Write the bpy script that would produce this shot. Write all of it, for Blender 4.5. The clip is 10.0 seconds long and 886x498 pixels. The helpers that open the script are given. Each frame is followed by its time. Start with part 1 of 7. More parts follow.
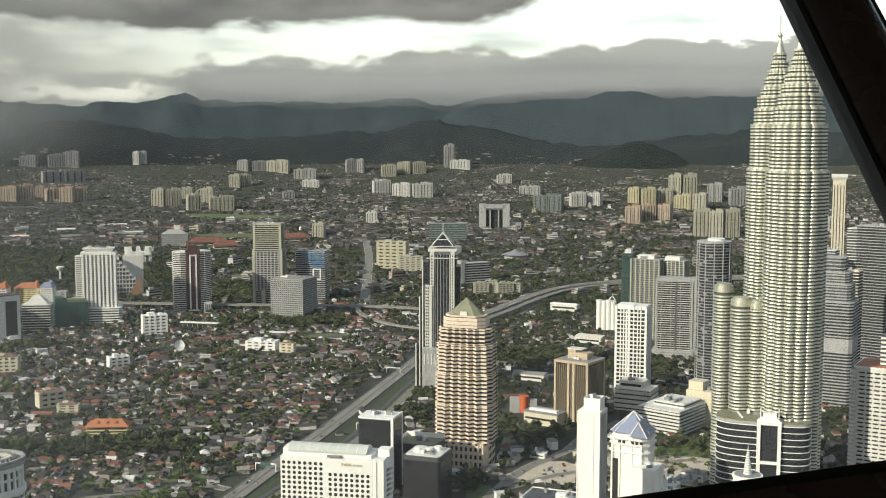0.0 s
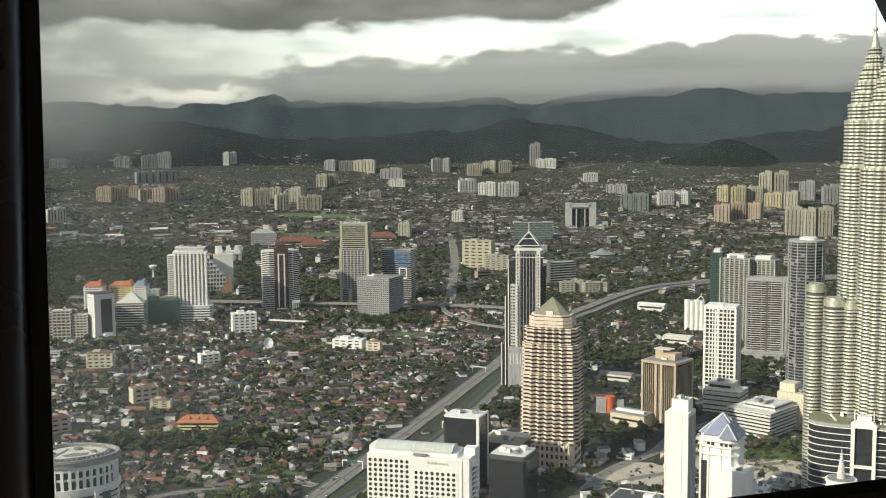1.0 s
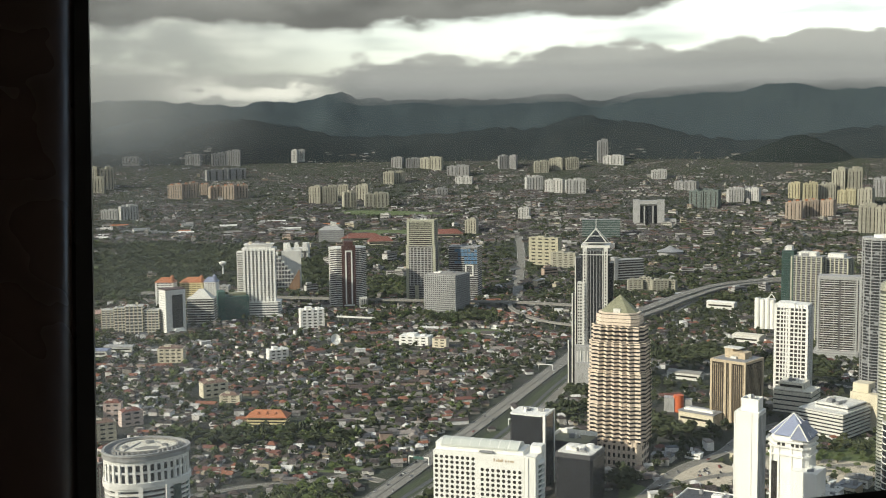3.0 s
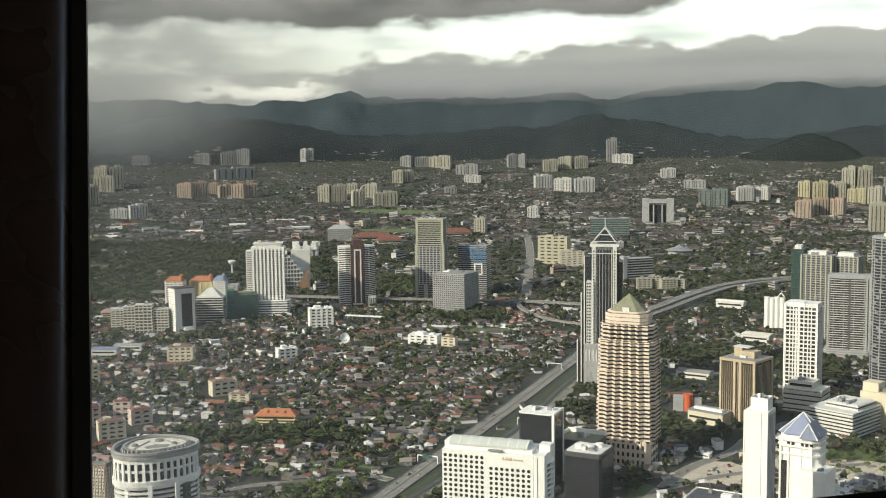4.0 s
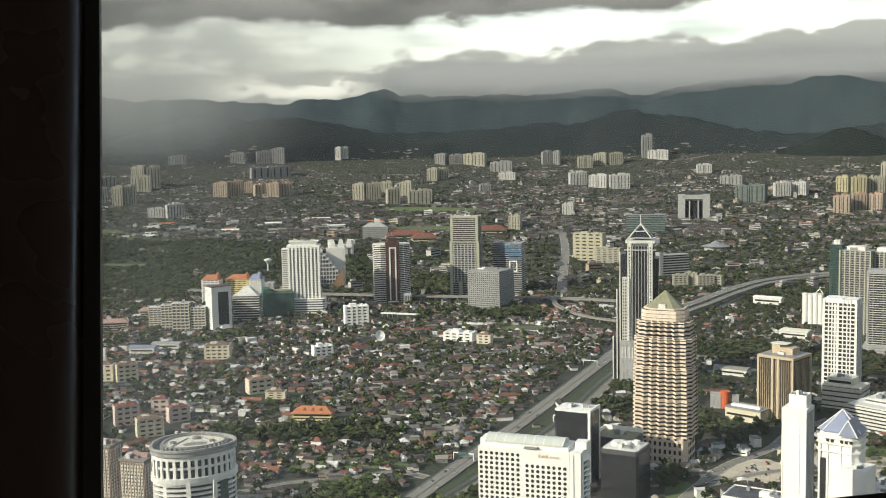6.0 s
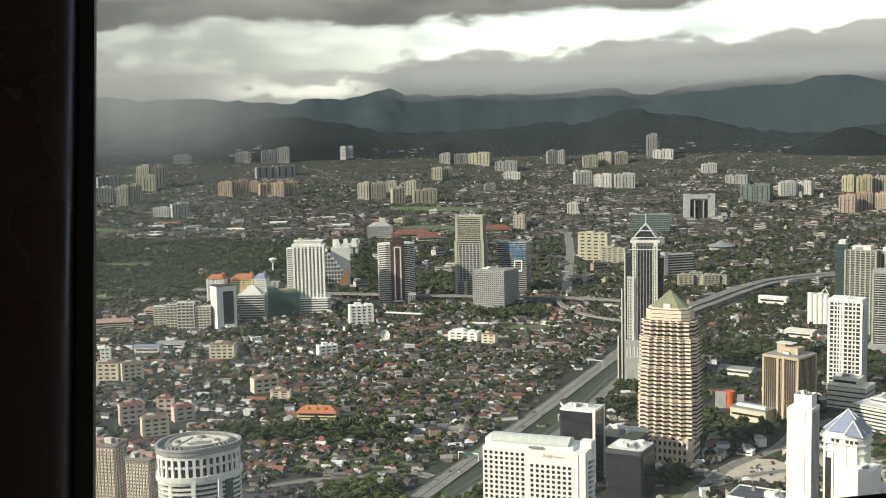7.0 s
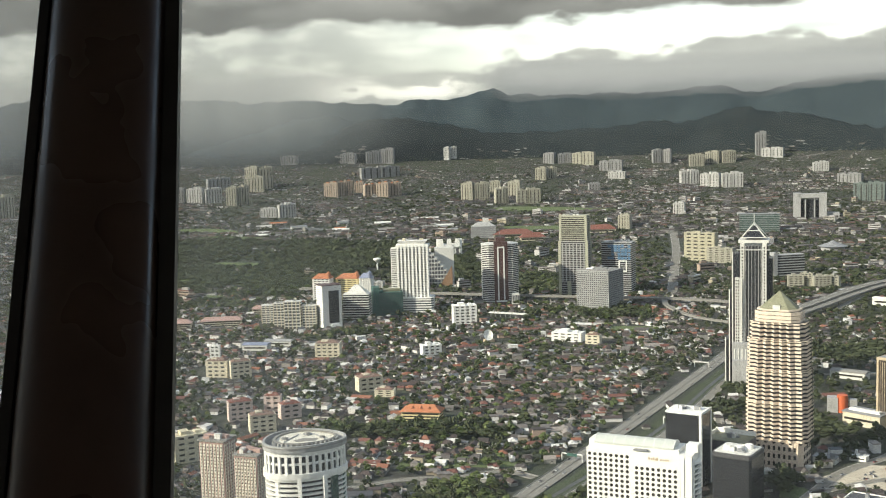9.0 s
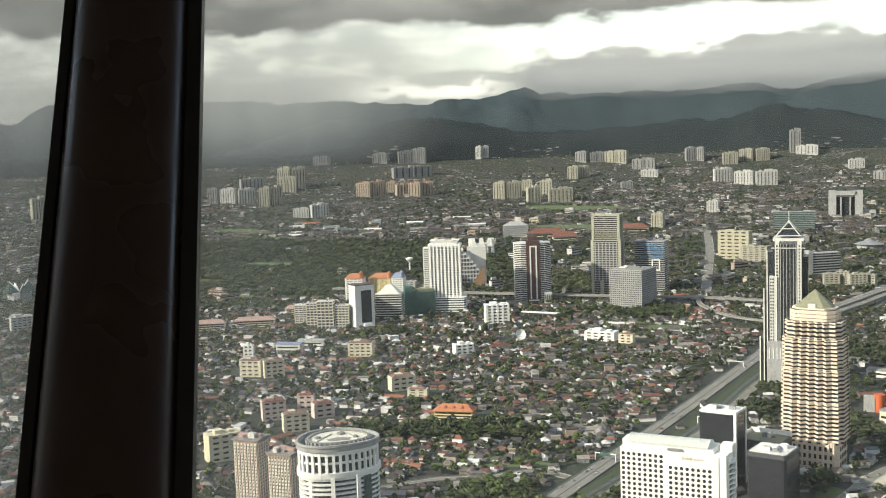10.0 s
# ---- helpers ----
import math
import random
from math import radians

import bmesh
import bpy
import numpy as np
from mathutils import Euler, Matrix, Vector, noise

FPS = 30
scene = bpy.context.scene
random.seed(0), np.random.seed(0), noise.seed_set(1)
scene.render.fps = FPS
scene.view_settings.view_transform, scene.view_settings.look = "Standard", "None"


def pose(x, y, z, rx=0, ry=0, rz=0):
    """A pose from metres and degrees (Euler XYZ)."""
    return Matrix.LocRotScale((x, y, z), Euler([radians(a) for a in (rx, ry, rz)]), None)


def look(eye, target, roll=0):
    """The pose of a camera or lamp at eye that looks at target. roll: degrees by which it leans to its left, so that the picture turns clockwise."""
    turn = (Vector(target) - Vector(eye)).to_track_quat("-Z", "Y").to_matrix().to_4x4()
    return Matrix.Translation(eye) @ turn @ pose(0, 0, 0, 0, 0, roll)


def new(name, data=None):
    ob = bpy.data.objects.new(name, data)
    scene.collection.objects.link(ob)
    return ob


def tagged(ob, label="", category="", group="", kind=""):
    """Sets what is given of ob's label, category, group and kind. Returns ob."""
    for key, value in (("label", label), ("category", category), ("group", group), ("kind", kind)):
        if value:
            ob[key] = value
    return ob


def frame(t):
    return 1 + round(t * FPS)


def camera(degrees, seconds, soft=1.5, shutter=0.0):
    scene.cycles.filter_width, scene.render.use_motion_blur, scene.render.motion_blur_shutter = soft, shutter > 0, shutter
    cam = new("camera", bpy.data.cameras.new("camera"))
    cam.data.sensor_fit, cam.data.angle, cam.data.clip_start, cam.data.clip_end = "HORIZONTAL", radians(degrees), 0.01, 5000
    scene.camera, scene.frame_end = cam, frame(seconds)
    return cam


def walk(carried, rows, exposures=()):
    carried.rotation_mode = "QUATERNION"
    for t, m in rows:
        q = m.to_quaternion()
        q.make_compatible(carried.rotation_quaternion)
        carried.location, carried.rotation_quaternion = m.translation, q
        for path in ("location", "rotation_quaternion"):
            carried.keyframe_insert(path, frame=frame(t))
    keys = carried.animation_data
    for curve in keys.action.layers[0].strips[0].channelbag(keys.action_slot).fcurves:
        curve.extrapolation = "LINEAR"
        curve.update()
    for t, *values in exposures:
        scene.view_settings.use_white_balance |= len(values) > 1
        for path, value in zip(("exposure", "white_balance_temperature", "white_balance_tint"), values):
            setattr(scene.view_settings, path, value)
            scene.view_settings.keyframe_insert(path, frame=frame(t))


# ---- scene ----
EYE = 340.0
WIN_AZ, WIN_TILT, WIN_D = radians(-22.44), radians(36.3), 1.5
WU = Vector((math.cos(WIN_AZ), -math.sin(WIN_AZ), 0))
WN = Vector((math.sin(WIN_AZ), math.cos(WIN_AZ), 0))
WV = Vector((0, 0, math.cos(WIN_TILT))) + WN * math.sin(WIN_TILT)

# camera: slides a little along the window while it turns to its left
cam = camera(42.0, 10.0, soft=1.0)
ROWS = [
    (0, 0.0000, -0.000, -5.850, -0.000),
    (0.5, 0.0036, 2.603, -5.849, 0.237),
    (1, 0.0073, 4.231, -5.878, 0.426),
    (1.5, 0.0148, 5.196, -5.921, 0.363),
    (2, 0.0223, 4.734, -5.964, 0.433),
    (2.5, 0.0298, 6.711, -5.955, 0.582),
    (4, 0.0518, 7.965, -6.044, 0.714),
    (4.5, 0.0592, 8.261, -6.079, 0.771),
    (5, 0.0664, 8.372, -6.123, 0.901),
    (5.5, 0.0736, 9.175, -6.119, 1.157),
    (7, 0.0936, 9.896, -6.164, 1.187),
    (7.5, 0.1003, 10.588, -6.115, 1.210),
    (8, 0.1083, 12.921, -6.050, 1.544),
    (8.5, 0.1163, 14.228, -6.026, 1.592),
    (9, 0.1265, 15.003, -6.034, 1.692),
    (9.5, 0.1335, 14.818, -6.083, 1.850),
    (10, 0.1400, 16.572, -6.012, 2.061),
]
walk(cam, [(t, pose(WU.x * s, WU.y * s, EYE, 90 + pitch, roll, yaw)) for t, s, yaw, pitch, roll in ROWS],
     exposures=[(0.0, 0.02, 6780, 8), (7.0, 0.20, 6780, 8), (10.0, 0.44, 6780, 8)])

# ---- light: a low sun behind the viewer's left shoulder, under broken cloud ----
SUN_AZ, SUN_EL = radians(-127), radians(28)
sun_dir = Vector((math.sin(SUN_AZ) * math.cos(SUN_EL), math.cos(SUN_AZ) * math.cos(SUN_EL), math.sin(SUN_EL)))
sun = new("sun", bpy.data.lights.new("sun", "SUN"))
sun.data.energy, sun.data.angle, sun.data.color = 5.6, radians(0.6), (1.0, 0.93, 0.82)
sun.matrix_world = look(sun_dir * 100, (0, 0, 0))


class Nodes:
    """Small helper to write node trees as formulas."""

    def __init__(self, tree):
        self.tree = tree
        tree.nodes.clear()

    def add(self, kind, **props):
        n = self.tree.nodes.new(kind)
        for k, v in props.items():
            setattr(n, k, v)
        return n

    def put(self, socket, value):
        if hasattr(value, "is_output"):
            self.tree.links.new(value, socket)
        elif hasattr(socket, "default_value"):
            if isinstance(value, (tuple, list)) and len(value) == 3 and socket.type == "RGBA":
                value = (*value, 1)
            socket.default_value = value

    def math(self, op, a, b=0.0, c=0.0, clamp=False):
        n = self.add("ShaderNodeMath", operation=op, use_clamp=clamp)
        for s, v in zip(n.inputs, (a, b, c)):
            self.put(s, v)
        return n.outputs[0]

    def ramp(self, x, lo, hi, a=0.0, b=1.0, smooth=True):
        n = self.add("ShaderNodeMapRange", interpolation_type="SMOOTHSTEP" if smooth else "LINEAR")
        for s, v in zip(n.inputs, (x, lo, hi, a, b)):
            self.put(s, v)
        return n.outputs[0]

    def mix(self, f, a, b, blend="MIX"):
        n = self.add("ShaderNodeMix", data_type="RGBA", blend_type=blend)
        self.put(n.inputs[0], f)
        self.put(n.inputs[6], a)
        self.put(n.inputs[7], b)
        return n.outputs[2]

    def xyz(self, x, y, z):
        n = self.add("ShaderNodeCombineXYZ")
        for s, v in zip(n.inputs, (x, y, z)):
            self.put(s, v)
        return n.outputs[0]

    def noise(self, vec, scale, detail=3.0, rough=0.5, distort=0.0):
        n = self.add("ShaderNodeTexNoise")
        self.put(n.inputs["Vector"], vec)
        self.put(n.inputs["Scale"], scale)
        self.put(n.inputs["Detail"], detail)
        self.put(n.inputs["Roughness"], rough)
        self.put(n.inputs["Distortion"], distort)
        return n.outputs["Fac"]

    def colours(self, x, stops, constant=False):
        n = self.add("ShaderNodeValToRGB")
        n.color_ramp.interpolation = "CONSTANT" if constant else "LINEAR"
        el = n.color_ramp.elements
        while len(el) < len(stops):
            el.new(0.5)
        for e, (p, c) in zip(el, stops):
            e.position, e.color = p, (*c, 1)
        self.put(n.inputs[0], x)
        return n.outputs[0]


world = bpy.data.worlds.new("sky")
scene.world = world
world.use_nodes = True
N = Nodes(world.node_tree)
sky = N.add("ShaderNodeTexSky", sky_type="NISHITA", sun_disc=False, sun_elevation=SUN_EL, sun_rotation=SUN_AZ)
way = N.add("ShaderNodeTexCoord").outputs["Generated"]
sep = N.add("ShaderNodeSeparateXYZ")
N.put(sep.inputs[0], way)
az = N.math("ARCTAN2", sep.outputs[0], sep.outputs[1])
el = N.math("ARCSINE", sep.outputs[2])
wide = N.xyz(N.math("MULTIPLY", az, 6.0), N.math("MULTIPLY", el, 22.0), 1.3)
streak = N.xyz(N.math("MULTIPLY", az, 7.0), N.math("MULTIPLY", el, 42.0), 4.1)
n1 = N.noise(wide, 1.0, 6.0, 0.5, 0.0)
n2 = N.noise(wide, 3.2, 6.0, 0.52, 0.0)
n3 = N.noise(streak, 1.0, 4.0, 0.5)
# bright broken band between the cloud decks, brightest to the east
gap = N.colours(N.ramp(az, -0.75, 0.45, smooth=False), [(0.0, (0.52, 0.53, 0.50)), (0.30, (0.68, 0.685, 0.64)), (0.42, (0.88, 0.88, 0.82)), (0.55, (1.0, 1.0, 0.94)), (0.66, (1.05, 1.05, 0.98)), (0.80, (1.6, 1.6, 1.5)), (1.0, (1.4, 1.4, 1.3))])
gap = N.mix(N.ramp(n3, 0.45, 0.68, 0.0, 0.75), gap, (0.36, 0.37, 0.35))
gap = N.mix(0.08, gap, sky.outputs[0])
puff = N.noise(N.xyz(N.math("MULTIPLY", az, 22.0), N.math("MULTIPLY", el, 48.0), 8.8), 1.0, 6.0, 0.55, 0.1)
# lower bank that lies on the mountains: its top climbs to the east
top = N.math("ADD", N.math("MULTIPLY", N.math("ADD", N.math("MULTIPLY", N.math("SUBTRACT", n2, 0.5), 0.55), N.math("MULTIPLY", N.math("SUBTRACT", puff, 0.5), 0.9)), 0.050), N.ramp(az, -0.36, 0.22, 0.050, 0.080, smooth=False))
bank_colour = N.mix(N.ramp(el, 0.015, 0.070), (0.215, 0.23, 0.235), (0.54, 0.545, 0.53))
bank_colour = N.mix(N.ramp(N.math("SUBTRACT", top, el), 0.0, 0.020, 0.55, 0.0), bank_colour, (0.62, 0.62, 0.59))
bank_colour = N.mix(N.ramp(n1, 0.40, 0.75, 0.0, 0.35), bank_colour, (0.24, 0.245, 0.245))
bank_colour = N.mix(N.ramp(puff, 0.52, 0.80, 0.0, 0.55), bank_colour, (0.60, 0.60, 0.56))
bank_colour = N.mix(N.ramp(az, -0.30, -0.18, 0.5, 0.0), bank_colour, (0.50, 0.50, 0.48))
bank = N.math("MULTIPLY", N.ramp(N.math("SUBTRACT", top, el), -0.001, 0.008), N.ramp(az, -0.30, -0.20, 0.65, 1.0))
west = N.mix(N.ramp(puff, 0.38, 0.68), (0.44, 0.445, 0.43), (0.84, 0.84, 0.78))
gap = N.mix(N.ramp(az, -0.36, -0.14, 0.8, 0.0), gap, west)
low = N.mix(bank, gap, bank_colour)
# small bright cumulus heads that stand on the western ridge
heap = N.math("MULTIPLY", N.math("MULTIPLY", N.ramp(az, -0.40, -0.32), N.ramp(az, -0.27, -0.21, 1.0, 0.0)), N.math("MULTIPLY", N.ramp(el, 0.020, 0.030), N.ramp(N.math("ADD", el, N.math("MULTIPLY", n2, 0.03)), 0.050, 0.060, 1.0, 0.0)))
low = N.mix(N.math("MULTIPLY", heap, N.ramp(puff, 0.42, 0.52, 0.15, 1.0)), low, (1.05, 1.03, 0.95))
# dark deck overhead with a ragged lower edge
edge = N.math("ADD", N.math("ADD", N.math("MULTIPLY", N.math("SUBTRACT", n1, 0.5), 0.055), N.math("MULTIPLY", N.math("SUBTRACT", puff, 0.5), 0.026)), N.ramp(az, 0.0, 0.16, 0.086, 0.125))
deck = N.ramp(N.math("SUBTRACT", el, edge), -0.003, 0.007)
deck_colour = N.mix(N.ramp(N.math("MULTIPLY_ADD", puff, 0.25, N.math("MULTIPLY", n1, 0.75)), 0.36, 0.62), (0.19, 0.19, 0.185), (0.40, 0.40, 0.385))
deck_colour = N.mix(N.ramp(N.math("SUBTRACT", el, edge), 0.0, 0.018, 0.55, 0.0), deck_colour, (0.17, 0.17, 0.165))
cloud = N.mix(deck, low, deck_colour)
# above the view: broken cloud of the same kind, with blue between
high = N.mix(N.ramp(N.noise(way, 2.5, 4.0), 0.42, 0.62), N.mix(0.25, (0.30, 0.30, 0.29), sky.outputs[0]), (0.20, 0.20, 0.195))
colour = N.mix(N.ramp(el, 0.18, 0.35), cloud, high)
bg = N.add("ShaderNodeBackground")
N.put(bg.inputs[0], colour)
bg.inputs[1].default_value = 1.0
out = N.add("ShaderNodeOutputWorld")
N.put(out.inputs[0], bg.outputs[0])

# ---- materials ----
def material(name, build):
    m = bpy.data.materials.new(name)
    m.use_nodes = True
    n = Nodes(m.node_tree)
    b = n.add("ShaderNodeBsdfPrincipled")
    n.put(n.add("ShaderNodeOutputMaterial").inputs[0], b.outputs[0])
    build(n, b)
    return m


def place(n):
    return n.add("ShaderNodeNewGeometry").outputs["Position"]


def paint(name, colour, rough=0.7, stain=0.35, scale=0.12, metal=0.0, by_object=0.0):
    """Painted, rendered or clad surface: broad weathering, fine grain and rain streaks."""
    def build(n, b):
        p = place(n)
        stretch = n.add("ShaderNodeVectorMath", operation="MULTIPLY")
        n.put(stretch.inputs[0], p)
        stretch.inputs[1].default_value = (1, 1, 0.15)
        f = n.ramp(n.noise(stretch.outputs[0], scale * 4, 4), 0.38, 0.72)
        g = n.noise(p, scale, 3)
        dark = tuple(c * (1 - stain) for c in colour)
        c = n.mix(n.math("MULTIPLY", f, n.ramp(g, 0.3, 0.7)), colour, dark)
        if by_object:
            r = n.add("ShaderNodeObjectInfo").outputs["Random"]
            c = n.mix(n.math("MULTIPLY", r, by_object), c, dark)
        n.put(b.inputs["Base Color"], c)
        n.put(b.inputs["Roughness"], n.ramp(g, 0.3, 0.7, rough - 0.1, min(1, rough + 0.1)))
        b.inputs["Metallic"].default_value = metal
    return material(name, build)


def glass_wall(name, colour, rough=0.12, cell=(3.0, 3.6)):
    """Curtain-wall glass: dark, glossy, each pane a little different."""
    def build(n, b):
        s = n.add("ShaderNodeSeparateXYZ")
        n.put(s.inputs[0], place(n))
        a = n.math("FLOOR", n.math("DIVIDE", n.math("ADD", s.outputs[0], s.outputs[1]), cell[0]))
        z = n.math("FLOOR", n.math("DIVIDE", s.outputs[2], cell[1]))
        w = n.add("ShaderNodeTexWhiteNoise", noise_dimensions="2D")
        n.put(w.inputs["Vector"], n.xyz(a, z, 0))
        c = n.mix(w.outputs["Value"], tuple(x * 0.75 for x in colour), tuple(x * 1.25 for x in colour))
        n.put(b.inputs["Base Color"], c)
        n.put(b.inputs["Roughness"], n.ramp(w.outputs["Value"], 0, 1, rough, rough + 0.06))
        b.inputs["Specular IOR Level"].default_value = 0.4
    return material(name, build)


def palette(name, stops, rough=0.8, island=True, stain=0.4, scale=0.3):
    """Many like things in the colours of a street: one colour for each piece."""
    def build(n, b):
        r = n.add("ShaderNodeNewGeometry").outputs["Random Per Island"] if island else n.add("ShaderNodeObjectInfo").outputs["Random"]
        c = n.colours(r, stops, constant=True)
        g = n.noise(place(n), scale, 4, 0.6)
        c = n.mix(n.ramp(g, 0.4, 0.75, 0, stain), c, (0.05, 0.045, 0.04))
        n.put(b.inputs["Base Color"], c)
        b.inputs["Roughness"].default_value = rough
    return material(name, build)


ROOFS = [(0.0, (0.040, 0.031, 0.029)), (0.18, (0.065, 0.046, 0.042)), (0.34, (0.085, 0.076, 0.072)), (0.44, (0.15, 0.060, 0.045)), (0.57, (0.048, 0.038, 0.036)), (0.70, (0.15, 0.135, 0.125)), (0.76, (0.24, 0.095, 0.055)), (0.81, (0.27, 0.24, 0.215)), (0.89, (0.60, 0.59, 0.56)), (0.96, (0.10, 0.11, 0.125))]
WALLS = [(0.0, (0.34, 0.33, 0.30)), (0.25, (0.62, 0.60, 0.56)), (0.5, (0.36, 0.31, 0.23)), (0.62, (0.229, 0.212, 0.192)), (0.72, (0.36, 0.27, 0.22)), (0.8, (0.74, 0.735, 0.71))]
FLATS = [(0.0, (0.38, 0.37, 0.33)), (0.3, (0.40, 0.36, 0.26)), (0.45, (0.34, 0.33, 0.32)), (0.6, (0.34, 0.26, 0.20)), (0.72, (0.46, 0.45, 0.43)), (0.9, (0.28, 0.28, 0.28))]
roof_mix, roof_one = palette("roof_tiles_mixed", ROOFS), palette("roof_tiles", ROOFS, island=False)
wall_mix, wall_one = palette("house_render_mixed", WALLS, stain=0.25), palette("house_render", WALLS, island=False, stain=0.25)
# darker copies for the far suburbs, with the cloud's shade in their colours
far_roof_shaded = palette("far_roof_tiles_shaded", [(0.0, (0.035, 0.030, 0.030)), (0.3, (0.060, 0.045, 0.042)), (0.55, (0.075, 0.070, 0.070)), (0.72, (0.10, 0.055, 0.042)), (0.82, (0.13, 0.12, 0.115)), (0.94, (0.36, 0.35, 0.33))], stain=0.3, scale=0.1)
far_wall_shaded = palette("far_house_render_shaded", [(0.0, (0.15, 0.145, 0.135)), (0.35, (0.24, 0.23, 0.21)), (0.6, (0.17, 0.14, 0.12)), (0.8, (0.32, 0.31, 0.29)), (0.94, (0.58, 0.57, 0.55))], stain=0.25)
shed_mix = palette("shed_sheet_mixed", [(0.0, (0.10, 0.09, 0.08)), (0.25, (0.30, 0.29, 0.27)), (0.45, (0.62, 0.61, 0.58)), (0.65, (0.20, 0.09, 0.06)), (0.8, (0.42, 0.36, 0.27)), (0.92, (0.75, 0.75, 0.73))], stain=0.3)
flat_mix = palette("flats_render_mixed", FLATS, stain=0.2, scale=0.05)


def leaf_build(n, b):
    p = place(n)
    r = n.add("ShaderNodeNewGeometry").outputs["Random Per Island"]
    c = n.colours(r, [(0.0, (0.028, 0.036, 0.018)), (0.5, (0.040, 0.050, 0.023)), (0.8, (0.054, 0.065, 0.028)), (1.0, (0.080, 0.090, 0.036))])
    c = n.mix(n.ramp(n.noise(p, 0.8, 3), 0.35, 0.7, 0, 0.6), c, (0.024, 0.032, 0.016))
    n.put(b.inputs["Base Color"], c)
    b.inputs["Roughness"].default_value = 0.75
    b.inputs["Specular IOR Level"].default_value = 0.2


leaf = material("foliage", leaf_build)


# lighter copy of the foliage: sun on the leaves is put into its colours
def sunlit_leaf_build(n, b):
    r = n.add("ShaderNodeNewGeometry").outputs["Random Per Island"]
    c = n.colours(r, [(0.0, (0.045, 0.065, 0.022)), (0.5, (0.075, 0.105, 0.032)), (0.8, (0.105, 0.135, 0.042)), (1.0, (0.15, 0.17, 0.06))])
    c = n.mix(n.ramp(n.noise(place(n), 0.8, 3), 0.35, 0.7, 0, 0.5), c, (0.04, 0.055, 0.02))
    n.put(b.inputs["Base Color"], c)
    b.inputs["Roughness"].default_value = 0.7
    b.inputs["Specular IOR Level"].default_value = 0.2


sunlit_leaf = material("sunlit_foliage", sunlit_leaf_build)
bark = paint("bark", (0.12, 0.09, 0.06), 0.9)


def ground_build(n, b):
    p = place(n)
    g1, g2, g3 = n.noise(p, 0.006, 5, 0.6), n.noise(p, 0.05, 5, 0.65), n.noise(p, 0.4, 3)
    c = n.mix(n.ramp(g1, 0.42, 0.58), (0.024, 0.031, 0.016), (0.037, 0.036, 0.032))
    c = n.mix(n.ramp(g2, 0.5, 0.62, 0, 0.7), c, (0.038, 0.052, 0.022))
    c = n.mix(n.ramp(g2, 0.34, 0.44, 0.8, 0), c, (0.075, 0.068, 0.060))
    c = n.mix(n.ramp(g3, 0.35, 0.7, 0, 0.5), c, (0.04, 0.04, 0.03))
    n.put(b.inputs["Base Color"], c)
    b.inputs["Roughness"].default_value = 0.95


ground_mat = material("city_ground", ground_build)


def hill_build(base, lighter):
    def build(n, b):
        p = place(n)
        c = n.mix(n.ramp(n.noise(p, 0.012, 6, 0.65), 0.35, 0.7), base, lighter)
        c = n.mix(n.ramp(n.noise(p, 0.003, 3), 0.4, 0.65, 0, 0.6), c, base)
        c = n.mix(n.ramp(n.noise(p, 0.035, 5, 0.7), 0.45, 0.62, 0, 0.35), c, lighter)
        n.put(b.inputs["Base Color"], c)
        b.inputs["Roughness"].default_value = 1.0
        b.inputs["Specular IOR Level"].default_value = 0.0
    return build


# distance haze put into the colours: ranges farther off are paler and bluer
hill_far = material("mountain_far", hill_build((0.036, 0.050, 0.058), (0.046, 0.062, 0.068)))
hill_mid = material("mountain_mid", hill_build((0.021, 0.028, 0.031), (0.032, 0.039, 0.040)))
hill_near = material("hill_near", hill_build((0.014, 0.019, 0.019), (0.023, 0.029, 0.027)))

white = paint("white_render", (0.80, 0.79, 0.74), 0.7, 0.18)
cream = paint("cream_render", (0.62, 0.56, 0.42), 0.75, 0.25)
offwhite = paint("off_white_cladding", (0.66, 0.65, 0.60), 0.6, 0.25)
grey = paint("grey_concrete", (0.36, 0.36, 0.35), 0.8, 0.35)
midgrey = paint("mid_grey_cladding", (0.24, 0.245, 0.25), 0.6, 0.3)
darkgrey = paint("dark_grey", (0.07, 0.07, 0.075), 0.6, 0.3)
peach = paint("peach_stone", (0.72, 0.60, 0.475), 0.75, 0.2, by_object=0.4)
brown = paint("brown_cladding", (0.09, 0.045, 0.04), 0.5, 0.2)
tan = paint("tan_stone", (0.48, 0.39, 0.27), 0.7, 0.25)
flats_pale = paint("pale_cream_render", (0.70, 0.66, 0.55), 0.75, 0.25)
brick = paint("red_brown_brick", (0.42, 0.28, 0.24), 0.85, 0.3)
brick_red = paint("dull_red_tiles", (0.19, 0.075, 0.055), 0.85, 0.35)
terracotta = paint("terracotta_tiles", (0.44, 0.17, 0.08), 0.8, 0.3)
yellow = paint("yellow_render", (0.66, 0.56, 0.30), 0.75, 0.2)
bluepaint = paint("blue_sheeting", (0.08, 0.17, 0.28), 0.6, 0.3)
slate = paint("blue_grey_roof", (0.24, 0.27, 0.37), 0.4, 0.2)
olive = paint("olive_grey_cladding", (0.40, 0.395, 0.30), 0.7, 0.3)
greenroof = paint("weathered_green_roof", (0.22, 0.22, 0.14), 0.7, 0.35)
netting = paint("green_netting", (0.05, 0.12, 0.10), 0.9, 0.4)
redpaint = paint("orange_red_paint", (0.55, 0.12, 0.04), 0.6, 0.2)
steel = paint("stainless_steel", (0.62, 0.61, 0.50), 0.50, 0.35, metal=0.7, by_object=0.5)
steel_glass = glass_wall("steel_tower_glass", (0.085, 0.092, 0.075), 0.2)
roadmat = paint("road_surface", (0.20, 0.188, 0.16), 0.9, 0.3, 0.05)
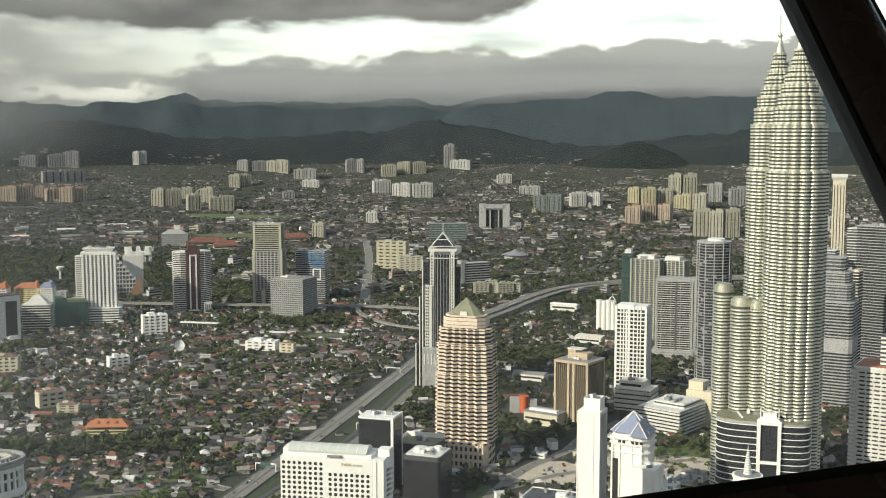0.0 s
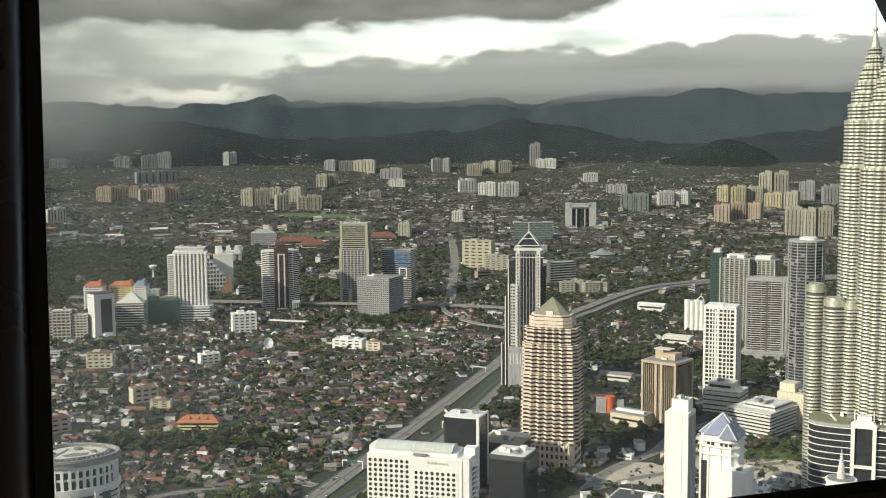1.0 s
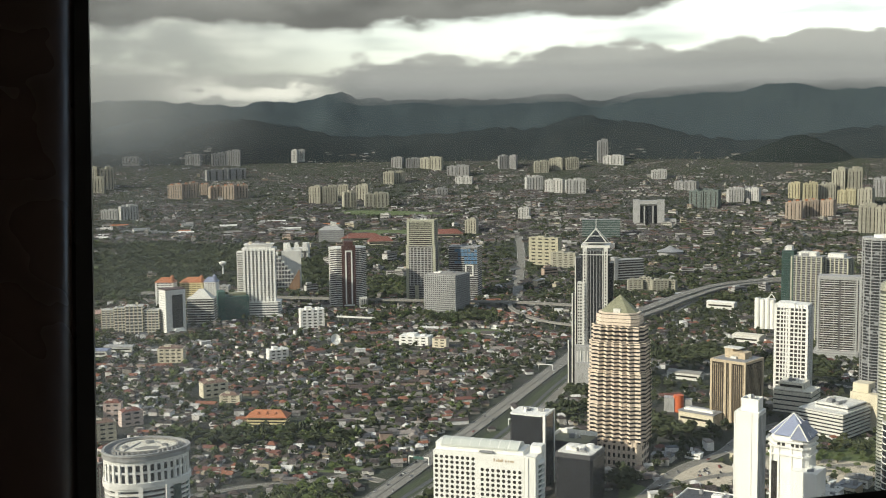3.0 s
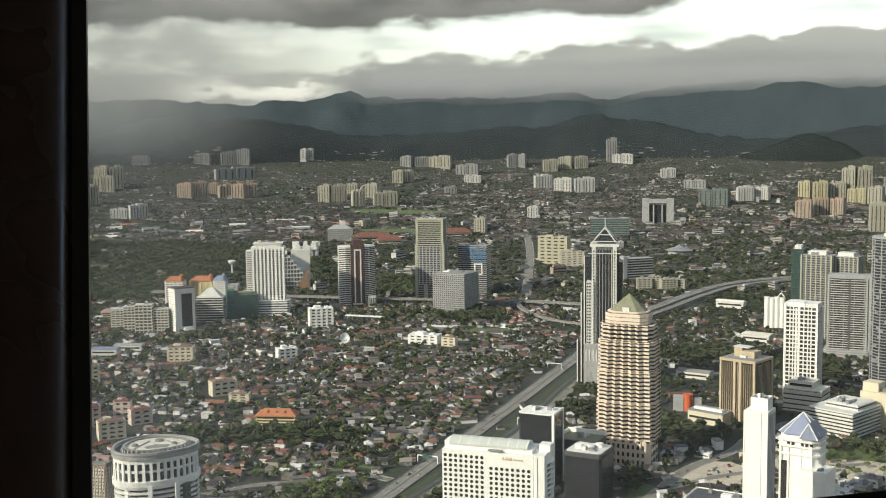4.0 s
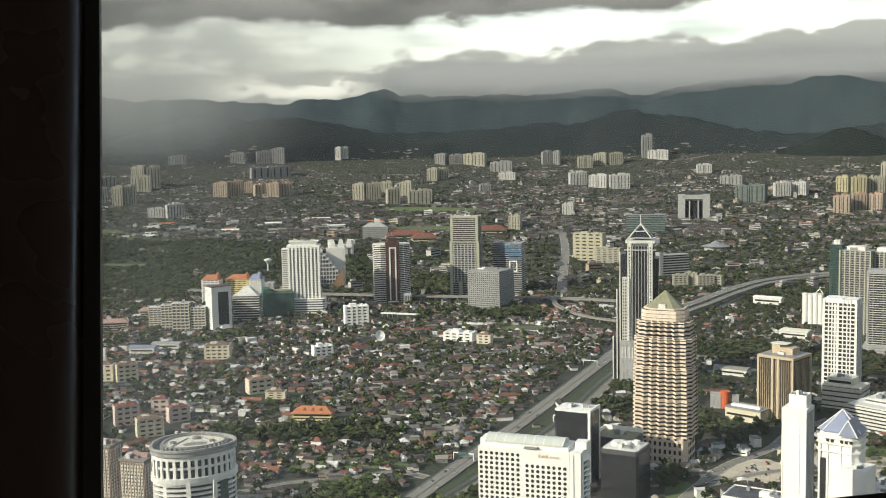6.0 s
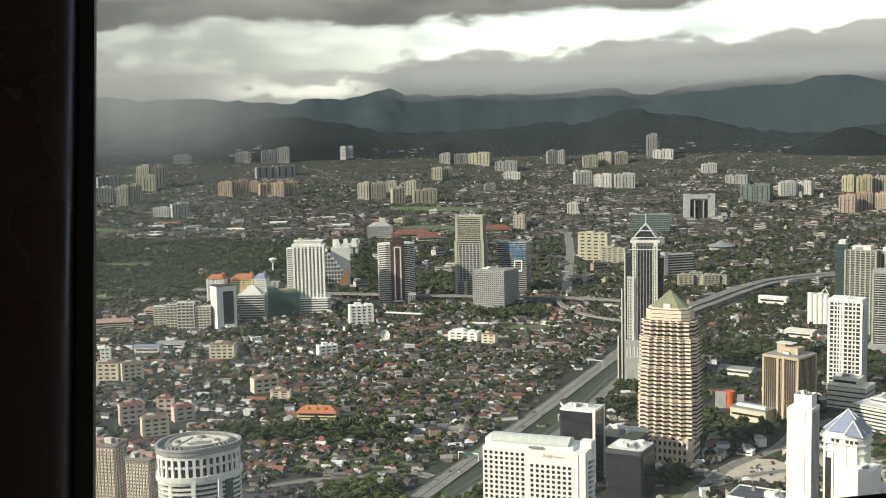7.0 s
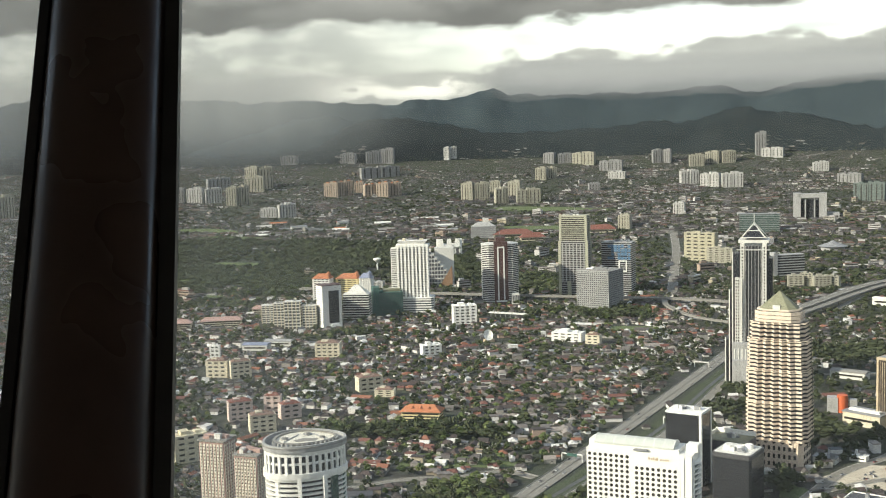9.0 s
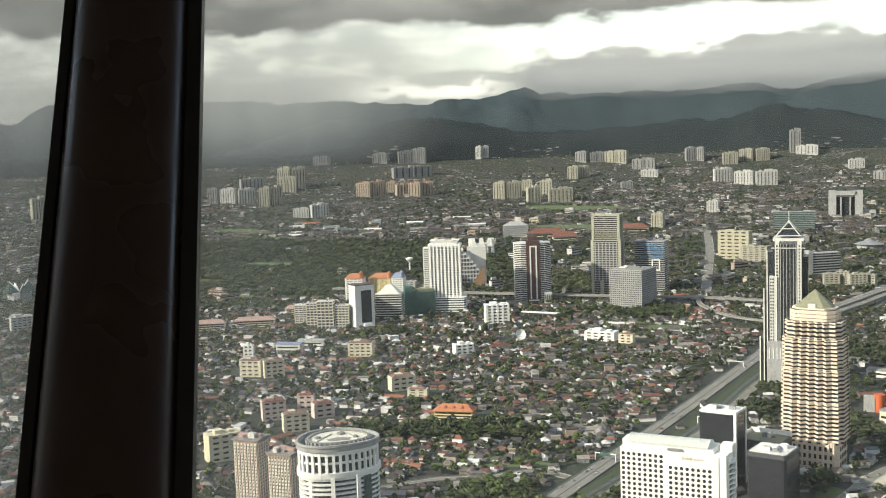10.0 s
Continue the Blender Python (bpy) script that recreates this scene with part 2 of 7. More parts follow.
concrete = paint("pale_concrete", (0.25, 0.24, 0.215), 0.85, 0.3)
grass = paint("grass", (0.095, 0.125, 0.045), 0.95, 0.4, 0.08)
bank_grass = paint("rough_bank_grass", (0.050, 0.064, 0.028), 0.95, 0.5, 0.06)
meadow = paint("mown_meadow", (0.10, 0.135, 0.045), 0.95, 0.45, 0.03)
pond_water = paint("still_water", (0.11, 0.115, 0.11), 0.25, 0.3, 0.02)
soil = paint("bare_soil", (0.52, 0.46, 0.36), 0.95, 0.5, 0.09)
glass_dark = glass_wall("dark_glass", (0.030, 0.032, 0.036))
glass_grey = glass_wall("grey_glass", (0.075, 0.080, 0.085))
glass_brown = glass_wall("bronze_glass", (0.055, 0.044, 0.034))
glass_green = glass_wall("green_glass", (0.05, 0.085, 0.075))
window_dark = glass_wall("window_dark", (0.035, 0.033, 0.03), 0.2)
room_grey = paint("deck_room_paint", (0.36, 0.33, 0.30), 0.8, 0.2, 2.0)
frame_black = paint("black_frame", (0.035, 0.032, 0.030), 0.5, 0.2, 6.0)
frame_brown = paint("dark_brown_frame", (0.085, 0.052, 0.040), 0.30, 0.2, 6.0)


# ---- mesh tools ----
class Mesh:
    """Vertices and faces gathered in one mesh."""

    def __init__(self):
        self.v, self.f = [], []

    def prism(self, poly, z0, z1, top=None, cap=True):
        k, n = len(self.v), len(poly)
        upper = top or poly
        self.v += [(x, y, z0) for x, y in poly] + [(x, y, z1) for x, y in upper]
        self.f += [(k + i, k + (i + 1) % n, k + n + (i + 1) % n, k + n + i) for i in range(n)]
        if cap:
            self.f += [tuple(range(k + n, k + 2 * n)), tuple(reversed(range(k, k + n)))]
        return self

    def box(self, x, y, z, sx, sy, sz, turn=0.0):
        """A box with its foot's middle at x, y, z."""
        c, s = math.cos(turn), math.sin(turn)
        poly = [(x + a * sx / 2 * c - b * sy / 2 * s, y + a * sx / 2 * s + b * sy / 2 * c) for a, b in ((-1, -1), (1, -1), (1, 1), (-1, 1))]
        return self.prism(poly, z, z + sz)

    def tube(self, outer, inner, z0, z1):
        """A standing ring between two outlines of as many points."""
        k, n = len(self.v), len(outer)
        for poly, z in ((outer, z0), (outer, z1), (inner, z1), (inner, z0)):
            self.v += [(x, y, z) for x, y in poly]
        for j in range(4):
            self.f += [(k + j * n + i, k + j * n + (i + 1) % n, k + (j + 1) % 4 * n + (i + 1) % n, k + (j + 1) % 4 * n + i) for i in range(n)]
        return self

    def bar(self, a, b, w, h=None):
        """A square bar from a to b."""
        a, b = Vector(a), Vector(b)
        d = (b - a).normalized()
        side = d.cross(Vector((0, 0, 1)))
        side = side.normalized() if side.length > 1e-4 else Vector((1, 0, 0))
        up = side.cross(d).normalized()
        h = h or w
        k = len(self.v)
        for p in (a, b):
            self.v += [tuple(p + side * (i * w / 2) + up * (j * h / 2)) for i, j in ((-1, -1), (1, -1), (1, 1), (-1, 1))]
        self.f += [(k, k + 3, k + 2, k + 1), (k + 4, k + 5, k + 6, k + 7)] + [(k + i, k + (i + 1) % 4, k + 4 + (i + 1) % 4, k + 4 + i) for i in range(4)]
        return self

    def cone(self, poly, z0, z1, tip=None):
        k, n = len(self.v), len(poly)
        tip = tip or (sum(p[0] for p in poly) / n, sum(p[1] for p in poly) / n)
        self.v += [(x, y, z0) for x, y in poly] + [(tip[0], tip[1], z1)]
        self.f += [(k + i, k + (i + 1) % n, k + n) for i in range(n)] + [tuple(reversed(range(k, k + n)))]
        return self

    def data(self, name, mat, smooth=False):
        m = bpy.data.meshes.new(name)
        m.from_pydata(self.v, [], self.f)
        if mat:
            m.materials.append(mat)
        if smooth:
            m.shade_smooth()
        m.update()
        return m


def part(name, mesh, mat, parent, label="", at=(0, 0, 0), turn=0.0, smooth=False):
    """One mesh object under a thing or under a part; mesh: a Mesh or shared mesh data."""
    data = mesh.data(name, mat, smooth) if isinstance(mesh, Mesh) else mesh
    ob = new(name, data)
    ob.parent = parent
    ob.location, ob.rotation_euler = at, (0, 0, turn)
    return tagged(ob, label) if label else ob


def thing(name, x, y, turn, label, category, group="", z=None):
    """An empty at the base of a thing."""
    ob = new(name)
    ob.location, ob.rotation_euler = (x, y, land(x, y) if z is None else z), (0, 0, turn)
    return tagged(ob, label, category, group)


def setting(name, mesh, mat, label, category, smooth=False, kind="structure"):
    return tagged(new(name, mesh.data(name, mat, smooth)), label, category, "", kind)


def rect(w, d, cut=0.0):
    a, b = w / 2, d / 2
    if not cut:
        return [(-a, -b), (a, -b), (a, b), (-a, b)]
    return [(-a + cut, -b), (a - cut, -b), (a, -b + cut), (a, b - cut), (a - cut, b), (-a + cut, b), (-a, b - cut), (-a, -b + cut)]


def ring(rx, ry=None, n=32, start=0.0):
    ry = ry or rx
    return [(rx * math.cos(start + i * 2 * math.pi / n), ry * math.sin(start + i * 2 * math.pi / n)) for i in range(n)]


def grow(poly, o):
    """The outline moved outwards by o (for outlines about their middle)."""
    r = []
    for x, y in poly:
        d = math.hypot(x, y) or 1
        r.append((x * (1 + o / d), y * (1 + o / d)))
    return r


def shift(poly, x, y):
    return [(a + x, b + y) for a, b in poly]


# ---- the land: level near the tower, climbing gently to the foot of the mountains ----
def land(x, y):
    r = math.hypot(x, y)
    if r <= 1800:
        return 0.0
    d = 1800 - 2700 * math.log(max(0.004, 1 - (r - 1800) / 2700))
    return EYE * (1 - r / d)


def facing(x, y):
    """The turn by which a thing's front (its -y side) faces the tower."""
    return -math.atan2(x, y)


def office(name, label, x, y, poly, h, floors, body, band, turn=0.0, band_h=1.4, proud=0.5, category="office tower", z0=0.0, posts=None, post_mat=None, post_w=1.0, cap=1.2, plant=None, group="", foot=2):
    """A tower: a glazed core, a floor edge at every storey, upright posts and a roof with its plant room."""
    t = thing(name, x, y, facing(x, y) + turn, label, category, group)
    base = -6.0
    part("core", Mesh().prism(poly, base, h), body, t)
    storey = (h - z0) / floors
    edge = Mesh().prism(grow(poly, proud), 0, band_h).data("floor_edge", band)
    for i in range(foot, floors):
        part("floor_edge", edge, None, t, at=(0, 0, z0 + i * storey))
    part("parapet", Mesh().prism(grow(poly, proud + 0.15), h - 0.3, h + cap), band, t)
    if posts:
        pm = Mesh().box(0, 0, base, post_w, post_w, h - base + cap * 0.6).data("post", post_mat or band)
        for px, py in posts:
            part("post", pm, None, t, at=(px, py, 0))
    if plant:
        w, d, ph = plant
        part("plant_room", Mesh().box(0, 0, h + cap, w, d, ph), post_mat or band, t)
    return t


def face_posts(w, d, nx, ny, o=0.35):
    """Places of upright posts along the four sides of a rectangle."""
    r = [(-w / 2 + w * i / nx, s * (d / 2 + o)) for i in range(nx + 1) for s in (-1, 1)]
    return r + [(s * (w / 2 + o), -d / 2 + d * i / ny) for i in range(ny + 1) for s in (-1, 1)]


# ---- ground, hills ----
def build_ground():
    m = Mesh()
    radii = [2, 200, 600, 900, 1200, 1500] + [1800 + 70 * i for i in range(38)] + [4435]
    n = 240
    for r in radii:
        for i in range(n):
            a = 2 * math.pi * i / n
            x, y = r * math.sin(a), r * math.cos(a)
            m.v.append((x, y, land(x, y)))
    for j in range(len(radii) - 1):
        for i in range(n):
            a, b = j * n + i, j * n + (i + 1) % n
            m.f.append((a, a + n, b + n, b))
    return setting("ground", m, ground_mat, "flat city ground of grass, soil and paving reaching the hills", "ground", smooth=True)


def hillside(a, f, r, depth, crest, foot=0.0):
    """A point on a range of hills: bearing a, f from its foot (0) to its crest (1)."""
    rr = r + depth * f + 5 * noise.noise((a * 30, f * 9, r * 0.01))
    base = EYE - rr * 0.037 + foot
    detail = -0.0065 * abs(noise.fractal((a * 44, r * 0.01, 1.7), 0.8, 2.2, 6)) * f ** 4 * (0.7 if depth > 200 else 1.0)
    hh = EYE + rr * (crest(a) + detail)
    rough = 1 + (0.08 * noise.fractal((a * 26, f * 3.2, r * 0.013), 0.8, 2.0, 5) - 0.05 * abs(noise.fractal((a * 34 + 1.6 * f, f * 3.5, r * 0.02), 0.7, 2.1, 4))) * math.sin(math.pi * min(1, f * 1.02))
    return (rr * math.sin(a), rr * math.cos(a), base + (hh - base) * (math.sin(f * math.pi / 2) ** 1.15) * rough)


def ridge(name, mat, r, depth, crest, label, foot=0.0):
    """A range of hills: its foot at r, its crest `depth` further out; crest(a): height over the eye per metre of distance."""
    m = Mesh()
    a0, a1, n, k = -1.05, 0.80, 620, 18
    for i in range(n + 1):
        a = a0 + (a1 - a0) * i / n
        for j in range(k + 1):
            m.v.append(hillside(a, j / k, r, depth, crest, foot))
    for i in range(n):
        for j in range(k):
            p = i * (k + 1) + j
            m.f.append((p, p + k + 1, p + k + 2, p + 1))
    return setting(name, m, mat, label, "mountains", smooth=True)


def bumps(a, base, rough, seed, peaks):
    v = base + rough * noise.fractal((a * 9, seed, 0.3), 1.3, 2.1, 3)
    for at, h, w in peaks:
        v += h * math.exp(-((a - at) / w) ** 2)
    return v


build_ground()
def backdrop_sheet(name, r, a0, a1, e0, e1, mat, label):
    """A thin curved sheet of cloud or rain standing far off, from elevation e0 to e1."""
    m = Mesh()
    n = 90
    for i in range(n + 1):
        a = a0 + (a1 - a0) * i / n
        for e in (e0, e1):
            m.v.append((r * math.sin(a), r * math.cos(a), EYE + r * e))
    m.f = [(2 * i, 2 * i + 2, 2 * i + 3, 2 * i + 1) for i in range(n)]
    return setting(name, m, mat, label, "cloud")


def veil(name, build):
    """Sheer cloud: mostly clear, glowing softly with the daylight inside it."""
    m = bpy.data.materials.new(name)
    m.use_nodes = True
    n = Nodes(m.node_tree)
    s = n.add("ShaderNodeSeparateXYZ")
    n.put(s.inputs[0], place(n))
    x, y, z = s.outputs
    a = n.math("ARCTAN2", x, y)
    flat = n.math("SQRT", n.math("ADD", n.math("MULTIPLY", x, x), n.math("MULTIPLY", y, y)))
    e = n.math("DIVIDE", n.math("SUBTRACT", z, EYE), flat)
    alpha, colour = build(n, a, e)
    glow, clear, mx = n.add("ShaderNodeEmission"), n.add("ShaderNodeBsdfTransparent"), n.add("ShaderNodeMixShader")
    n.put(glow.inputs[0], colour)
    n.put(mx.inputs[0], alpha)
    n.put(mx.inputs[1], clear.outputs[0])
    n.put(mx.inputs[2], glow.outputs[0])
    n.put(n.add("ShaderNodeOutputMaterial").inputs[0], mx.outputs[0])
    return m


def bank_veil(n, a, e):
    f = n.noise(n.xyz(n.math("MULTIPLY", a, 14.0), n.math("MULTIPLY", e, 60.0), 2.2), 1.0, 5.0, 0.55)
    h = n.math("ADD", n.math("SUBTRACT", e, n.ramp(a, -0.02, 0.20, 0.0, 0.002)), n.math("MULTIPLY", n.math("SUBTRACT", f, 0.5), 0.012))
    dense = n.math("MULTIPLY", n.ramp(h, 0.012, 0.036), n.ramp(e, 0.044, 0.058, 1.0, 0.0))
    dense = n.math("MULTIPLY", dense, n.ramp(a, -0.235, -0.18))
    return n.math("MULTIPLY", dense, 0.92), n.mix(n.ramp(h, 0.018, 0.045), (0.27, 0.28, 0.285), (0.45, 0.455, 0.45))


def rain_veil(n, a, e):
    f = n.noise(n.xyz(n.math("MULTIPLY", a, 30.0), n.math("MULTIPLY", e, 5.0), 6.1), 1.0, 3.0, 0.5)
    dense = n.math("MULTIPLY", n.ramp(a, -0.44, -0.26, 0.80, 0.0), n.ramp(a, -0.60, -0.46, 0.45, 1.0))
    dense = n.math("MULTIPLY", dense, n.math("MULTIPLY", n.ramp(e, -0.045, 0.012), n.ramp(e, 0.035, 0.060, 1.0, 0.0)))
    return n.math("MULTIPLY", dense, n.ramp(f, 0.2, 0.8, 0.75, 1.0)), n.mix(n.ramp(e, -0.02, 0.04), (0.27, 0.28, 0.28), (0.42, 0.425, 0.41))


def near_crest(a):
    return bumps(a, -0.040, 0.005, 12.4, [(0.172, 0.034, 0.046), (0.11, 0.010, 0.04), (-0.05, 0.009, 0.04), (-0.30, 0.010, 0.06)])


def mid_crest(a):
    return bumps(a, -0.0060, 0.0014, 7.7, [(-0.600, -0.0073, 0.120), (-0.470, -0.0085, 0.060), (-0.380, 0.0013, 0.030), (-0.330, 0.0111, 0.030), (-0.295, 0.0113, 0.030), (-0.255, 0.0069, 0.030), (-0.180, 0.0012, 0.050), (-0.080, 0.0063, 0.050), (-0.030, 0.0077, 0.015), (-0.005, 0.0138, 0.020), (0.030, 0.0100, 0.025), (0.070, 0.0024, 0.030), (0.130, -0.0067, 0.050), (0.270, 0.0077, 0.070), (0.400, 0.0042, 0.100)])


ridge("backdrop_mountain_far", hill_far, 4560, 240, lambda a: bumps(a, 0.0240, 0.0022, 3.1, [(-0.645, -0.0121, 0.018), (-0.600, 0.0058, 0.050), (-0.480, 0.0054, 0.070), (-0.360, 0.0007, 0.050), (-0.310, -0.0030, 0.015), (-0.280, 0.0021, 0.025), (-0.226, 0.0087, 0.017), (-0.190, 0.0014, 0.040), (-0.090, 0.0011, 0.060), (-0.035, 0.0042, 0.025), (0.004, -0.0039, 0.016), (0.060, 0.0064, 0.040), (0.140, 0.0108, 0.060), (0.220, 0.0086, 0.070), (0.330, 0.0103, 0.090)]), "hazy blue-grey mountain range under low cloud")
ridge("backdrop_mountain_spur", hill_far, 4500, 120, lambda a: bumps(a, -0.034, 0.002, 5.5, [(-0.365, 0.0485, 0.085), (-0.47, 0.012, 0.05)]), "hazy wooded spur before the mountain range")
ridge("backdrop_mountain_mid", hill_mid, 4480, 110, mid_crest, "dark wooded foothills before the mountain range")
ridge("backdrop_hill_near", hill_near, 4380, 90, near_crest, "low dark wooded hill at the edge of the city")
backdrop_sheet("backdrop_cloud_bank", 4738, -0.30, 0.55, 0.010, 0.062, veil("cloud_bank_veil", bank_veil), "soft grey cloud lying over the mountain tops")
backdrop_sheet("backdrop_rain", 4372, -0.80, -0.20, -0.05, 0.064, veil("rain_veil", rain_veil), "pale grey veil of rain before the western hills")


# ---- the viewing deck: dark room with outward-leaning windows ----
def win(u, v, o=0.0):
    """A point in the window's plane, u along it and v up it; o: out of it, towards the open air."""
    out = WU.cross(WV) * -1
    if out.dot(WN) < 0:
        out = -out
    return Vector((0, 0, EYE)) + WN * WIN_D + WU * u + WV * v + out * o


def slab(pts, o0, o1):
    """A plate in the window's plane: its outline in (u, v), from depth o0 to o1."""
    m = Mesh()
    n = len(pts)
    m.v = [tuple(win(u, v, o0)) for u, v in pts] + [tuple(win(u, v, o1)) for u, v in pts]
    m.f = [tuple(reversed(range(n))), tuple(range(n, 2 * n))] + [(i, (i + 1) % n, n + (i + 1) % n, n + i) for i in range(n)]
    return m


V0, V1 = -0.557, 2.3
POST_L, POST_R, PITCH = -0.1930, -0.0138, 1.515


def build_window():
    frames = []
    for k in (-2, -1, 0, 1):
        w = tagged(new("window_%d" % (k + 3)), "outward-leaning deck window in a dark metal frame", "window", "deck windows", "structure")
        u0, u1 = POST_R + k * PITCH, POST_L + (k + 1) * PITCH
        pane = part("pane", slab([(u0 - 0.01, V0), (u1 + 0.01, V0), (u1 + 0.01, V1), (u0 - 0.01, V1)], -0.016, -0.010), pane_mat, w, "glass pane with a painted-in haze veil")
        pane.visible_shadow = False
        # rubber gaskets on both sides and below
        part("gasket", slab([(u0 - 0.018, V0), (u0, V0), (u0, V1), (u0 - 0.018, V1)], -0.032, 0.0), frame_black, w)
        part("gasket", slab([(u1, V0), (u1 + 0.012, V0), (u1 + 0.012, V1), (u1, V1)], -0.032, 0.0), frame_black, w)
        part("gasket", slab([(u0, V0 - 0.022), (u1, V0 - 0.022), (u1, V0), (u0, V0)], -0.032, 0.0), frame_black, w)
        part("sill", slab([(u0 - 0.018, V0 - 0.10), (u1 + 0.012, V0 - 0.10), (u1 + 0.012, V0 - 0.022), (u0 - 0.018, V0 - 0.022)], -0.060, 0.0), frame_brown, w, "dark brown sill rail")
        # rounded mullion: a row of facets across its width
        c, hw = (POST_L + POST_R) / 2 + k * PITCH - 0.003, (POST_R - POST_L) / 2 - 0.015
        m = Mesh()
        steps = 28
        for v in (V0 - 0.1, V1):
            for i in range(steps + 1):
                f = -1 + 2 * i / steps
                m.v.append(tuple(win(c + hw * f, v, -0.020 - 0.05 * math.sqrt(max(0.0, 1 - f * f)))))
            m.v += [tuple(win(c + hw, v, 0.0)), tuple(win(c - hw, v, 0.0))]
        q = steps + 3
        m.f = [(i, (i + 1) % q, q + (i + 1) % q, q + i) for i in range(q)]
        part("mullion", m, frame_brown, w, "dark brown rounded mullion", smooth=True)
    # the room behind
    z0, z1 = EYE - 1.55, EYE + 1.6
    far, west, east = 7.0, -3.26, 2.86
    def quad(name, pts, label, cat, mat):
        m = Mesh()
        back = [Vector(p) for p in pts]
        nrm = (back[1] - back[0]).cross(back[2] - back[0]).normalized() * 0.12
        m.v = [tuple(p) for p in back] + [tuple(p + nrm) for p in back]
        m.f = [(0, 1, 2, 3), (7, 6, 5, 4)] + [(i, 4 + i, 4 + (i + 1) % 4, (i + 1) % 4) for i in range(4)]
        return setting(name, m, mat, label, cat)
    def at(u, n, z):
        p = WU * u + WN * n
        return (p.x, p.y, z)
    foot_n = win(0, V0 - 0.1).dot(WN)
    top = win(0, V1)
    sill_z = win(0, V0 - 0.1).z
    quad("floor", [at(west, foot_n, z0), at(east, foot_n, z0), at(east, -far, z0), at(west, -far, z0)][::-1], "grey carpeted floor of the viewing deck", "floor", room_grey)
    quad("ceiling", [at(west, top.dot(WN), top.z), at(east, top.dot(WN), top.z), at(east, -far, top.z), at(west, -far, top.z)], "grey ceiling of the viewing deck", "ceiling", room_grey)
    # unseen wall, kept low so that daylight from behind reaches the window posts
    quad("wall_back", [at(west, -far, z0), at(east, -far, z0), at(east, -far, EYE - 1.0), at(west, -far, EYE - 1.0)], "unseen low grey back wall, open above to let daylight in", "wall", room_grey)
    quad("wall_below_window", [at(west, foot_n, z0), at(east, foot_n, z0), at(east, foot_n, sill_z), at(west, foot_n, sill_z)][::-1], "grey low wall under the deck windows", "wall", room_grey)
    for name, s in (("wall_west", west), ("wall_east", east)):
        pts = [at(s, -far, z0), at(s, foot_n, z0), at(s, top.dot(WN), top.z), at(s, -far, top.z)]
        quad(name, pts if s > 0 else pts[::-1], "grey side wall of the viewing deck", "wall", room_grey)
    m = Mesh().prism(shift(ring(5.5, n=32), *(WN * -3.5).xy), -4, z0 - 0.15)
    setting("tower_shaft", m, concrete, "plain concrete shaft that carries the viewing deck", "tower")


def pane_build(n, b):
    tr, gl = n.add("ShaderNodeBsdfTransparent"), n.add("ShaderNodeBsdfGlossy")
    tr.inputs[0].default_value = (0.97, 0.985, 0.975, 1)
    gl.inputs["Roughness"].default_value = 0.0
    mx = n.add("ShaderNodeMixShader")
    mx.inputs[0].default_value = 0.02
    haze_scatter, haze_mix = n.add("ShaderNodeBsdfTranslucent"), n.add("ShaderNodeMixShader")
    haze_scatter.inputs[0].default_value = (0.9, 0.9, 0.88, 1)
    # air haze put in as a pale veil, thicker beside the post and on the pane behind it
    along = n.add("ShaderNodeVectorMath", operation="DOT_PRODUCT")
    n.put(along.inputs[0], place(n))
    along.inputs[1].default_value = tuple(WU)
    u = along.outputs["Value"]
    side_haze = n.math("ADD", n.ramp(u, -0.12, -0.10, 0.17, 0.0), n.math("MULTIPLY", n.ramp(u, -0.09, -0.07), n.ramp(u, -0.02, 0.30, 0.085, 0.0)))
    n.put(haze_mix.inputs[0], n.math("ADD", n.ramp(n.noise(place(n), 3.0, 4), 0.3, 0.7, 0.052, 0.072), side_haze))
    n.put(haze_mix.inputs[1], tr.outputs[0])
    n.put(haze_mix.inputs[2], haze_scatter.outputs[0])
    n.put(mx.inputs[1], haze_mix.outputs[0])
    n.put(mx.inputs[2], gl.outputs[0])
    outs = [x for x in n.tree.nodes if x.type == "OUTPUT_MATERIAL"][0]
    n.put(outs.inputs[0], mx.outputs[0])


pane_mat = material("hazed_pane", pane_build)
build_window()


# ---- towers ----
def storeys(t, poly, z0, z1, n, body, band, band_h=1.4, proud=0.5, skip=0, at=(0, 0), cap=1.2):
    """A stretch of storeys added to a thing: core, floor edges, parapet."""
    poly = shift(poly, 0, 0)
    part("core", Mesh().prism(poly, z0, z1), body, t, at=(*at, 0))
    edge = Mesh().prism(grow(poly, proud), 0, band_h).data("floor_edge", band)
    for i in range(skip, n):
        part("floor_edge", edge, None, t, at=(*at, z0 + (i + 0.15) * (z1 - z0) / n))
    part("parapet", Mesh().prism(grow(poly, proud + 0.12), z1 - 0.2, z1 + cap), band, t, at=(*at, 0))


def roof_clutter(t, w, d, z, seed, mat, count=5, at=(0, 0)):
    """Tanks, lift heads and cooling units on a flat roof."""
    rnd = random.Random(seed)
    for i in range(count):
        sx, sy, sz = rnd.uniform(2, 0.25 * w), rnd.uniform(2, 0.3 * d), rnd.uniform(1.2, 4.5)
        part("roof_unit", Mesh().box(0, 0, 0, sx, sy, sz), mat if i % 2 else midgrey, t, at=(at[0] + rnd.uniform(-0.36, 0.36) * w, at[1] + rnd.uniform(-0.33, 0.33) * d, z))


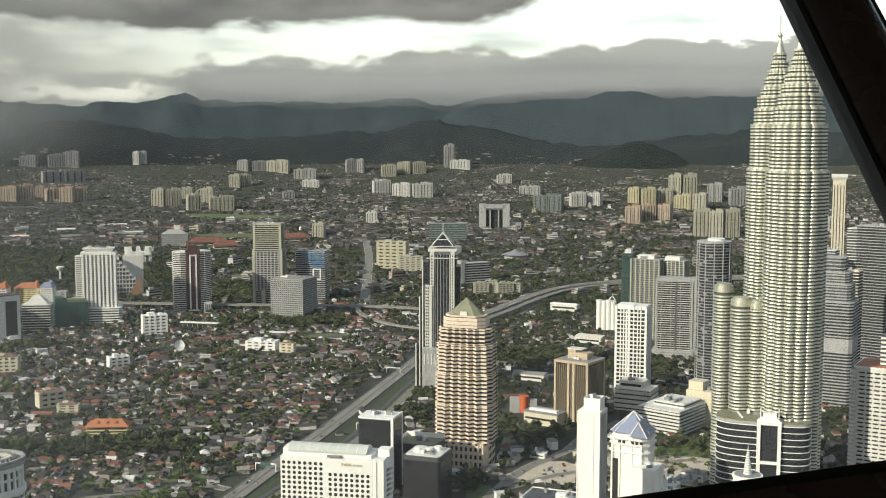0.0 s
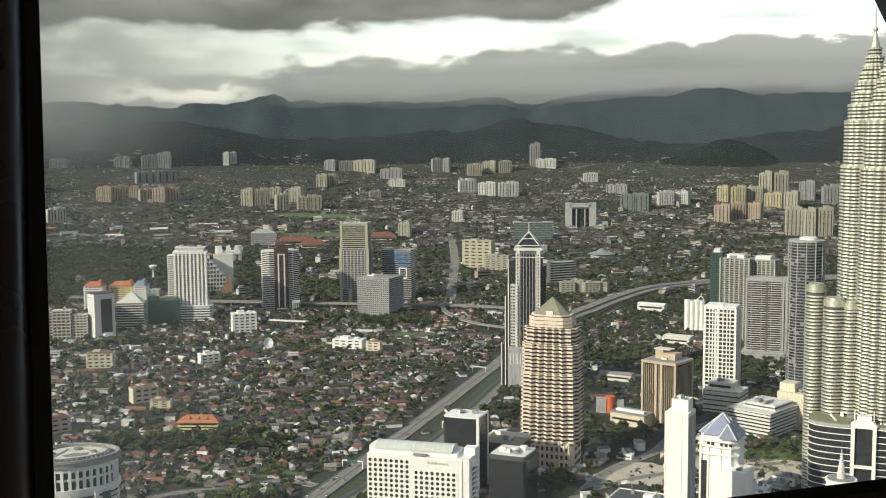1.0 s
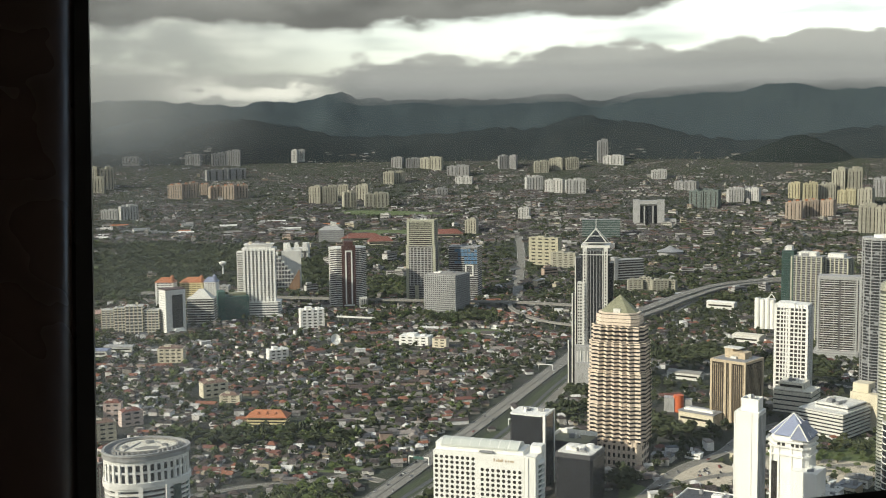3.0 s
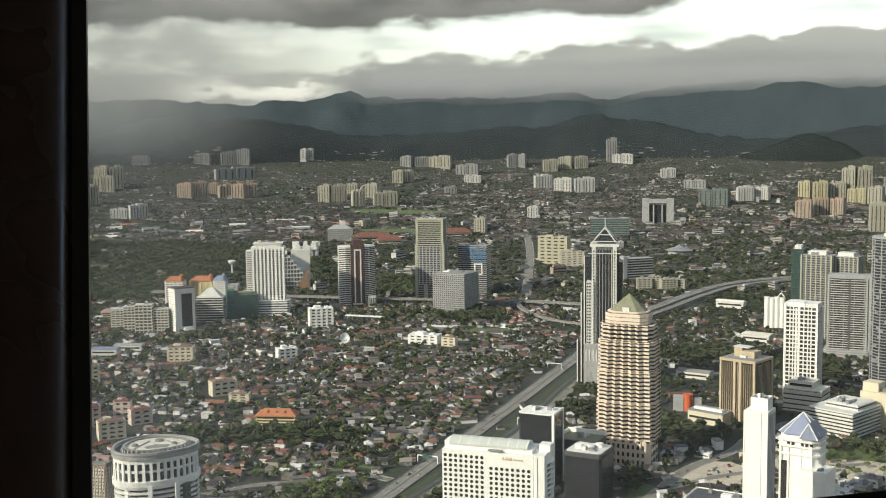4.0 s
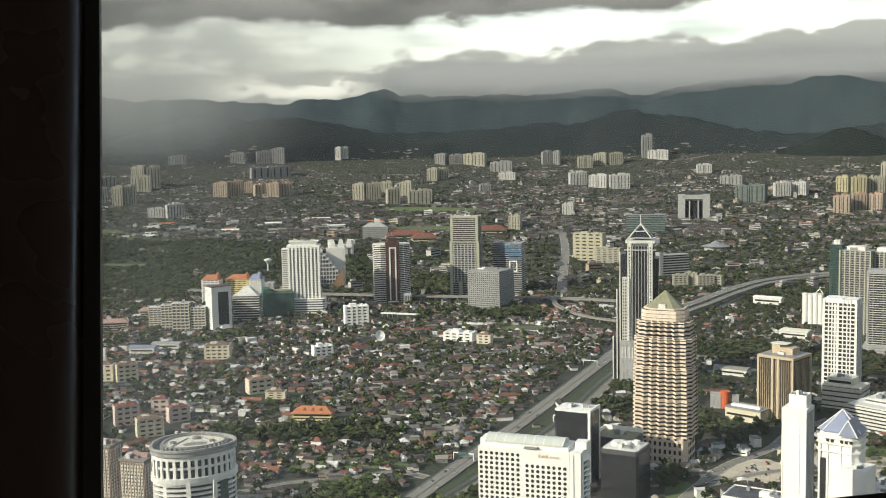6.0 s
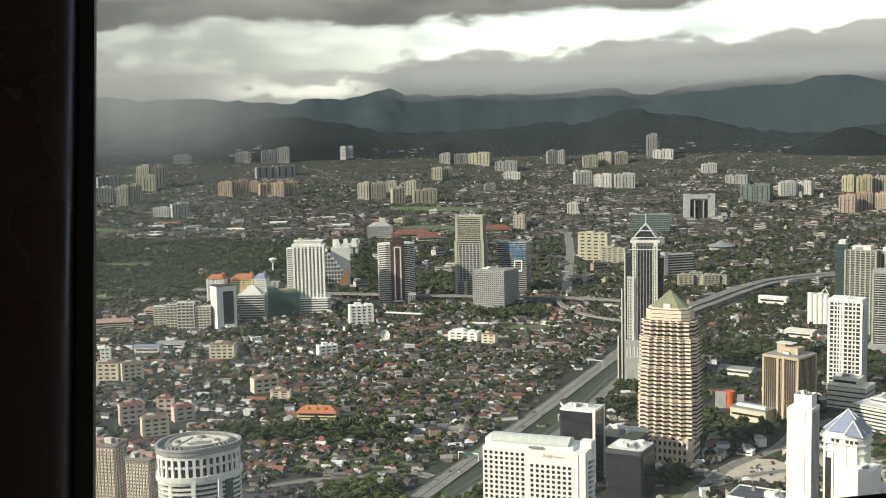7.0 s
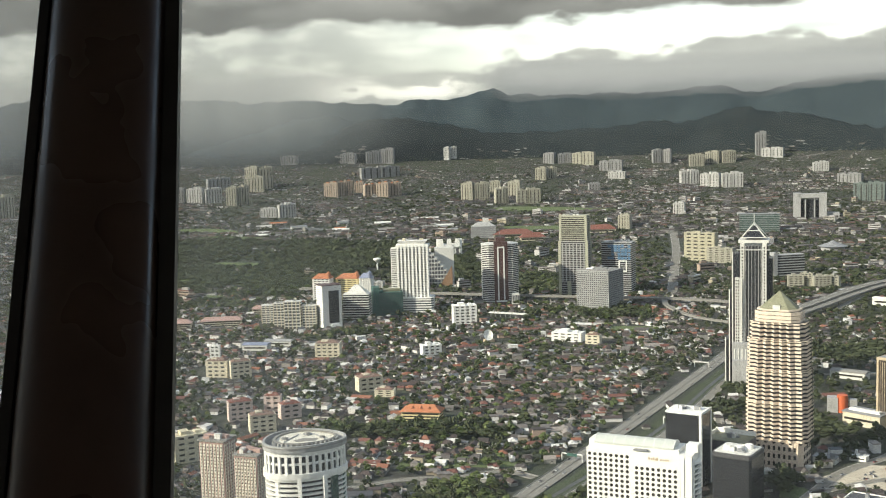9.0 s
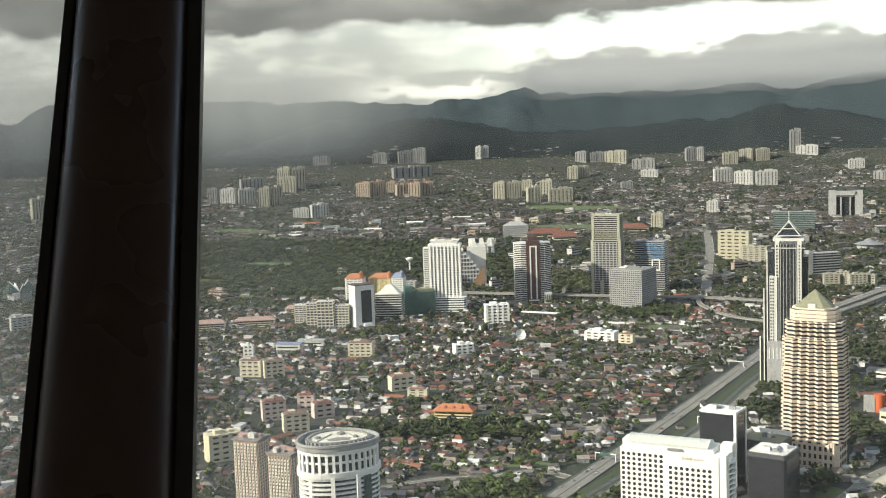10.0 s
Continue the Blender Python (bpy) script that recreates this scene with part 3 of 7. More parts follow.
def star(R, n=128, lobes=16, deep=0.10, start=0.0):
    r = []
    for i in range(n):
        a = 2 * math.pi * i / n
        r.append((R * (1 - deep + deep * abs(math.cos(lobes * (a + start) / 2)) ** 0.7) * math.cos(a), R * (1 - deep + deep * abs(math.cos(lobes * (a + start) / 2)) ** 0.7) * math.sin(a)))
    return r


TIERS = [(0, 303, 27.6), (303, 345, 25.2), (345, 360, 22.4), (360, 371, 19.6), (371, 381, 16.6), (381, 389, 13.6), (389, 396, 10.8), (396, 404, 8.2), (404, 412, 6.0)]


def steel_tower(x, y, turn):
    t = thing("steel_twin_tower", x, y, facing(x, y) + turn, "tall lobed stainless-steel twin tower with stacked sunshade bands", "skyscraper", "twin towers")
    for z0, z1, R in TIERS:
        poly = star(R, start=0.2)
        part("core", Mesh().prism(poly, z0 - 2, z1), steel_glass, t)
        edge = Mesh().prism(grow(poly, 0.8), 0, 0.9, top=grow(poly, 0.35))
        edge.prism(grow(poly, 0.35), 0.9, 1.6)
        edge = edge.data("sunshade", steel)
        z = z0 + 1.2
        while z < z1 - 1:
            part("sunshade", edge, None, t, at=(0, 0, z))
            z += 3.2
        part("parapet", Mesh().prism(grow(poly, 0.6), z1 - 0.5, z1 + 1.3), steel, t)
    part("pinnacle", Mesh().prism(ring(5.0, n=20), 411, 419, top=ring(3.6, n=20)).prism(ring(3.0, n=20), 419, 428, top=ring(1.2, n=20)), steel, t, smooth=False)
    for i in range(4):
        part("pinnacle_ring", Mesh().prism(ring(4.8 - i * 0.9, n=20), 413 + i * 3.6, 414 + i * 3.6), steel, t)
    ball = Mesh()
    for j in range(8):
        a, b = -math.pi / 2 + math.pi * j / 8, -math.pi / 2 + math.pi * (j + 1) / 8
        ball.prism(ring(max(0.05, 2.4 * math.cos(a)), n=16), 430 + 2.4 * math.sin(a), 430 + 2.4 * math.sin(b), top=ring(max(0.05, 2.4 * math.cos(b)), n=16), cap=False)
    part("ring_ball", ball, steel, t, smooth=True)
    part("mast", Mesh().prism(ring(0.8, n=10), 428, 452, top=ring(0.25, n=10)), steel, t)


steel_tower(322.5, 1052, 0.1)
steel_tower(320.8, 1112, 0.35)


def annex(x, y, R, h):
    t = thing("round_annex_tower", x, y, facing(x, y), "rounded stainless-steel annex joined to the twin towers", "skyscraper", "twin tower annexes")
    part("core", Mesh().prism(ring(R, n=40), 0, h), steel_glass, t)
    edge = Mesh().prism(ring(R + 0.9, n=40), 0, 0.9, top=ring(R + 0.35, n=40)).prism(ring(R + 0.35, n=40), 0.9, 1.6).data("sunshade", steel)
    for i in range(int(h / 3.2)):
        part("sunshade", edge, None, t, at=(0, 0, 1 + i * 3.2))
    part("top_drum", Mesh().prism(ring(R + 0.5, n=40), h, h + 6, top=ring(R + 0.2, n=40)).prism(ring(R * 0.8, n=40), h + 6, h + 8), steel, t)


annex(267, 1088, 8.5, 188)
annex(279, 1066, 10.0, 178)
annex(292, 1060, 7.5, 176)


def pleats(w, d, folds, amp, cut):
    """A rectangle with cut corners whose front and sides run in shallow folds."""
    out = []
    def run(a, b, n):
        ax, ay = a
        bx, by = b
        L = math.hypot(bx - ax, by - ay)
        nx, ny = (by - ay) / L, -(bx - ax) / L
        for i in range(2 * n):
            f = i / (2 * n)
            o = amp if i % 2 else 0.0
            out.append((ax + (bx - ax) * f + nx * o, ay + (by - ay) * f + ny * o))
    c = [(-w / 2 + cut, -d / 2), (w / 2 - cut, -d / 2), (w / 2, -d / 2 + cut), (w / 2, d / 2 - cut), (w / 2 - cut, d / 2), (-w / 2 + cut, d / 2), (-w / 2, d / 2 - cut), (-w / 2, -d / 2 + cut)]
    for i in range(8):
        run(c[i], c[(i + 1) % 8], folds if i % 2 == 0 else 1)
    return out


def pleated_tower():
    t = thing("pleated_tower", 24, 1158, facing(24, 1158) - 0.27, "cream stone tower with folded floor bands and green pyramid roof", "office tower")
    t.scale = (1, 1, 0.968)
    for z0, z1, w, d, n in ((28, 66, 56, 39, 9), (66, 99, 55, 38.2, 8), (99, 130, 53, 36.8, 8), (130, 147, 49, 34, 4)):
        poly = pleats(w - 3, d - 3, 5, 4.2, 5.5)
        part("core", Mesh().prism(pleats(w - 4.4, d - 4.4, 5, 4.2, 5.5), z0 - 2, z1 + 1), glass_dark, t)
        edge = Mesh().prism(poly, 0, 2.05).data("floor_band", peach)
        for i in range(n):
            part("floor_band", edge, None, t, at=(0, 0, z0 + i * (z1 - z0) / n))
        part("terrace", Mesh().prism(poly, z1 - 0.9, z1 + 0.5), peach, t)
    for z in (147, 151, 155):
        part("floor_band", Mesh().prism(rect(44, 31, 7), z, z + 3.4), peach, t)
        part("core", Mesh().prism(rect(42.5, 29.5, 7), z + 3.4, z + 4), glass_dark, t)
    part("attic", Mesh().prism(rect(41, 28, 8), 158, 160.5), peach, t)
    part("pyramid_roof", Mesh().cone(rect(37, 25, 7), 160.5, 178), greenroof, t, "weathered green pyramid roof")
    part("roof_hut", Mesh().box(0, -10, 160.5, 7, 5, 4), offwhite, t)
    part("base", Mesh().prism(rect(54, 39, 6), -3, 28), peach, t)
    slot = Mesh().box(0, 0, 0, 2.2, 0.8, 4.2).data("window", window_dark)
    for r in range(3):
        for i in range(9):
            part("window", slot, None, t, at=(-20 + i * 5, -19.6, 3 + r * 8))
        for i in range(5):
            part("window", slot, None, t, at=(27.1, -12 + i * 6, 3 + r * 8), turn=math.pi / 2)
    for i in range(10):
        part("pier", Mesh().box(-22.5 + i * 5, -19.9, -3, 1.4, 1.2, 31), peach, t)


pleated_tower()


def hotel():
    t = thing("white_hotel", -88, 884, facing(-88, 884) - 0.29, "white hotel block with rows of octagonal windows and vaulted roof", "hotel")
    w, d, h = 74, 26, 88
    part("body", Mesh().box(0, 0, -4, w, d, h + 4), white, t)
    part("corner_pier", Mesh().box(w / 2 + 4.5, -1.0, -4, 8.6, d - 2, h + 4.5), white, t)
    part("corner_pier", Mesh().box(w / 2 + 2.2, -d / 2 + 0.6, -4, 2.0, 2.6, h + 3), white, t)
    part("corner_pier", Mesh().box(w / 2 + 9, -d / 2 + 3, -4, 2.2, 2.2, h + 2), white, t)
    part("corner_pier", Mesh().box(w / 2 + 9, d / 2 - 2, -4, 2.2, 3.2, h + 8), white, t)
    oct_ = [(1.45 * math.cos(a), 1.45 * math.sin(a)) for a in [math.pi / 8 + i * math.pi / 4 for i in range(8)]]
    m = Mesh()
    m.v = [(x, -0.06, z) for x, z in oct_] + [(x, 0.5, z) for x, z in oct_]
    m.f = [tuple(range(8))] + [(i, 8 + i, 8 + (i + 1) % 8, (i + 1) % 8) for i in range(8)]
    hole = m.data("window", window_dark)
    fr = Mesh()
    big = [(1.18 * c, 1.18 * s) for c, s in oct_]
    fr.v = [(x, -0.16, z) for x, z in oct_] + [(x, -0.16, z) for x, z in big] + [(x, 0.2, z) for x, z in big]
    fr.f = [(i, (i + 1) % 8, 8 + (i + 1) % 8, 8 + i) for i in range(8)] + [(8 + i, 8 + (i + 1) % 8, 16 + (i + 1) % 8, 16 + i) for i in range(8)]
    surround = fr.data("surround", white)
    for r in range(13):
        for c in range(16):
            x = -w / 2 + 2.6 + c * 4.32 + (3.0 if c > 7 else 0)
            if c > 7 and r < 2:
                continue
            wn = part("window", hole, None, t, at=(x, -d / 2 - 0.02, h - 4.6 - r * 3.95))
            part("surround", surround, None, wn)
    # upper attic with a slot and plain bars where the sign stands
    part("attic", Mesh().box(1, 1.5, h, w - 6, d - 5, 3.2), white, t)
    for i, lx in enumerate((13.0, 15.0, 16.6, 18.2, 19.4, 22.2, 24.4, 26.2, 28.0)):
        part("sign_bar", Mesh().box(lx, -d / 2 - 0.15, h - 5.2, 1.2, 0.3, 1.6 + 0.8 * (i in (0, 2, 4))), tan, t, "pale gold sign bars")
    part("slot", Mesh().box(6, -d / 2 + 2.2, h + 0.9, 11, 4.2, 0.9), midgrey, t)
    v = Mesh()
    n = 10
    prof = [(-d / 2 + 3.5 + (d - 7) * i / n, h + 3.2 + 5.2 * math.sin(math.pi * (0.08 + 0.84 * i / n))) for i in range(n + 1)]
    for x in (-w / 2 + 5, w / 2 - 6):
        v.v += [(x, y, z) for y, z in prof] + [(x, prof[-1][0], h + 3), (x, prof[0][0], h + 3)]
    q = n + 3
    v.f = [(i, (i + 1) % q, q + (i + 1) % q, q + i) for i in range(q)] + [tuple(reversed(range(q))), tuple(range(q, 2 * q))]
    part("vaulted_roof", v, glass_vault, t, "pale green vaulted glass roof")
    for i in range(9):
        x = -w / 2 + 5 + i * (w - 11) / 8
        rb = Mesh()
        for a, b in zip(prof, prof[1:]):
            rb.bar((x, a[0], a[1]), (x, b[0], b[1]), 0.5)
        part("roof_rib", rb, white, t)
    part("roof_hut", Mesh().box(-w / 2 + 3, -1, h, 5, 14, 5.5), white, t)
    part("roof_hut", Mesh().box(w / 2 + 6, 4, h + 0.5, 9, 10, 5.5), white, t)
    # curved balconies of the end wall
    part("end_core", Mesh().box(w / 2 + 8.5, 0, -4, 3, d - 5, h - 2), glass_green, t)
    arc = [(w / 2 + 7.5, -d / 2 + 3)] + [(w / 2 + 9.2 + 3.4 * math.sin(math.pi * i / 8), -d / 2 + 3 + (d - 5) * i / 8) for i in range(9)] + [(w / 2 + 7.5, d / 2 - 2)]
    slabm = Mesh().prism(arc, 0, 1.1).data("balcony", white)
    for i in range(22):
        part("balcony", slabm, None, t, at=(0, 0, h - 7 - i * 3.95))


def vault_build(n, b):
    n.put(b.inputs["Base Color"], n.mix(n.noise(place(n), 0.15, 3), (0.46, 0.49, 0.44), (0.60, 0.61, 0.56)))
    b.inputs["Roughness"].default_value = 0.3


glass_vault = material("vault_glass", vault_build)
hotel()


def dark_glass():
    t = thing("dark_glass_tower", -60, 1078, facing(-60, 1078) - 0.35, "black glass tower with white rounded edge fin and pale roof", "office tower")
    t.scale = (1, 1, 0.92)
    poly = rect(35, 30, 3)
    part("core", Mesh().prism(poly, -4, 76), glass_dark, t)
    part("roof", Mesh().prism(grow(poly, 0.3), 76, 77.2), white, t)
    line = Mesh().prism(grow(poly, 0.12), 0, 0.25).data("mullion_line", frame_black)
    for i in range(17):
        part("mullion_line", line, None, t, at=(0, 0, 4 + i * 4.2))
    part("edge_fin", Mesh().box(17.2, -14.0, -4, 2.4, 2.6, 82).box(17.2, 13.0, -4, 2.0, 2.4, 82).box(17.4, 0, 76, 1.4, 28, 2.4), white, t, "white rounded edge fin")
    roof_clutter(t, 26, 22, 77.2, 5, white, 6)
    t = thing("dark_glass_block", -14, 1040, facing(-14, 1040) - 0.35, "low black glass block with white cooling plant on roof", "office block")
    t.scale = (1, 1, 0.94)
    poly = rect(36, 36, 2)
    part("core", Mesh().prism(poly, -4, 48), glass_dark, t)
    part("parapet", Mesh().prism(grow(poly, 0.25), 44.5, 48.6), darkgrey, t)
    part("roof", Mesh().prism(rect(33, 33, 2), 48.6, 49.1), offwhite, t)
    for i in range(11):
        part("mullion_line", Mesh().prism(grow(poly, 0.12), 4 + i * 4, 4.3 + i * 4), frame_black, t)
    for x, y in ((-8, -4), (2, -2), (8, 6)):
        part("cooling_tower", Mesh().prism(shift(ring(4.4, n=18), x, y), 49, 53, top=shift(ring(3.6, n=18), x, y)), white, t)
    roof_clutter(t, 28, 26, 49, 9, offwhite, 6)
    t = thing("podium_roof_block", -22, 1112, facing(-22, 1112) - 0.35, "low podium with green roof and white parapet", "office block")
    part("body", Mesh().prism(rect(40, 30), -3, 36), darkgrey, t)
    part("roof", Mesh().prism(rect(38, 28), 36, 36.6), greenroof, t)
    part("parapet", Mesh().box(0, 14.5, 36, 40, 1, 5).box(-19.5, 0, 36, 1, 30, 4), white, t)
    roof_clutter(t, 30, 20, 36.6, 11, offwhite, 4)


dark_glass()


def column_tower():
    t = thing("twin_column_tower", 0, 1506, facing(0, 1506) - 0.06, "slim pale tower with two window columns and pointed crown frame", "office tower")
    h = 184
    part("core", Mesh().box(0, 0, -4, 36, 32, h), glass_dark, t)
    for x in (-13.4, 13.4):
        part("shaft", Mesh().box(x, -16.2, -4, 5.0, 3.4, h + 4), offwhite, t)
        win_ = Mesh().box(0, 0, 0, 1.9, 0.5, 2.1).data("window", window_dark)
        for i in range(44):
            part("window", win_, None, t, at=(x, -17.75, h - 7 - i * 4.05))
    for x in (-9.4, -6, -2, 2, 6, 9.4):
        part("mullion", Mesh().box(x, -16.2, -4, 0.6, 0.9, h), grey if abs(x) < 7 else offwhite, t)
    part("attic", Mesh().box(0, 0, h, 37, 33, 3.5), offwhite, t)
    part("ledge", Mesh().box(0, -17, h - 9, 41, 3, 0.9), offwhite, t)
    crown = Mesh()
    for a, b in (((-15, -15, h + 6), (0, -4, h + 24)), ((15, -15, h + 6), (0, -4, h + 24)), ((-15, 15, h + 6), (0, 4, h + 24)), ((15, 15, h + 6), (0, 4, h + 24)), ((-16, -16, h + 6.8), (16, -16, h + 6.8)), ((-8, -10, h + 15), (8, -10, h + 15))):
        crown.bar(a, b, 1.0)
    part("crown_frame", crown, offwhite, t, "white pointed crown frame")
    part("crown_glass", Mesh().cone(rect(26, 26), h + 6, h + 21), glass_dark, t)
    part("mast", Mesh().prism(ring(0.5, n=8), h + 20, h + 36), offwhite, t)
    for x, top, w in ((-22, 170, 8), (-24, 122, 12), (-28, 60, 14)):
        part("wing", Mesh().box(x, 2, -4, w, 26, top + 4), glass_dark, t)
        part("wing_edge", Mesh().box(x - w / 2, -11, -4, 1.4, 1.4, top + 6), offwhite, t)
    part("wing", Mesh().box(-18, -14, -4, 9, 12, 144), offwhite, t)
    for i in range(33):
        part("window", Mesh().box(-18, -20.1, 6 + i * 4.05, 2, 0.4, 2.0).box(-20.8, -20.1, 6 + i * 4.05, 1.6, 0.4, 2.0), window_dark, t)
    part("wing", Mesh().box(20, 2, -4, 6, 26, 168), glass_dark, t)
    part("base_block", Mesh().box(-12, -24, -4, 26, 14, 62), grey, t)
    part("base_block", Mesh().box(-14, -34, -4, 20, 14, 42), grey, t)
    for i in range(5):
        part("pier", Mesh().box(-22 + i * 4.5, -31.2, -4, 1.2, 1, 56), offwhite, t)


column_tower()


def bronze_tower():
    t = thing("bronze_tower", 160, 1330, facing(160, 1330) - 0.5, "bronze glass tower with tan stone corner piers", "office tower")
    t.scale = (1, 1, 0.95)
    w, d, h = 42, 40, 76
    part("core", Mesh().box(0, 0, -4, w, d, h + 4), glass_brown, t)
    fine = Mesh().box(0, 0, 0, 0.42, 0.5, h - 2).data("mullion", tan)
    for px, py in face_posts(w, d, 16, 15, 0.1):
        part("mullion", fine, None, t, at=(px, py, 0))
    for sx in (-1, 1):
        for sy in (-1, 1):
            part("corner_pier", Mesh().box(sx * w / 2, sy * d / 2, -4, 2.4, 2.4, h + 6), tan, t)
        part("centre_pier", Mesh().box(sx * 3.4, -d / 2 - 0.4, -4, 3.0, 1.8, h + 6), tan, t)
    part("cornice", Mesh().box(0, 0, h, w + 2.5, d + 2.5, 3.0), tan, t)
    part("roof", Mesh().box(0, 0, h + 3, w - 2, d - 2, 0.3), midgrey, t)
    part("plant_room", Mesh().box(4, 2, h + 3, 18, 16, 8).box(-8, 4, h + 3, 10, 18, 11), tan, t)
    part("roof_frame", Mesh().box(-6, 4, h + 14, 20, 14, 0.8), offwhite, t)
    roof_clutter(t, 34, 30, h + 3.3, 21, offwhite, 5)


bronze_tower()


def white_apartments():
    t = thing("white_apartment_tower", 246, 1474, facing(246, 1474) - 0.22, "white apartment tower with dark paired window bays", "apartment tower")
    t.scale = (1, 1, 0.95)
    w, d, h = 40, 26, 118
    part("core", Mesh().box(0, 0, -3, w, d, h), window_dark, t)
    for i, x in enumerate((-19.5, -13.5, -9.5, -2.5, 3.5, 8.5, 12.5, 19.0)):
        part("pier", Mesh().box(x, -d / 2, -3, 2.8 if i in (0, 3, 7) else 1.3, 2.0, h + (8 if i in (0, 4, 5, 6) else 4)), white, t)
    for y in (-6, 1, 8, 13):
        part("pier", Mesh().box(w / 2, y, -3, 2.0, 1.8, h + 3), white, t)
    edge = Mesh().box(0, 0, 0, w + 0.9, d + 0.9, 1.7).data("floor_edge", white)
    for i in range(21):
        part("floor_edge", edge, None, t, at=(0, 0, 3 + i * 5.5))
    for x, pw in ((-6.0, 2.2),):
        part("wall_panel", Mesh().box(x, -d / 2 - 0.2, -3, pw, 1.0, h + 2), white, t)
    part("roof_frame", Mesh().box(-8, 0, h, 22, d - 1, 6).box(11, 0, h, 17, d - 1, 5), white, t)
    t = thing("white_apartment_block", 280, 1958, facing(280, 1958), "lower white rounded apartment block behind the tower", "apartment block")
    for i in range(4):
        part("bay", Mesh().prism(shift(ring(5.2, n=16), -12 + i * 8, -3), -3, 51 - i % 2 * 2), white, t)
    part("core", Mesh().box(0, 5, -3, 32, 14, 52), white, t)
    for i in range(14):
        part("window_row", Mesh().box(0, -1, 2 + i * 3.5, 33.5, 10.5, 1.1), window_dark, t)
    part("roof_frame", Mesh().bar((4, 0, 51), (10, 0, 58), 1.2).bar((10, 0, 58), (15, 0, 51), 1.2), white, t)


white_apartments()


def slab_towers():
    t = thing("balcony_slab_tower", 352, 1724, facing(352, 1724) - 0.08, "tall apartment slab with white balcony bands and pale frame", "apartment tower")
    t.scale = (1, 1, 0.945)
    w, d, h = 60, 24, 122
    storeys(t, rect(w - 8, d), 12, h, 31, glass_dark, offwhite, 0.9, 1.3)
    for i in range(4):
        part("balcony_wall", Mesh().box(-21 + i * 14, -d / 2 - 0.5, 12, 0.7, 1.6, h - 12), grey, t)
    for x in (-w / 2 + 1.5, w / 2 - 1.5):
        part("end_pier", Mesh().box(x, 0, -3, 2.6, d + 2.4, h + 4), grey, t)
    part("end_bay", Mesh().box(w / 2 - 6, -1, 12, 3, d + 2, h - 12), grey, t)
    part("centre_slot", Mesh().box(1, -d / 2 - 0.6, 12, 3.0, 1.0, h - 14), darkgrey, t)
    part("crown", Mesh().box(0, 0, h, w, d + 2, 5), grey, t)
    part("podium", Mesh().prism(rect(68, 44, 6), -3, 12), grey, t)
    for i in range(3):
        part("podium_edge", Mesh().prism(rect(69, 45, 6), 1 + i * 4, 2.3 + i * 4), midgrey, t)
    for x, y, w, d, h, turn, lab in ((330, 1850, 46, 26, 134, -0.3, "cream apartment tower stepping behind the balcony slab"), (372, 1846, 40, 26, 132, -0.3, "cream apartment tower with roof frames"), (302, 1862, 16, 22, 142, -0.2, "narrow teal glass tower with pale side")):
        t = thing("apartment_tower", x, y, facing(x, y) + turn, lab, "apartment tower", "apartment towers behind the slab")
        storeys(t, rect(w, d), -3, h, 38, glass_dark if h < 140 else glass_green, grey if h < 140 else midgrey, 1.3, 0.5)
        for px, py in face_posts(w, d, 6, 3):
            part("pier", Mesh().box(px, py, -3, 1.9, 1.9, h + 4), olive if h < 140 else glass_green, t)
        part("roof_frame", Mesh().box(0, 0, h + 1, w * 0.6, d * 0.7, 6), offwhite, t)
        roof_clutter(t, w, d, h + 1, int(x), offwhite, 3)


slab_towers()


def round_tower():
    t = thing("round_grey_tower", 356, 1505, facing(356, 1505), "unfinished round grey concrete and glass tower", "office tower")
    t.scale = (1, 1, 0.962)
    poly = ring(21.5, n=40)
    part("core", Mesh().prism(poly, -3, 202), glass_dark, t)
    edge = Mesh().prism(ring(22.2, n=40), 0, 1.2).data("floor_edge", midgrey)
    for i in range(50):
        part("floor_edge", edge, None, t, at=(0, 0, 3 + i * 4))
    rnd = random.Random(4)
    panel = Mesh().box(0, 0, 0, 4.6, 0.5, 2.6).data("panel", midgrey)
    for i in range(60):
        a, z = rnd.uniform(math.pi, 2 * math.pi), 4.3 + 4 * rnd.randrange(8, 48)
        part("panel", panel, None, t, at=(22.0 * math.cos(a), 22.0 * math.sin(a), z), turn=a + math.pi / 2)
    for i in range(12):
        a = 2 * math.pi * i / 12
        part("column", Mesh().box(0, 0, -3, 1.2, 1.2, 206), grey, t, at=(22.2 * math.cos(a), 22.2 * math.sin(a), 0))
    part("parapet", Mesh().prism(ring(22.6, n=40), 202, 204.5), grey, t)
    part("roof_disc", Mesh().prism(shift(ring(11, n=32), 2, 0), 204, 208), white, t, "white disc on the roof")


round_tower()


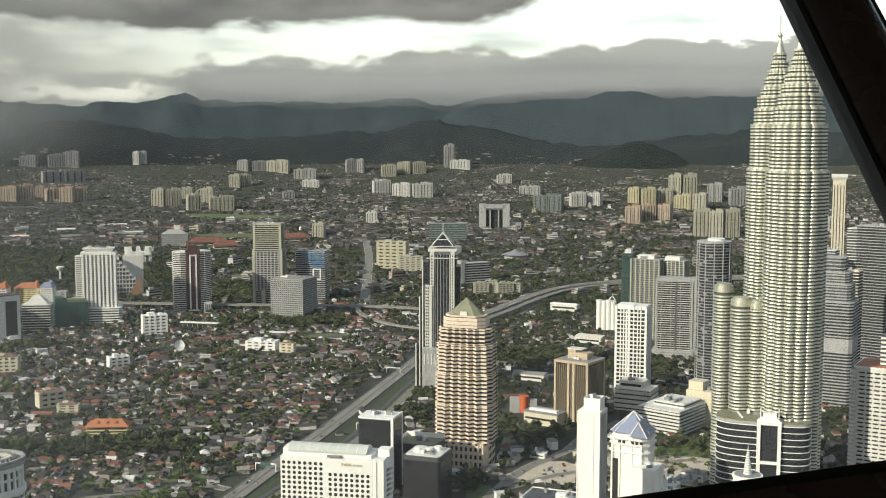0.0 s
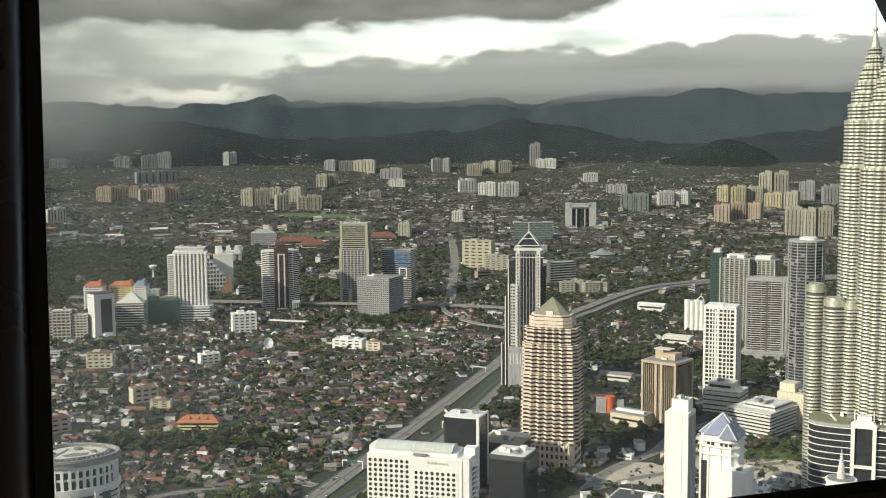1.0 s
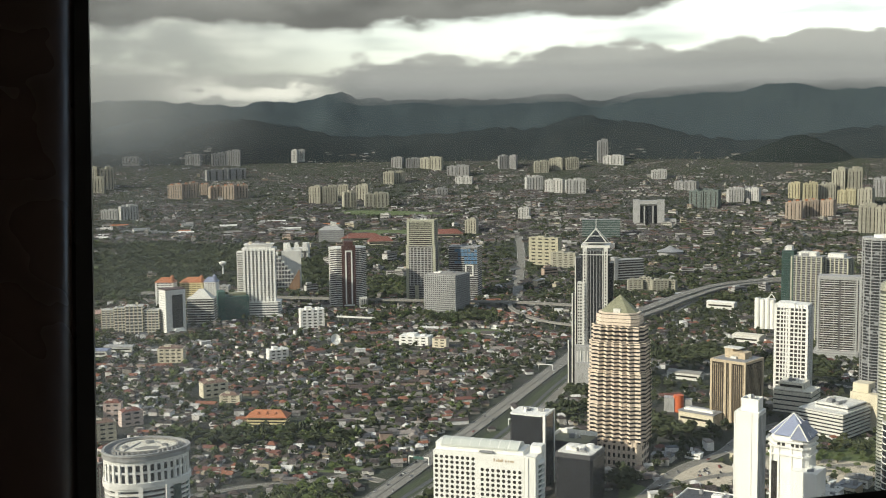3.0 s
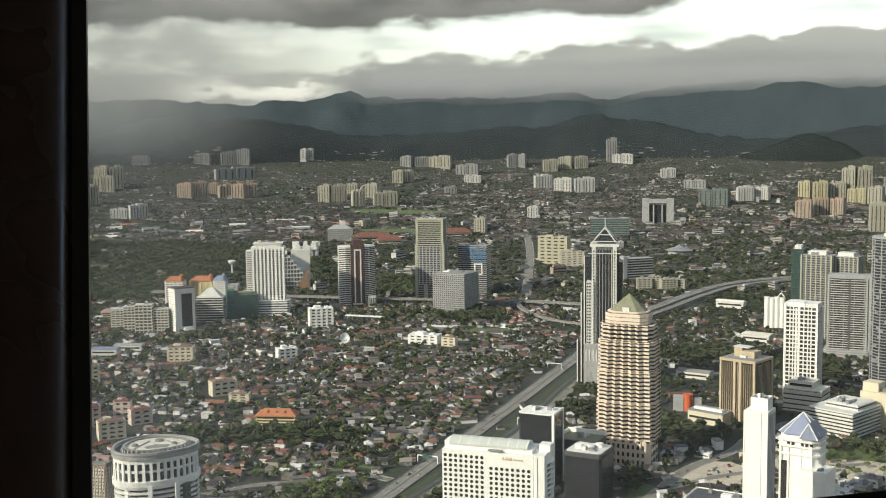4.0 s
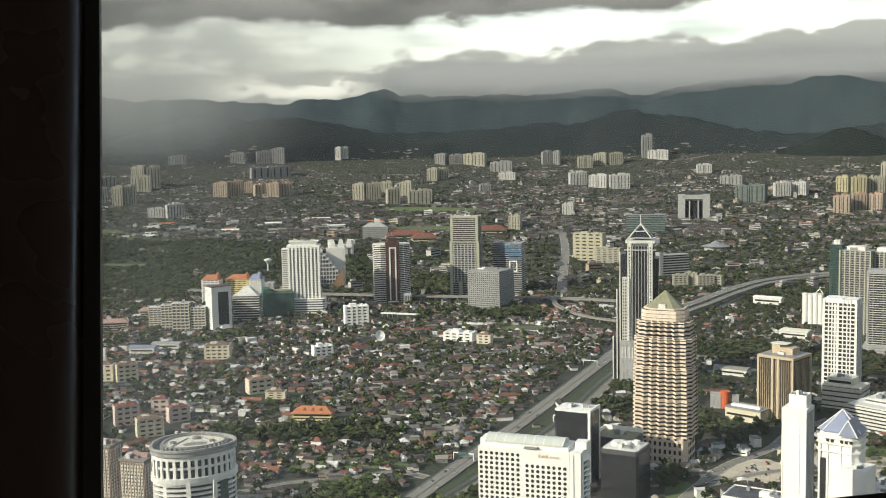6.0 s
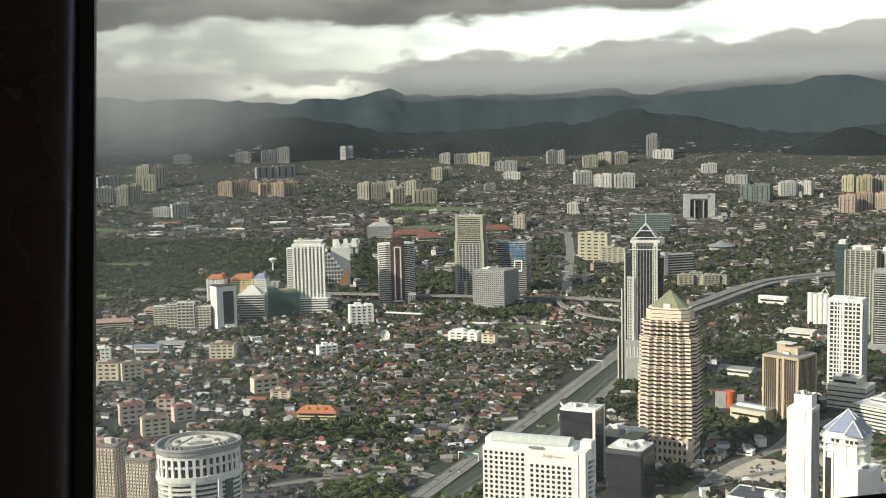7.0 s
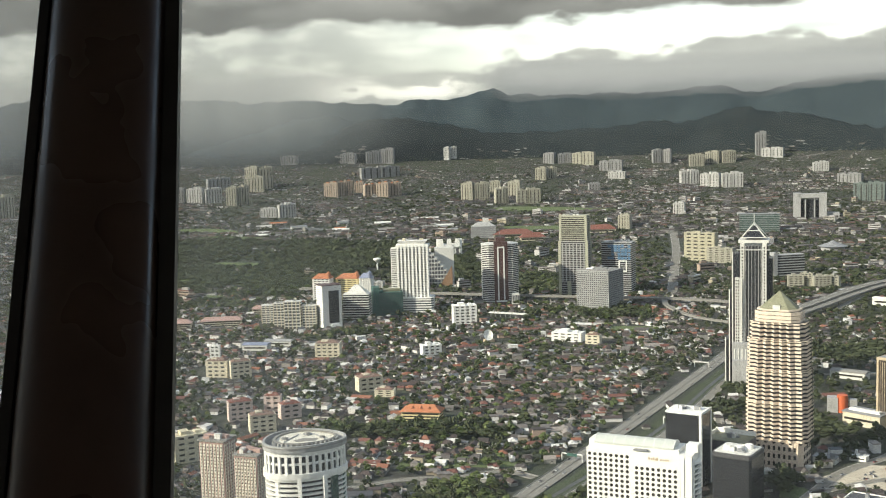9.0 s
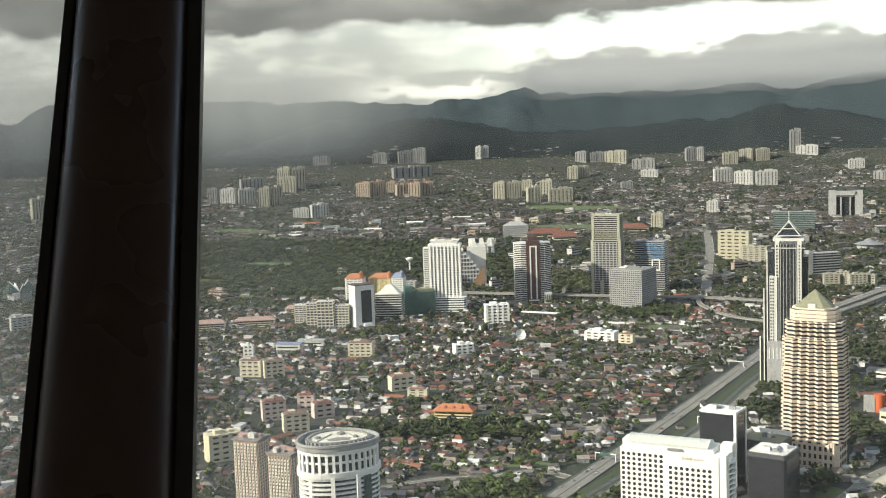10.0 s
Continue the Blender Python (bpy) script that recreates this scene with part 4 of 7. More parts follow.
def blank_tower():
    t = thing("blank_white_tower", 124, 938, facing(124, 938) - 0.30, "bright white slab tower with windowless front", "office tower")
    t.scale = (1, 1, 0.955)
    h = 116
    part("body", Mesh().box(0, 0, -3, 19.5, 20, h + 3), white, t)
    for x in (-9.5, 4.0, 9.2):
        part("pilaster", Mesh().box(x, -10.1, -3, 1.0, 0.6, h + 2.6), white, t)
    for y in range(6):
        part("side_fin", Mesh().box(9.9, -8 + y * 3.3, -3, 0.7, 0.8, h), grey, t)
    part("penthouse", Mesh().box(1, 1, h, 14, 13, 9), white, t)
    part("penthouse_well", Mesh().box(1, 1, h + 9, 10.5, 9.5, 0.25), midgrey, t)
    part("penthouse_parapet", Mesh().box(1, -5.2, h + 9, 14, 0.7, 1.6).box(1, 7.2, h + 9, 14, 0.7, 1.6).box(-5.7, 1, h + 9, 0.7, 11.7, 1.6).box(7.7, 1, h + 9, 0.7, 11.7, 1.6), white, t)
    roof_clutter(t, 9, 8, h + 9.2, 3, white, 3, at=(1, 1))


blank_tower()


def blue_roof():
    t = thing("blue_roof_building", 173, 1026, facing(173, 1026) - 0.3, "white office building with blue-grey hipped and gabled roof", "office building")
    h = 64
    part("body", Mesh().prism(rect(34, 30, 5), -3, h), white, t)
    for z in (h - 12, h - 5, h):
        part("cornice", Mesh().prism(rect(37.5, 33.5, 5.5), z, z + 1.5), white, t)
    part("upper_body", Mesh().prism(rect(33, 29, 5), h, h + 6), white, t)
    part("hip_roof", Mesh().cone(rect(37, 33, 6), h + 6, h + 23), slate, t, "blue-grey standing-seam hipped roof")
    g = Mesh()
    g.v = [(2, -18.5, h + 4), (18.5, -18.5, h + 4), (10.2, -18.5, h + 18), (2, 4, h + 4), (18.5, 4, h + 4), (10.2, 4, h + 18)]
    g.f = [(0, 1, 2), (5, 4, 3), (0, 2, 5, 3), (2, 1, 4, 5), (0, 3, 4, 1)]
    part("gable_roof", g, slate, t)
    tr = Mesh().bar((2, -18.7, h + 4), (10.2, -18.7, h + 18.4), 0.9).bar((18.5, -18.7, h + 4), (10.2, -18.7, h + 18.4), 0.9)
    for cx, cy in ((-18.5, -10.5), (18.5, -10.5), (-12.5, -16.5), (18.5, 10.5)):
        tr.bar((cx, cy, h + 6), (0, 0, h + 23.3), 0.7)
    part("roof_trim", tr, white, t)
    for x in (-8, -4, 4, 8, 12):
        part("window", Mesh().prism(shift(rect(2.6, 0.8), x, -15.2), h - 3.5, h - 0.8), window_dark, t)
    part("window_strip", Mesh().box(-11.5, -15.2, 4, 5, 0.8, h - 22), window_dark, t, "tall dark glass strip")
    for x in (-15, -8, 3, 12):
        part("pilaster", Mesh().box(x, -15.4, -3, 1.6, 1.2, h), white, t)
    part("lower_wing", Mesh().box(18, -14, -3, 22, 26, 46), white, t)
    part("lower_wing", Mesh().box(32, -8, -3, 24, 30, 22), offwhite, t)
    roof_clutter(t, 18, 22, 43, 8, white, 4, at=(18, -14))
    roof_clutter(t, 18, 22, 19, 18, white, 4, at=(32, -8))


blue_roof()


def arch_building():
    t = thing("dark_arch_building", 297, 1040, facing(297, 1040) - 0.04, "dark glass building of two curved wings joined by white portal", "office building")
    def lobe(w, d, side):
        pts = []
        for i in range(25):
            a = math.pi * (0.5 + i / 24) if side < 0 else math.pi * (-0.5 + i / 24)
            c, s = math.cos(a), math.sin(a)
            pts.append((w * abs(c) ** 0.62 * (1 if c > 0 else -1), d * abs(s) ** 0.62 * (1 if s > 0 else -1)))
        return pts
    for cx, w, d, side, h in ((-6, 38, 22, -1, 78), (14, 26, 20, 1, 77)):
        poly = lobe(w, d, side)
        part("wing", Mesh().prism(shift(poly, cx, 0), -3, h), glass_dark, t)
        band = Mesh().prism(shift([(x * 1.015, y * 1.02) for x, y in poly], cx, 0), 0, 0.75).data("band", white)
        for i in range(13):
            part("band", band, None, t, at=(0, 0, 4 + i * 5.9))
        part("roof", Mesh().prism(shift(poly, cx, 0), h, h + 0.8), greenroof, t)
        part("parapet", Mesh().prism(shift([(x * 1.01, y * 1.015) for x, y in poly], cx, 0), h - 2.2, h + 0.2), grey, t)
    for x in (-5, 13):
        part("portal_pier", Mesh().box(x, -20.8, -3, 3.2, 5, 82), white, t)
    for z in (24, 40, 76):
        part("portal_beam", Mesh().box(4, -20.8, z, 16, 4.4, 2.6), white, t)
    part("portal_glass", Mesh().box(4, -18, -3, 15, 6, 80), glass_dark, t)
    part("portal_crown", Mesh().prism(shift(rect(24, 8), 4, -18), 78, 82, top=shift(rect(15, 7), 4, -18)).box(4, -14, 82, 12, 8, 4), white, t)
    part("crown_spike", Mesh().bar((-4, -18, 82), (-4, -18, 91), 0.8).bar((12, -18, 82), (12, -18, 91), 0.8), white, t)
    part("roof_beam", Mesh().bar((-26, 8, 79.5), (-20, -14, 79.5), 1.4).bar((27, 8, 79.5), (21, -14, 79.5), 1.4), white, t)
    roof_clutter(t, 40, 20, 78.8, 31, white, 5, at=(-6, 4))


arch_building()


def others_right():
    t = thing("white_podium_block", 262, 1296, facing(262, 1296) - 0.5, "long low white podium with stepped floor bands", "office block")
    storeys(t, rect(52, 60), -3, 28, 8, glass_dark, offwhite, 2.2, 1.0)
    storeys(t, rect(38, 40), 28, 33, 1, glass_grey, offwhite, 2.2, 0.8, at=(4, 6))
    part("roof", Mesh().box(4, 6, 34.2, 34, 36, 0.4), offwhite, t)
    roof_clutter(t, 30, 30, 34.4, 41, offwhite, 9)
    t = thing("cream_roof_block", 305, 1318, facing(305, 1318) - 0.4, "cream block on the low white podium", "office block")
    part("body", Mesh().box(0, 0, -3, 36, 26, 44), cream, t)
    part("roof_house", Mesh().box(-8, 0, 41, 18, 18, 10), cream, t)
    roof_clutter(t, 30, 20, 41, 43, offwhite, 5)
    t = thing("cream_terrace_block", 238, 1395, facing(238, 1395) - 0.3, "low cream terraced block with roof structures", "office block")
    storeys(t, rect(44, 34), -3, 26, 5, glass_grey, flats_pale, 4.0, 0.9)
    part("upper_storey", Mesh().box(-4, 2, 26, 30, 24, 9), flats_pale, t)
    part("window_row", Mesh().box(-4, -10.1, 29, 26, 0.6, 3), window_dark, t)
    roof_clutter(t, 28, 22, 35, 44, white, 8)
    # towers beside and behind the steel pair
    t = thing("stepped_grey_tower", 486, 1420, facing(486, 1420) - 0.2, "grey striped tower stepping up in tiers", "office tower")
    for z0, z1, w, d, n in ((-3, 130, 52, 40, 34), (130, 152, 44, 34, 6), (152, 166, 38, 30, 4), (166, 184, 26, 22, 4)):
        storeys(t, rect(w, d, 4), z0, z1, n, glass_dark if z1 < 140 else glass_grey, grey, 1.7, 0.6)
    part("pale_storey", Mesh().prism(rect(53.6, 41.6, 4), 68, 86), grey, t)
    t = thing("slender_tower", 716, 2085, facing(716, 2085), "slender pale concrete tower with flared top", "tower")
    part("shaft", Mesh().box(0, 0, -6, 22, 18, 252), cream, t)
    for x in (-8, -2.6, 2.6, 8):
        part("groove", Mesh().box(x, -9.1, 0, 1.6, 0.6, 238), darkgrey, t)
    part("flare", Mesh().prism(rect(22, 18), 246, 252, top=rect(28, 24)).prism(rect(28, 24), 252, 257), offwhite, t)
    for x, y, w, d, h, n, mt, bd, lab in ((622, 1650, 44, 34, 204, 50, glass_dark, grey, "dark blue glass tower with fine white floor lines"), (560, 1560, 18, 20, 150, 36, glass_dark, cream, "pale narrow tower with dark side"), (640, 1770, 26, 24, 190, 44, glass_grey, offwhite, "pale grey apartment tower"), (520, 1660, 20, 20, 178, 40, glass_grey, cream, "cream tower behind the steel towers"), (585, 1740, 26, 22, 160, 36, glass_grey, offwhite, "off-white apartment tower with flat roof")):
        t = thing("distant_office_tower", x, y, facing(x, y) - 0.3, lab, "office tower", "towers beyond the steel pair")
        storeys(t, rect(w, d), -3, h, n, mt, bd, 1.2, 0.5)
        roof_clutter(t, w, d, h + 1, int(x), bd, 3)
    t = thing("white_oval_window_office", 432, 1092, facing(432, 1092) - 0.18, "large white office block with rows of rounded window slots", "office block")
    w, d, h = 62, 46, 116
    poly = rect(w, d, 3)
    part("body", Mesh().prism(poly, -3, h), offwhite, t)
    cell = [(-2.9, 0), (-2.3, -0.75), (2.3, -0.75), (2.9, 0), (2.3, 0.75), (-2.3, 0.75)]
    m = Mesh()
    m.v = [(x, -0.12, z) for x, z in cell] + [(x, 0.4, z) for x, z in cell]
    m.f = [tuple(range(6))] + [(i, 6 + i, 6 + (i + 1) % 6, (i + 1) % 6) for i in range(6)]
    slot = m.data("window", window_dark)
    for r in range(27):
        for c in range(8):
            part("window", slot, None, t, at=(-23 + c * 7 + (r % 2) * 0.6, -d / 2 - 0.02, 5 + r * 4.05))
        part("corner_band", Mesh().box(-w / 2, -d / 2 + 3, 4 + r * 4.05, 5.5, 7, 2.3), white, t)
    part("roof", Mesh().prism(rect(w - 2, d - 2, 3), h, h + 0.4), terracotta, t)
    part("parapet", Mesh().prism(grow(poly, 0.4), h - 1.5, h + 0.2), white, t)
    part("upper_block", Mesh().box(12, 4, h, 40, 34, 30), glass_grey, t)
    for i in range(7):
        part("floor_edge", Mesh().box(12, 4, h + 2 + i * 4.1, 41.4, 35.4, 1.9), white, t)
    t = thing("curved_glass_shard", 540, 1180, facing(540, 1180), "white and blue glass tower top beside the office block", "office tower")
    storeys(t, ring(22, n=24), -3, 150, 36, glass_grey, offwhite, 1.7, 0.6)
    # drum and spire roof that rises at the window's foot
    t = thing("drum_roof", 262, 968, facing(262, 968), "pale drum roof with ribbed conical spire", "roof structure")
    part("body", Mesh().prism(ring(12, n=28), -3, 44), white, t)
    part("rim", Mesh().prism(ring(13, n=28), 44, 46), white, t)
    part("roof", Mesh().prism(ring(11, n=28), 46, 46.5), midgrey, t)
    for i in range(11):
        part("spire_ring", Mesh().prism(ring(3.6 - i * 0.26, n=16), 46.5 + i * 2.0, 47.7 + i * 2.0), white, t)
    part("spire", Mesh().prism(ring(2.4, n=12), 46.5, 72, top=ring(0.3, n=12)), grey, t)


others_right()


def oval_building():
    t = thing("oval_white_building", -341, 822, facing(-341, 822) + 0.1, "white rounded residential tower with colonnaded crown and oval roof", "apartment tower")
    t.scale = (1, 1, 0.95)
    def trefoil(s):
        return [(s * 31 * math.cos(a) * (1 + 0.05 * math.cos(3 * a + 0.9)), s * 26 * math.sin(a) * (1 + 0.05 * math.cos(3 * a + 0.9))) for a in [2 * math.pi * i / 64 for i in range(64)]]
    h = 105
    part("core", Mesh().prism(trefoil(0.93), -3, h - 3), glass_dark, t)
    edge = Mesh().prism(trefoil(1.02), 0, 1.5).data("balcony_band", white)
    for i in range(20):
        part("balcony_band", edge, None, t, at=(0, 0, 3 + i * 3.95))
    part("crown_base", Mesh().prism(trefoil(1.06), 80, 84.5), white, t)
    part("crown_glass", Mesh().prism(trefoil(0.965), 84, 100), glass_dark, t)
    part("crown_beam", Mesh().prism(trefoil(1.0), 91.4, 93.2), white, t)
    part("crown_head", Mesh().prism(trefoil(1.01), 98.5, 102), white, t)
    for i in range(36):
        a = 2 * math.pi * i / 36
        k = 1 + 0.05 * math.cos(3 * a + 0.9)
        part("crown_column", Mesh().box(0, 0, 84, 1.4, 2.2, 15), white, t, at=(30.8 * k * math.cos(a), 25.8 * k * math.sin(a), 0), turn=a)
    part("roof_rim", Mesh().tube(trefoil(1.05), trefoil(0.99), 102, 107.4), grey, t, "weathered grey roof rim")
    part("rim_ledge", Mesh().tube(trefoil(1.07), trefoil(1.0), 105.4, 106.0), concrete, t)
    part("roof_deck", Mesh().prism(trefoil(0.985), 102, 104.2), midgrey, t, "dark stained roof deck")
    for i in range(48):
        a = 2 * math.pi * (i + 0.5) / 48
        k = 1 + 0.05 * math.cos(3 * a + 0.9)
        part("deck_seam", Mesh().box(0, 0, 104.2, 4.6, 0.3, 0.5), grey, t, at=(27.2 * k * math.cos(a), 22.8 * k * math.sin(a), 0), turn=a)
    part("roof_island", Mesh().tube([(x * 0.78 + 1, y * 0.76 + 1) for x, y in trefoil(1)], [(x * 0.73 + 1, y * 0.70 + 1) for x, y in trefoil(1)], 104.2, 107.6), concrete, t, "pale ring wall round the roof court")
    part("roof_court", Mesh().prism(shift([(x * 0.73, y * 0.70) for x, y in trefoil(1)], 1, 1), 104.2, 106.4), flats_pale, t, "pale stained roof court")
    for i in range(40):
        a = 2 * math.pi * i / 40
        k = 1 + 0.05 * math.cos(3 * a + 0.9)
        part("roof_stud", Mesh().box(0, 0, 104.2, 1.3, 1.3, 3.0), grey, t, at=(25.0 * k * math.cos(a) + 1, 20.6 * k * math.sin(a) + 1, 0), turn=a)
    for x, y, q in ((-14, 2, 2.6), (5, 10, 3.4), (15, -3, 2.2)):
        part("roof_drum", Mesh().prism(shift(ring(q, n=14), x, y), 106.4, 107.6), midgrey, t)
        part("drum_lid", Mesh().prism(shift(ring(q * 0.7, n=14), x, y), 107.6, 108.1), concrete, t)
    part("roof_wall", Mesh().bar((-16, -8, 106.7), (-2, 12, 106.7), 0.8).bar((16, -8, 106.7), (10, 10, 106.7), 0.8), grey, t)
    part("roof_stain", Mesh().prism([(-6, -9), (9, -10), (12, -3), (1, 1), (-8, -3)], 106.4, 106.43), concrete, t, "grey rain-stained patch")
    for a in (3.9, 4.5, 5.15):
        part("pier", Mesh().box(0, 0, -3, 3.2, 2.2, 84), white, t, at=(31.2 * math.cos(a), 26.4 * math.sin(a), 0), turn=a + math.pi / 2)
    part("stair_glass", Mesh().box(0, 0, -3, 7.0, 2.2, 82), glass_green, t, at=(31 * math.cos(5.45), 26.2 * math.sin(5.45), 0), turn=5.45 + math.pi / 2)
    part("netting", Mesh().box(0, 0, -3, 9, 1.0, 80), netting, t, "green scaffold netting", at=(31.5 * math.cos(6.0), 26.8 * math.sin(6.0), 0), turn=6.0 + math.pi / 2)


oval_building()


def brick_blocks():
    for x, y, w, d, h in ((-450, 892, 24, 20, 77), (-409, 872, 22, 20, 72)):
        t = thing("brick_apartment_block", x, y, facing(x, y) - 0.55, "red-brown apartment block with pale window bays and flat roof", "apartment block", "brick apartment blocks")
        part("body", Mesh().box(0, 0, -3, w, d, h + 3), brick, t)
        bay = Mesh().box(0, 0, 2, 1.9, 1.0, h - 4).data("bay", flats_pale)
        sill = Mesh().box(0, 0, 0, 0.9, 0.5, 1.3).box(0, 0, 2.9, 0.9, 0.5, 1.3).data("window", window_dark)
        for px, py in face_posts(w - 4, d - 4, 6, 4, 2.1):
            if py < -d / 2 + 3 or abs(px) > w / 2 - 3:
                ang = 0 if abs(py) > d / 2 - 1 else math.pi / 2
                part("bay", bay, None, t, at=(px, py, 0), turn=ang)
                for i in range(12):
                    o = (0, -0.45) if ang == 0 and py < 0 else ((0.45 * (1 if px > 0 else -1), 0) if ang else (0, 0.45))
                    part("window", sill, None, t, at=(px + o[0], py + o[1], 4 + i * 5.9), turn=ang)
        part("roof_slab", Mesh().box(0, 0, h, w + 2.5, d + 2.5, 1.4), concrete, t)
        part("parapet", Mesh().box(0, 0, h + 1.4, w - 2, 5, 3).box(-w / 4, 0, h + 1.4, 6, d - 4, 2.4), brick, t)
        roof_clutter(t, w, d, h + 1.4, int(-x), offwhite, 4)


brick_blocks()


def middle_group():
    # white hotel tower with fluted front
    t = thing("fluted_hotel_tower", -606, 2022, facing(-606, 2022) - 0.12, "white hotel tower with fluted front and banded podium", "hotel tower")
    storeys(t, rect(57, 26, 3), 26, 120, 30, glass_grey, white, 1.3, 0.4)
    for i in range(9):
        part("flute", Mesh().box(-27 + i * 6.8, -13.6, 26, 2.6 if i % 2 else 3.6, 2.6, 96), white, t)
    part("crown", Mesh().box(0, 0, 121, 60, 28, 4).prism(rect(44, 22), 125, 132, top=rect(54, 27)), white, t)
    roof_clutter(t, 46, 20, 132, 51, cream, 5)
    part("side_wing", Mesh().box(-34, 4, 26, 13, 22, 92), white, t)
    for i in range(26):
        part("window_row", Mesh().box(-34, -7.2, 30 + i * 3.4, 10, 0.8, 1.2), window_dark, t)
    storeys(t, rect(66, 38, 4), -4, 27, 7, glass_grey, white, 2.2, 0.6, at=(4, -4))
    # stepped terraces with a brown end wall
    t = thing("stepped_terrace_hotel", -628, 2300, facing(-628, 2300), "white stepped terrace hotel with brown sloping end wall", "hotel")
    for i in range(7):
        part("terrace_bay", Mesh().box(-24 + i * 6.2, 0, -4, 6, 26, 82 - i * 8.2), offwhite, t)
        for j in range(int((78 - i * 8.2) / 8)):
            part("opening", Mesh().box(-24 + i * 6.2, -13.1, 3 + j * 8.2, 4.4, 0.8, 5.6), darkgrey, t)
    part("back_block", Mesh().box(6, 16, -4, 40, 16, 84), offwhite, t)
    g = Mesh()
    g.v = [(-6, -14.2, 0), (22, -14.2, 0), (22, -14.2, 46), (-6, -13.2, 0), (22, -13.2, 0), (22, -13.2, 46)]
    g.f = [(0, 1, 2), (5, 4, 3), (0, 2, 5, 3), (2, 1, 4, 5), (0, 3, 4, 1)]
    part("end_wall", g, paint("brown_end_wall", (0.28, 0.17, 0.10), 0.8, 0.3), t, "brown sloping end wall")
    # striped tower with a brown centre
    t = thing("brown_striped_tower", -468, 2134, facing(-468, 2134) + 0.1, "tower of white floor bands with dark brown centre panel", "office tower")
    storeys(t, rect(68, 44, 12), -4, 112, 33, glass_dark, offwhite, 1.5, 0.6)
    part("centre_panel", Mesh().box(0, -21, -4, 26, 8, 122), brown, t, "dark brown centre panel")
    part("centre_cap", Mesh().box(0, -16, 118, 17, 14, 8), brown, t)
    part("white_frame", Mesh().box(-5.5, -25.3, 8, 2.6, 1.4, 100).box(5.5, -25.3, 8, 2.6, 1.4, 100).box(0, -25.3, 106, 13.6, 1.4, 2.6).box(0, -25.3, 4, 20, 1.4, 2.6), white, t, "white upright frame strip")
    part("porch", Mesh().box(26, -24, -4, 14, 12, 24), offwhite, t)
    for i in range(4):
        part("porch_slot", Mesh().box(21 + i * 3.4, -30.2, 2, 1.3, 0.6, 14), darkgrey, t)
    part("crown_mast", Mesh().bar((0, -16, 126), (0, -16, 136), 0.8), grey, t)
    # tall grey tower with cream edges
    t = thing("tall_grey_tower", -336, 2218, facing(-336, 2218) - 0.22, "tall grey tower with cream edges and gridded front", "office tower")
    storeys(t, rect(54, 34), -4, 106, 25, glass_dark, grey, 1.7, 0.4)
    storeys(t, rect(50, 32), 106, 154, 12, glass_dark, olive, 1.7, 0.5)
    for i in range(7):
        part("mullion", Mesh().box(-21 + i * 7, -17.3, 28, 2.0, 1.2, 76), grey, t)
    for x in (-26.5, 26.5):
        for y in (-16.5, 16.5):
            part("edge_pier", Mesh().box(x, y, -4, 5.4, 3.4, 112), olive, t)
            part("edge_pier", Mesh().box(x * 0.94, y * 0.95, 106, 4.6, 3.2, 52), olive, t)
    part("crown", Mesh().box(0, 0, 154, 52, 33, 3), olive, t)
    part("porch", Mesh().box(-8, -19, -4, 7, 4, 34), olive, t)
    roof_clutter(t, 44, 26, 157, 61, offwhite, 4)
    part("mast", Mesh().bar((0, 0, 157), (0, 0, 172), 0.7), grey, t)
    # fine-gridded grey block
    t = thing("gridded_grey_block", -270, 2076, facing(-270, 2076) - 0.46, "grey office block with fine window grid", "office block")
    storeys(t, rect(62, 60), -4, 72, 20, glass_grey, grey, 1.8, 0.3)
    for px, py in face_posts(62, 60, 15, 14, 0.2):
        part("mullion", Mesh().box(px, py, -4, 1.1, 1.1, 76), grey, t)
    part("roof", Mesh().box(0, 0, 73.2, 56, 54, 0.5), concrete, t)
    roof_clutter(t, 48, 44, 73.6, 71, white, 5)
    # tower under works, with blue sheeting
    t = thing("blue_sheeted_tower", -256, 2252, facing(-256, 2252) - 0.25, "grey tower under works with blue sheeting near top", "office tower")
    storeys(t, rect(58, 36), -4, 100, 25, glass_dark, grey, 1.6, 0.5)
    rnd = random.Random(8)
    for r in range(4):
        for c in range(7):
            if rnd.random() < 0.86:
                part("blue_sheet", Mesh().box(-14 + c * 6.6, -18.8, 68 + r * 7.6, rnd.uniform(4.6, 6.3), 0.5, rnd.uniform(5, 7)), bluepaint, t, "blue protective sheeting")
    part("white_frame", Mesh().box(6, -19.4, 46, 2.4, 1.6, 20).box(20, -19.4, 46, 2.4, 1.6, 20).box(13, -19.4, 64, 16, 1.6, 2.4).box(13, -19.4, 44, 16, 1.6, 2.4), white, t, "white square picture frame")
    roof_clutter(t, 50, 28, 101, 81, offwhite, 5)
    # white slab with black glass front
    t = thing("black_front_office", -712, 1860, facing(-712, 1860) + 0.42, "white office slab with one tall black glass front", "office block")
    part("body", Mesh().box(0, 0, -3, 36, 26, 76), white, t)
    part("front_glass", Mesh().box(3, -13.1, 8, 19, 0.8, 56), glass_dark, t, "tall black glass panel")
    part("roof", Mesh().box(0, 0, 73, 37.5, 27.5, 1.2), brown, t)
    part("lintel", Mesh().box(3, -13.5, 65, 21, 1.2, 3), white, t)
    part("canopy", Mesh().prism(rect(20, 10), 2, 7, top=rect(12, 5)), white, t, at=(3, -16, 0))
    for i in range(16):
        part("side_window", Mesh().box(-18.1, 0, 6 + i * 4, 0.5, 18, 0.9), grey, t)
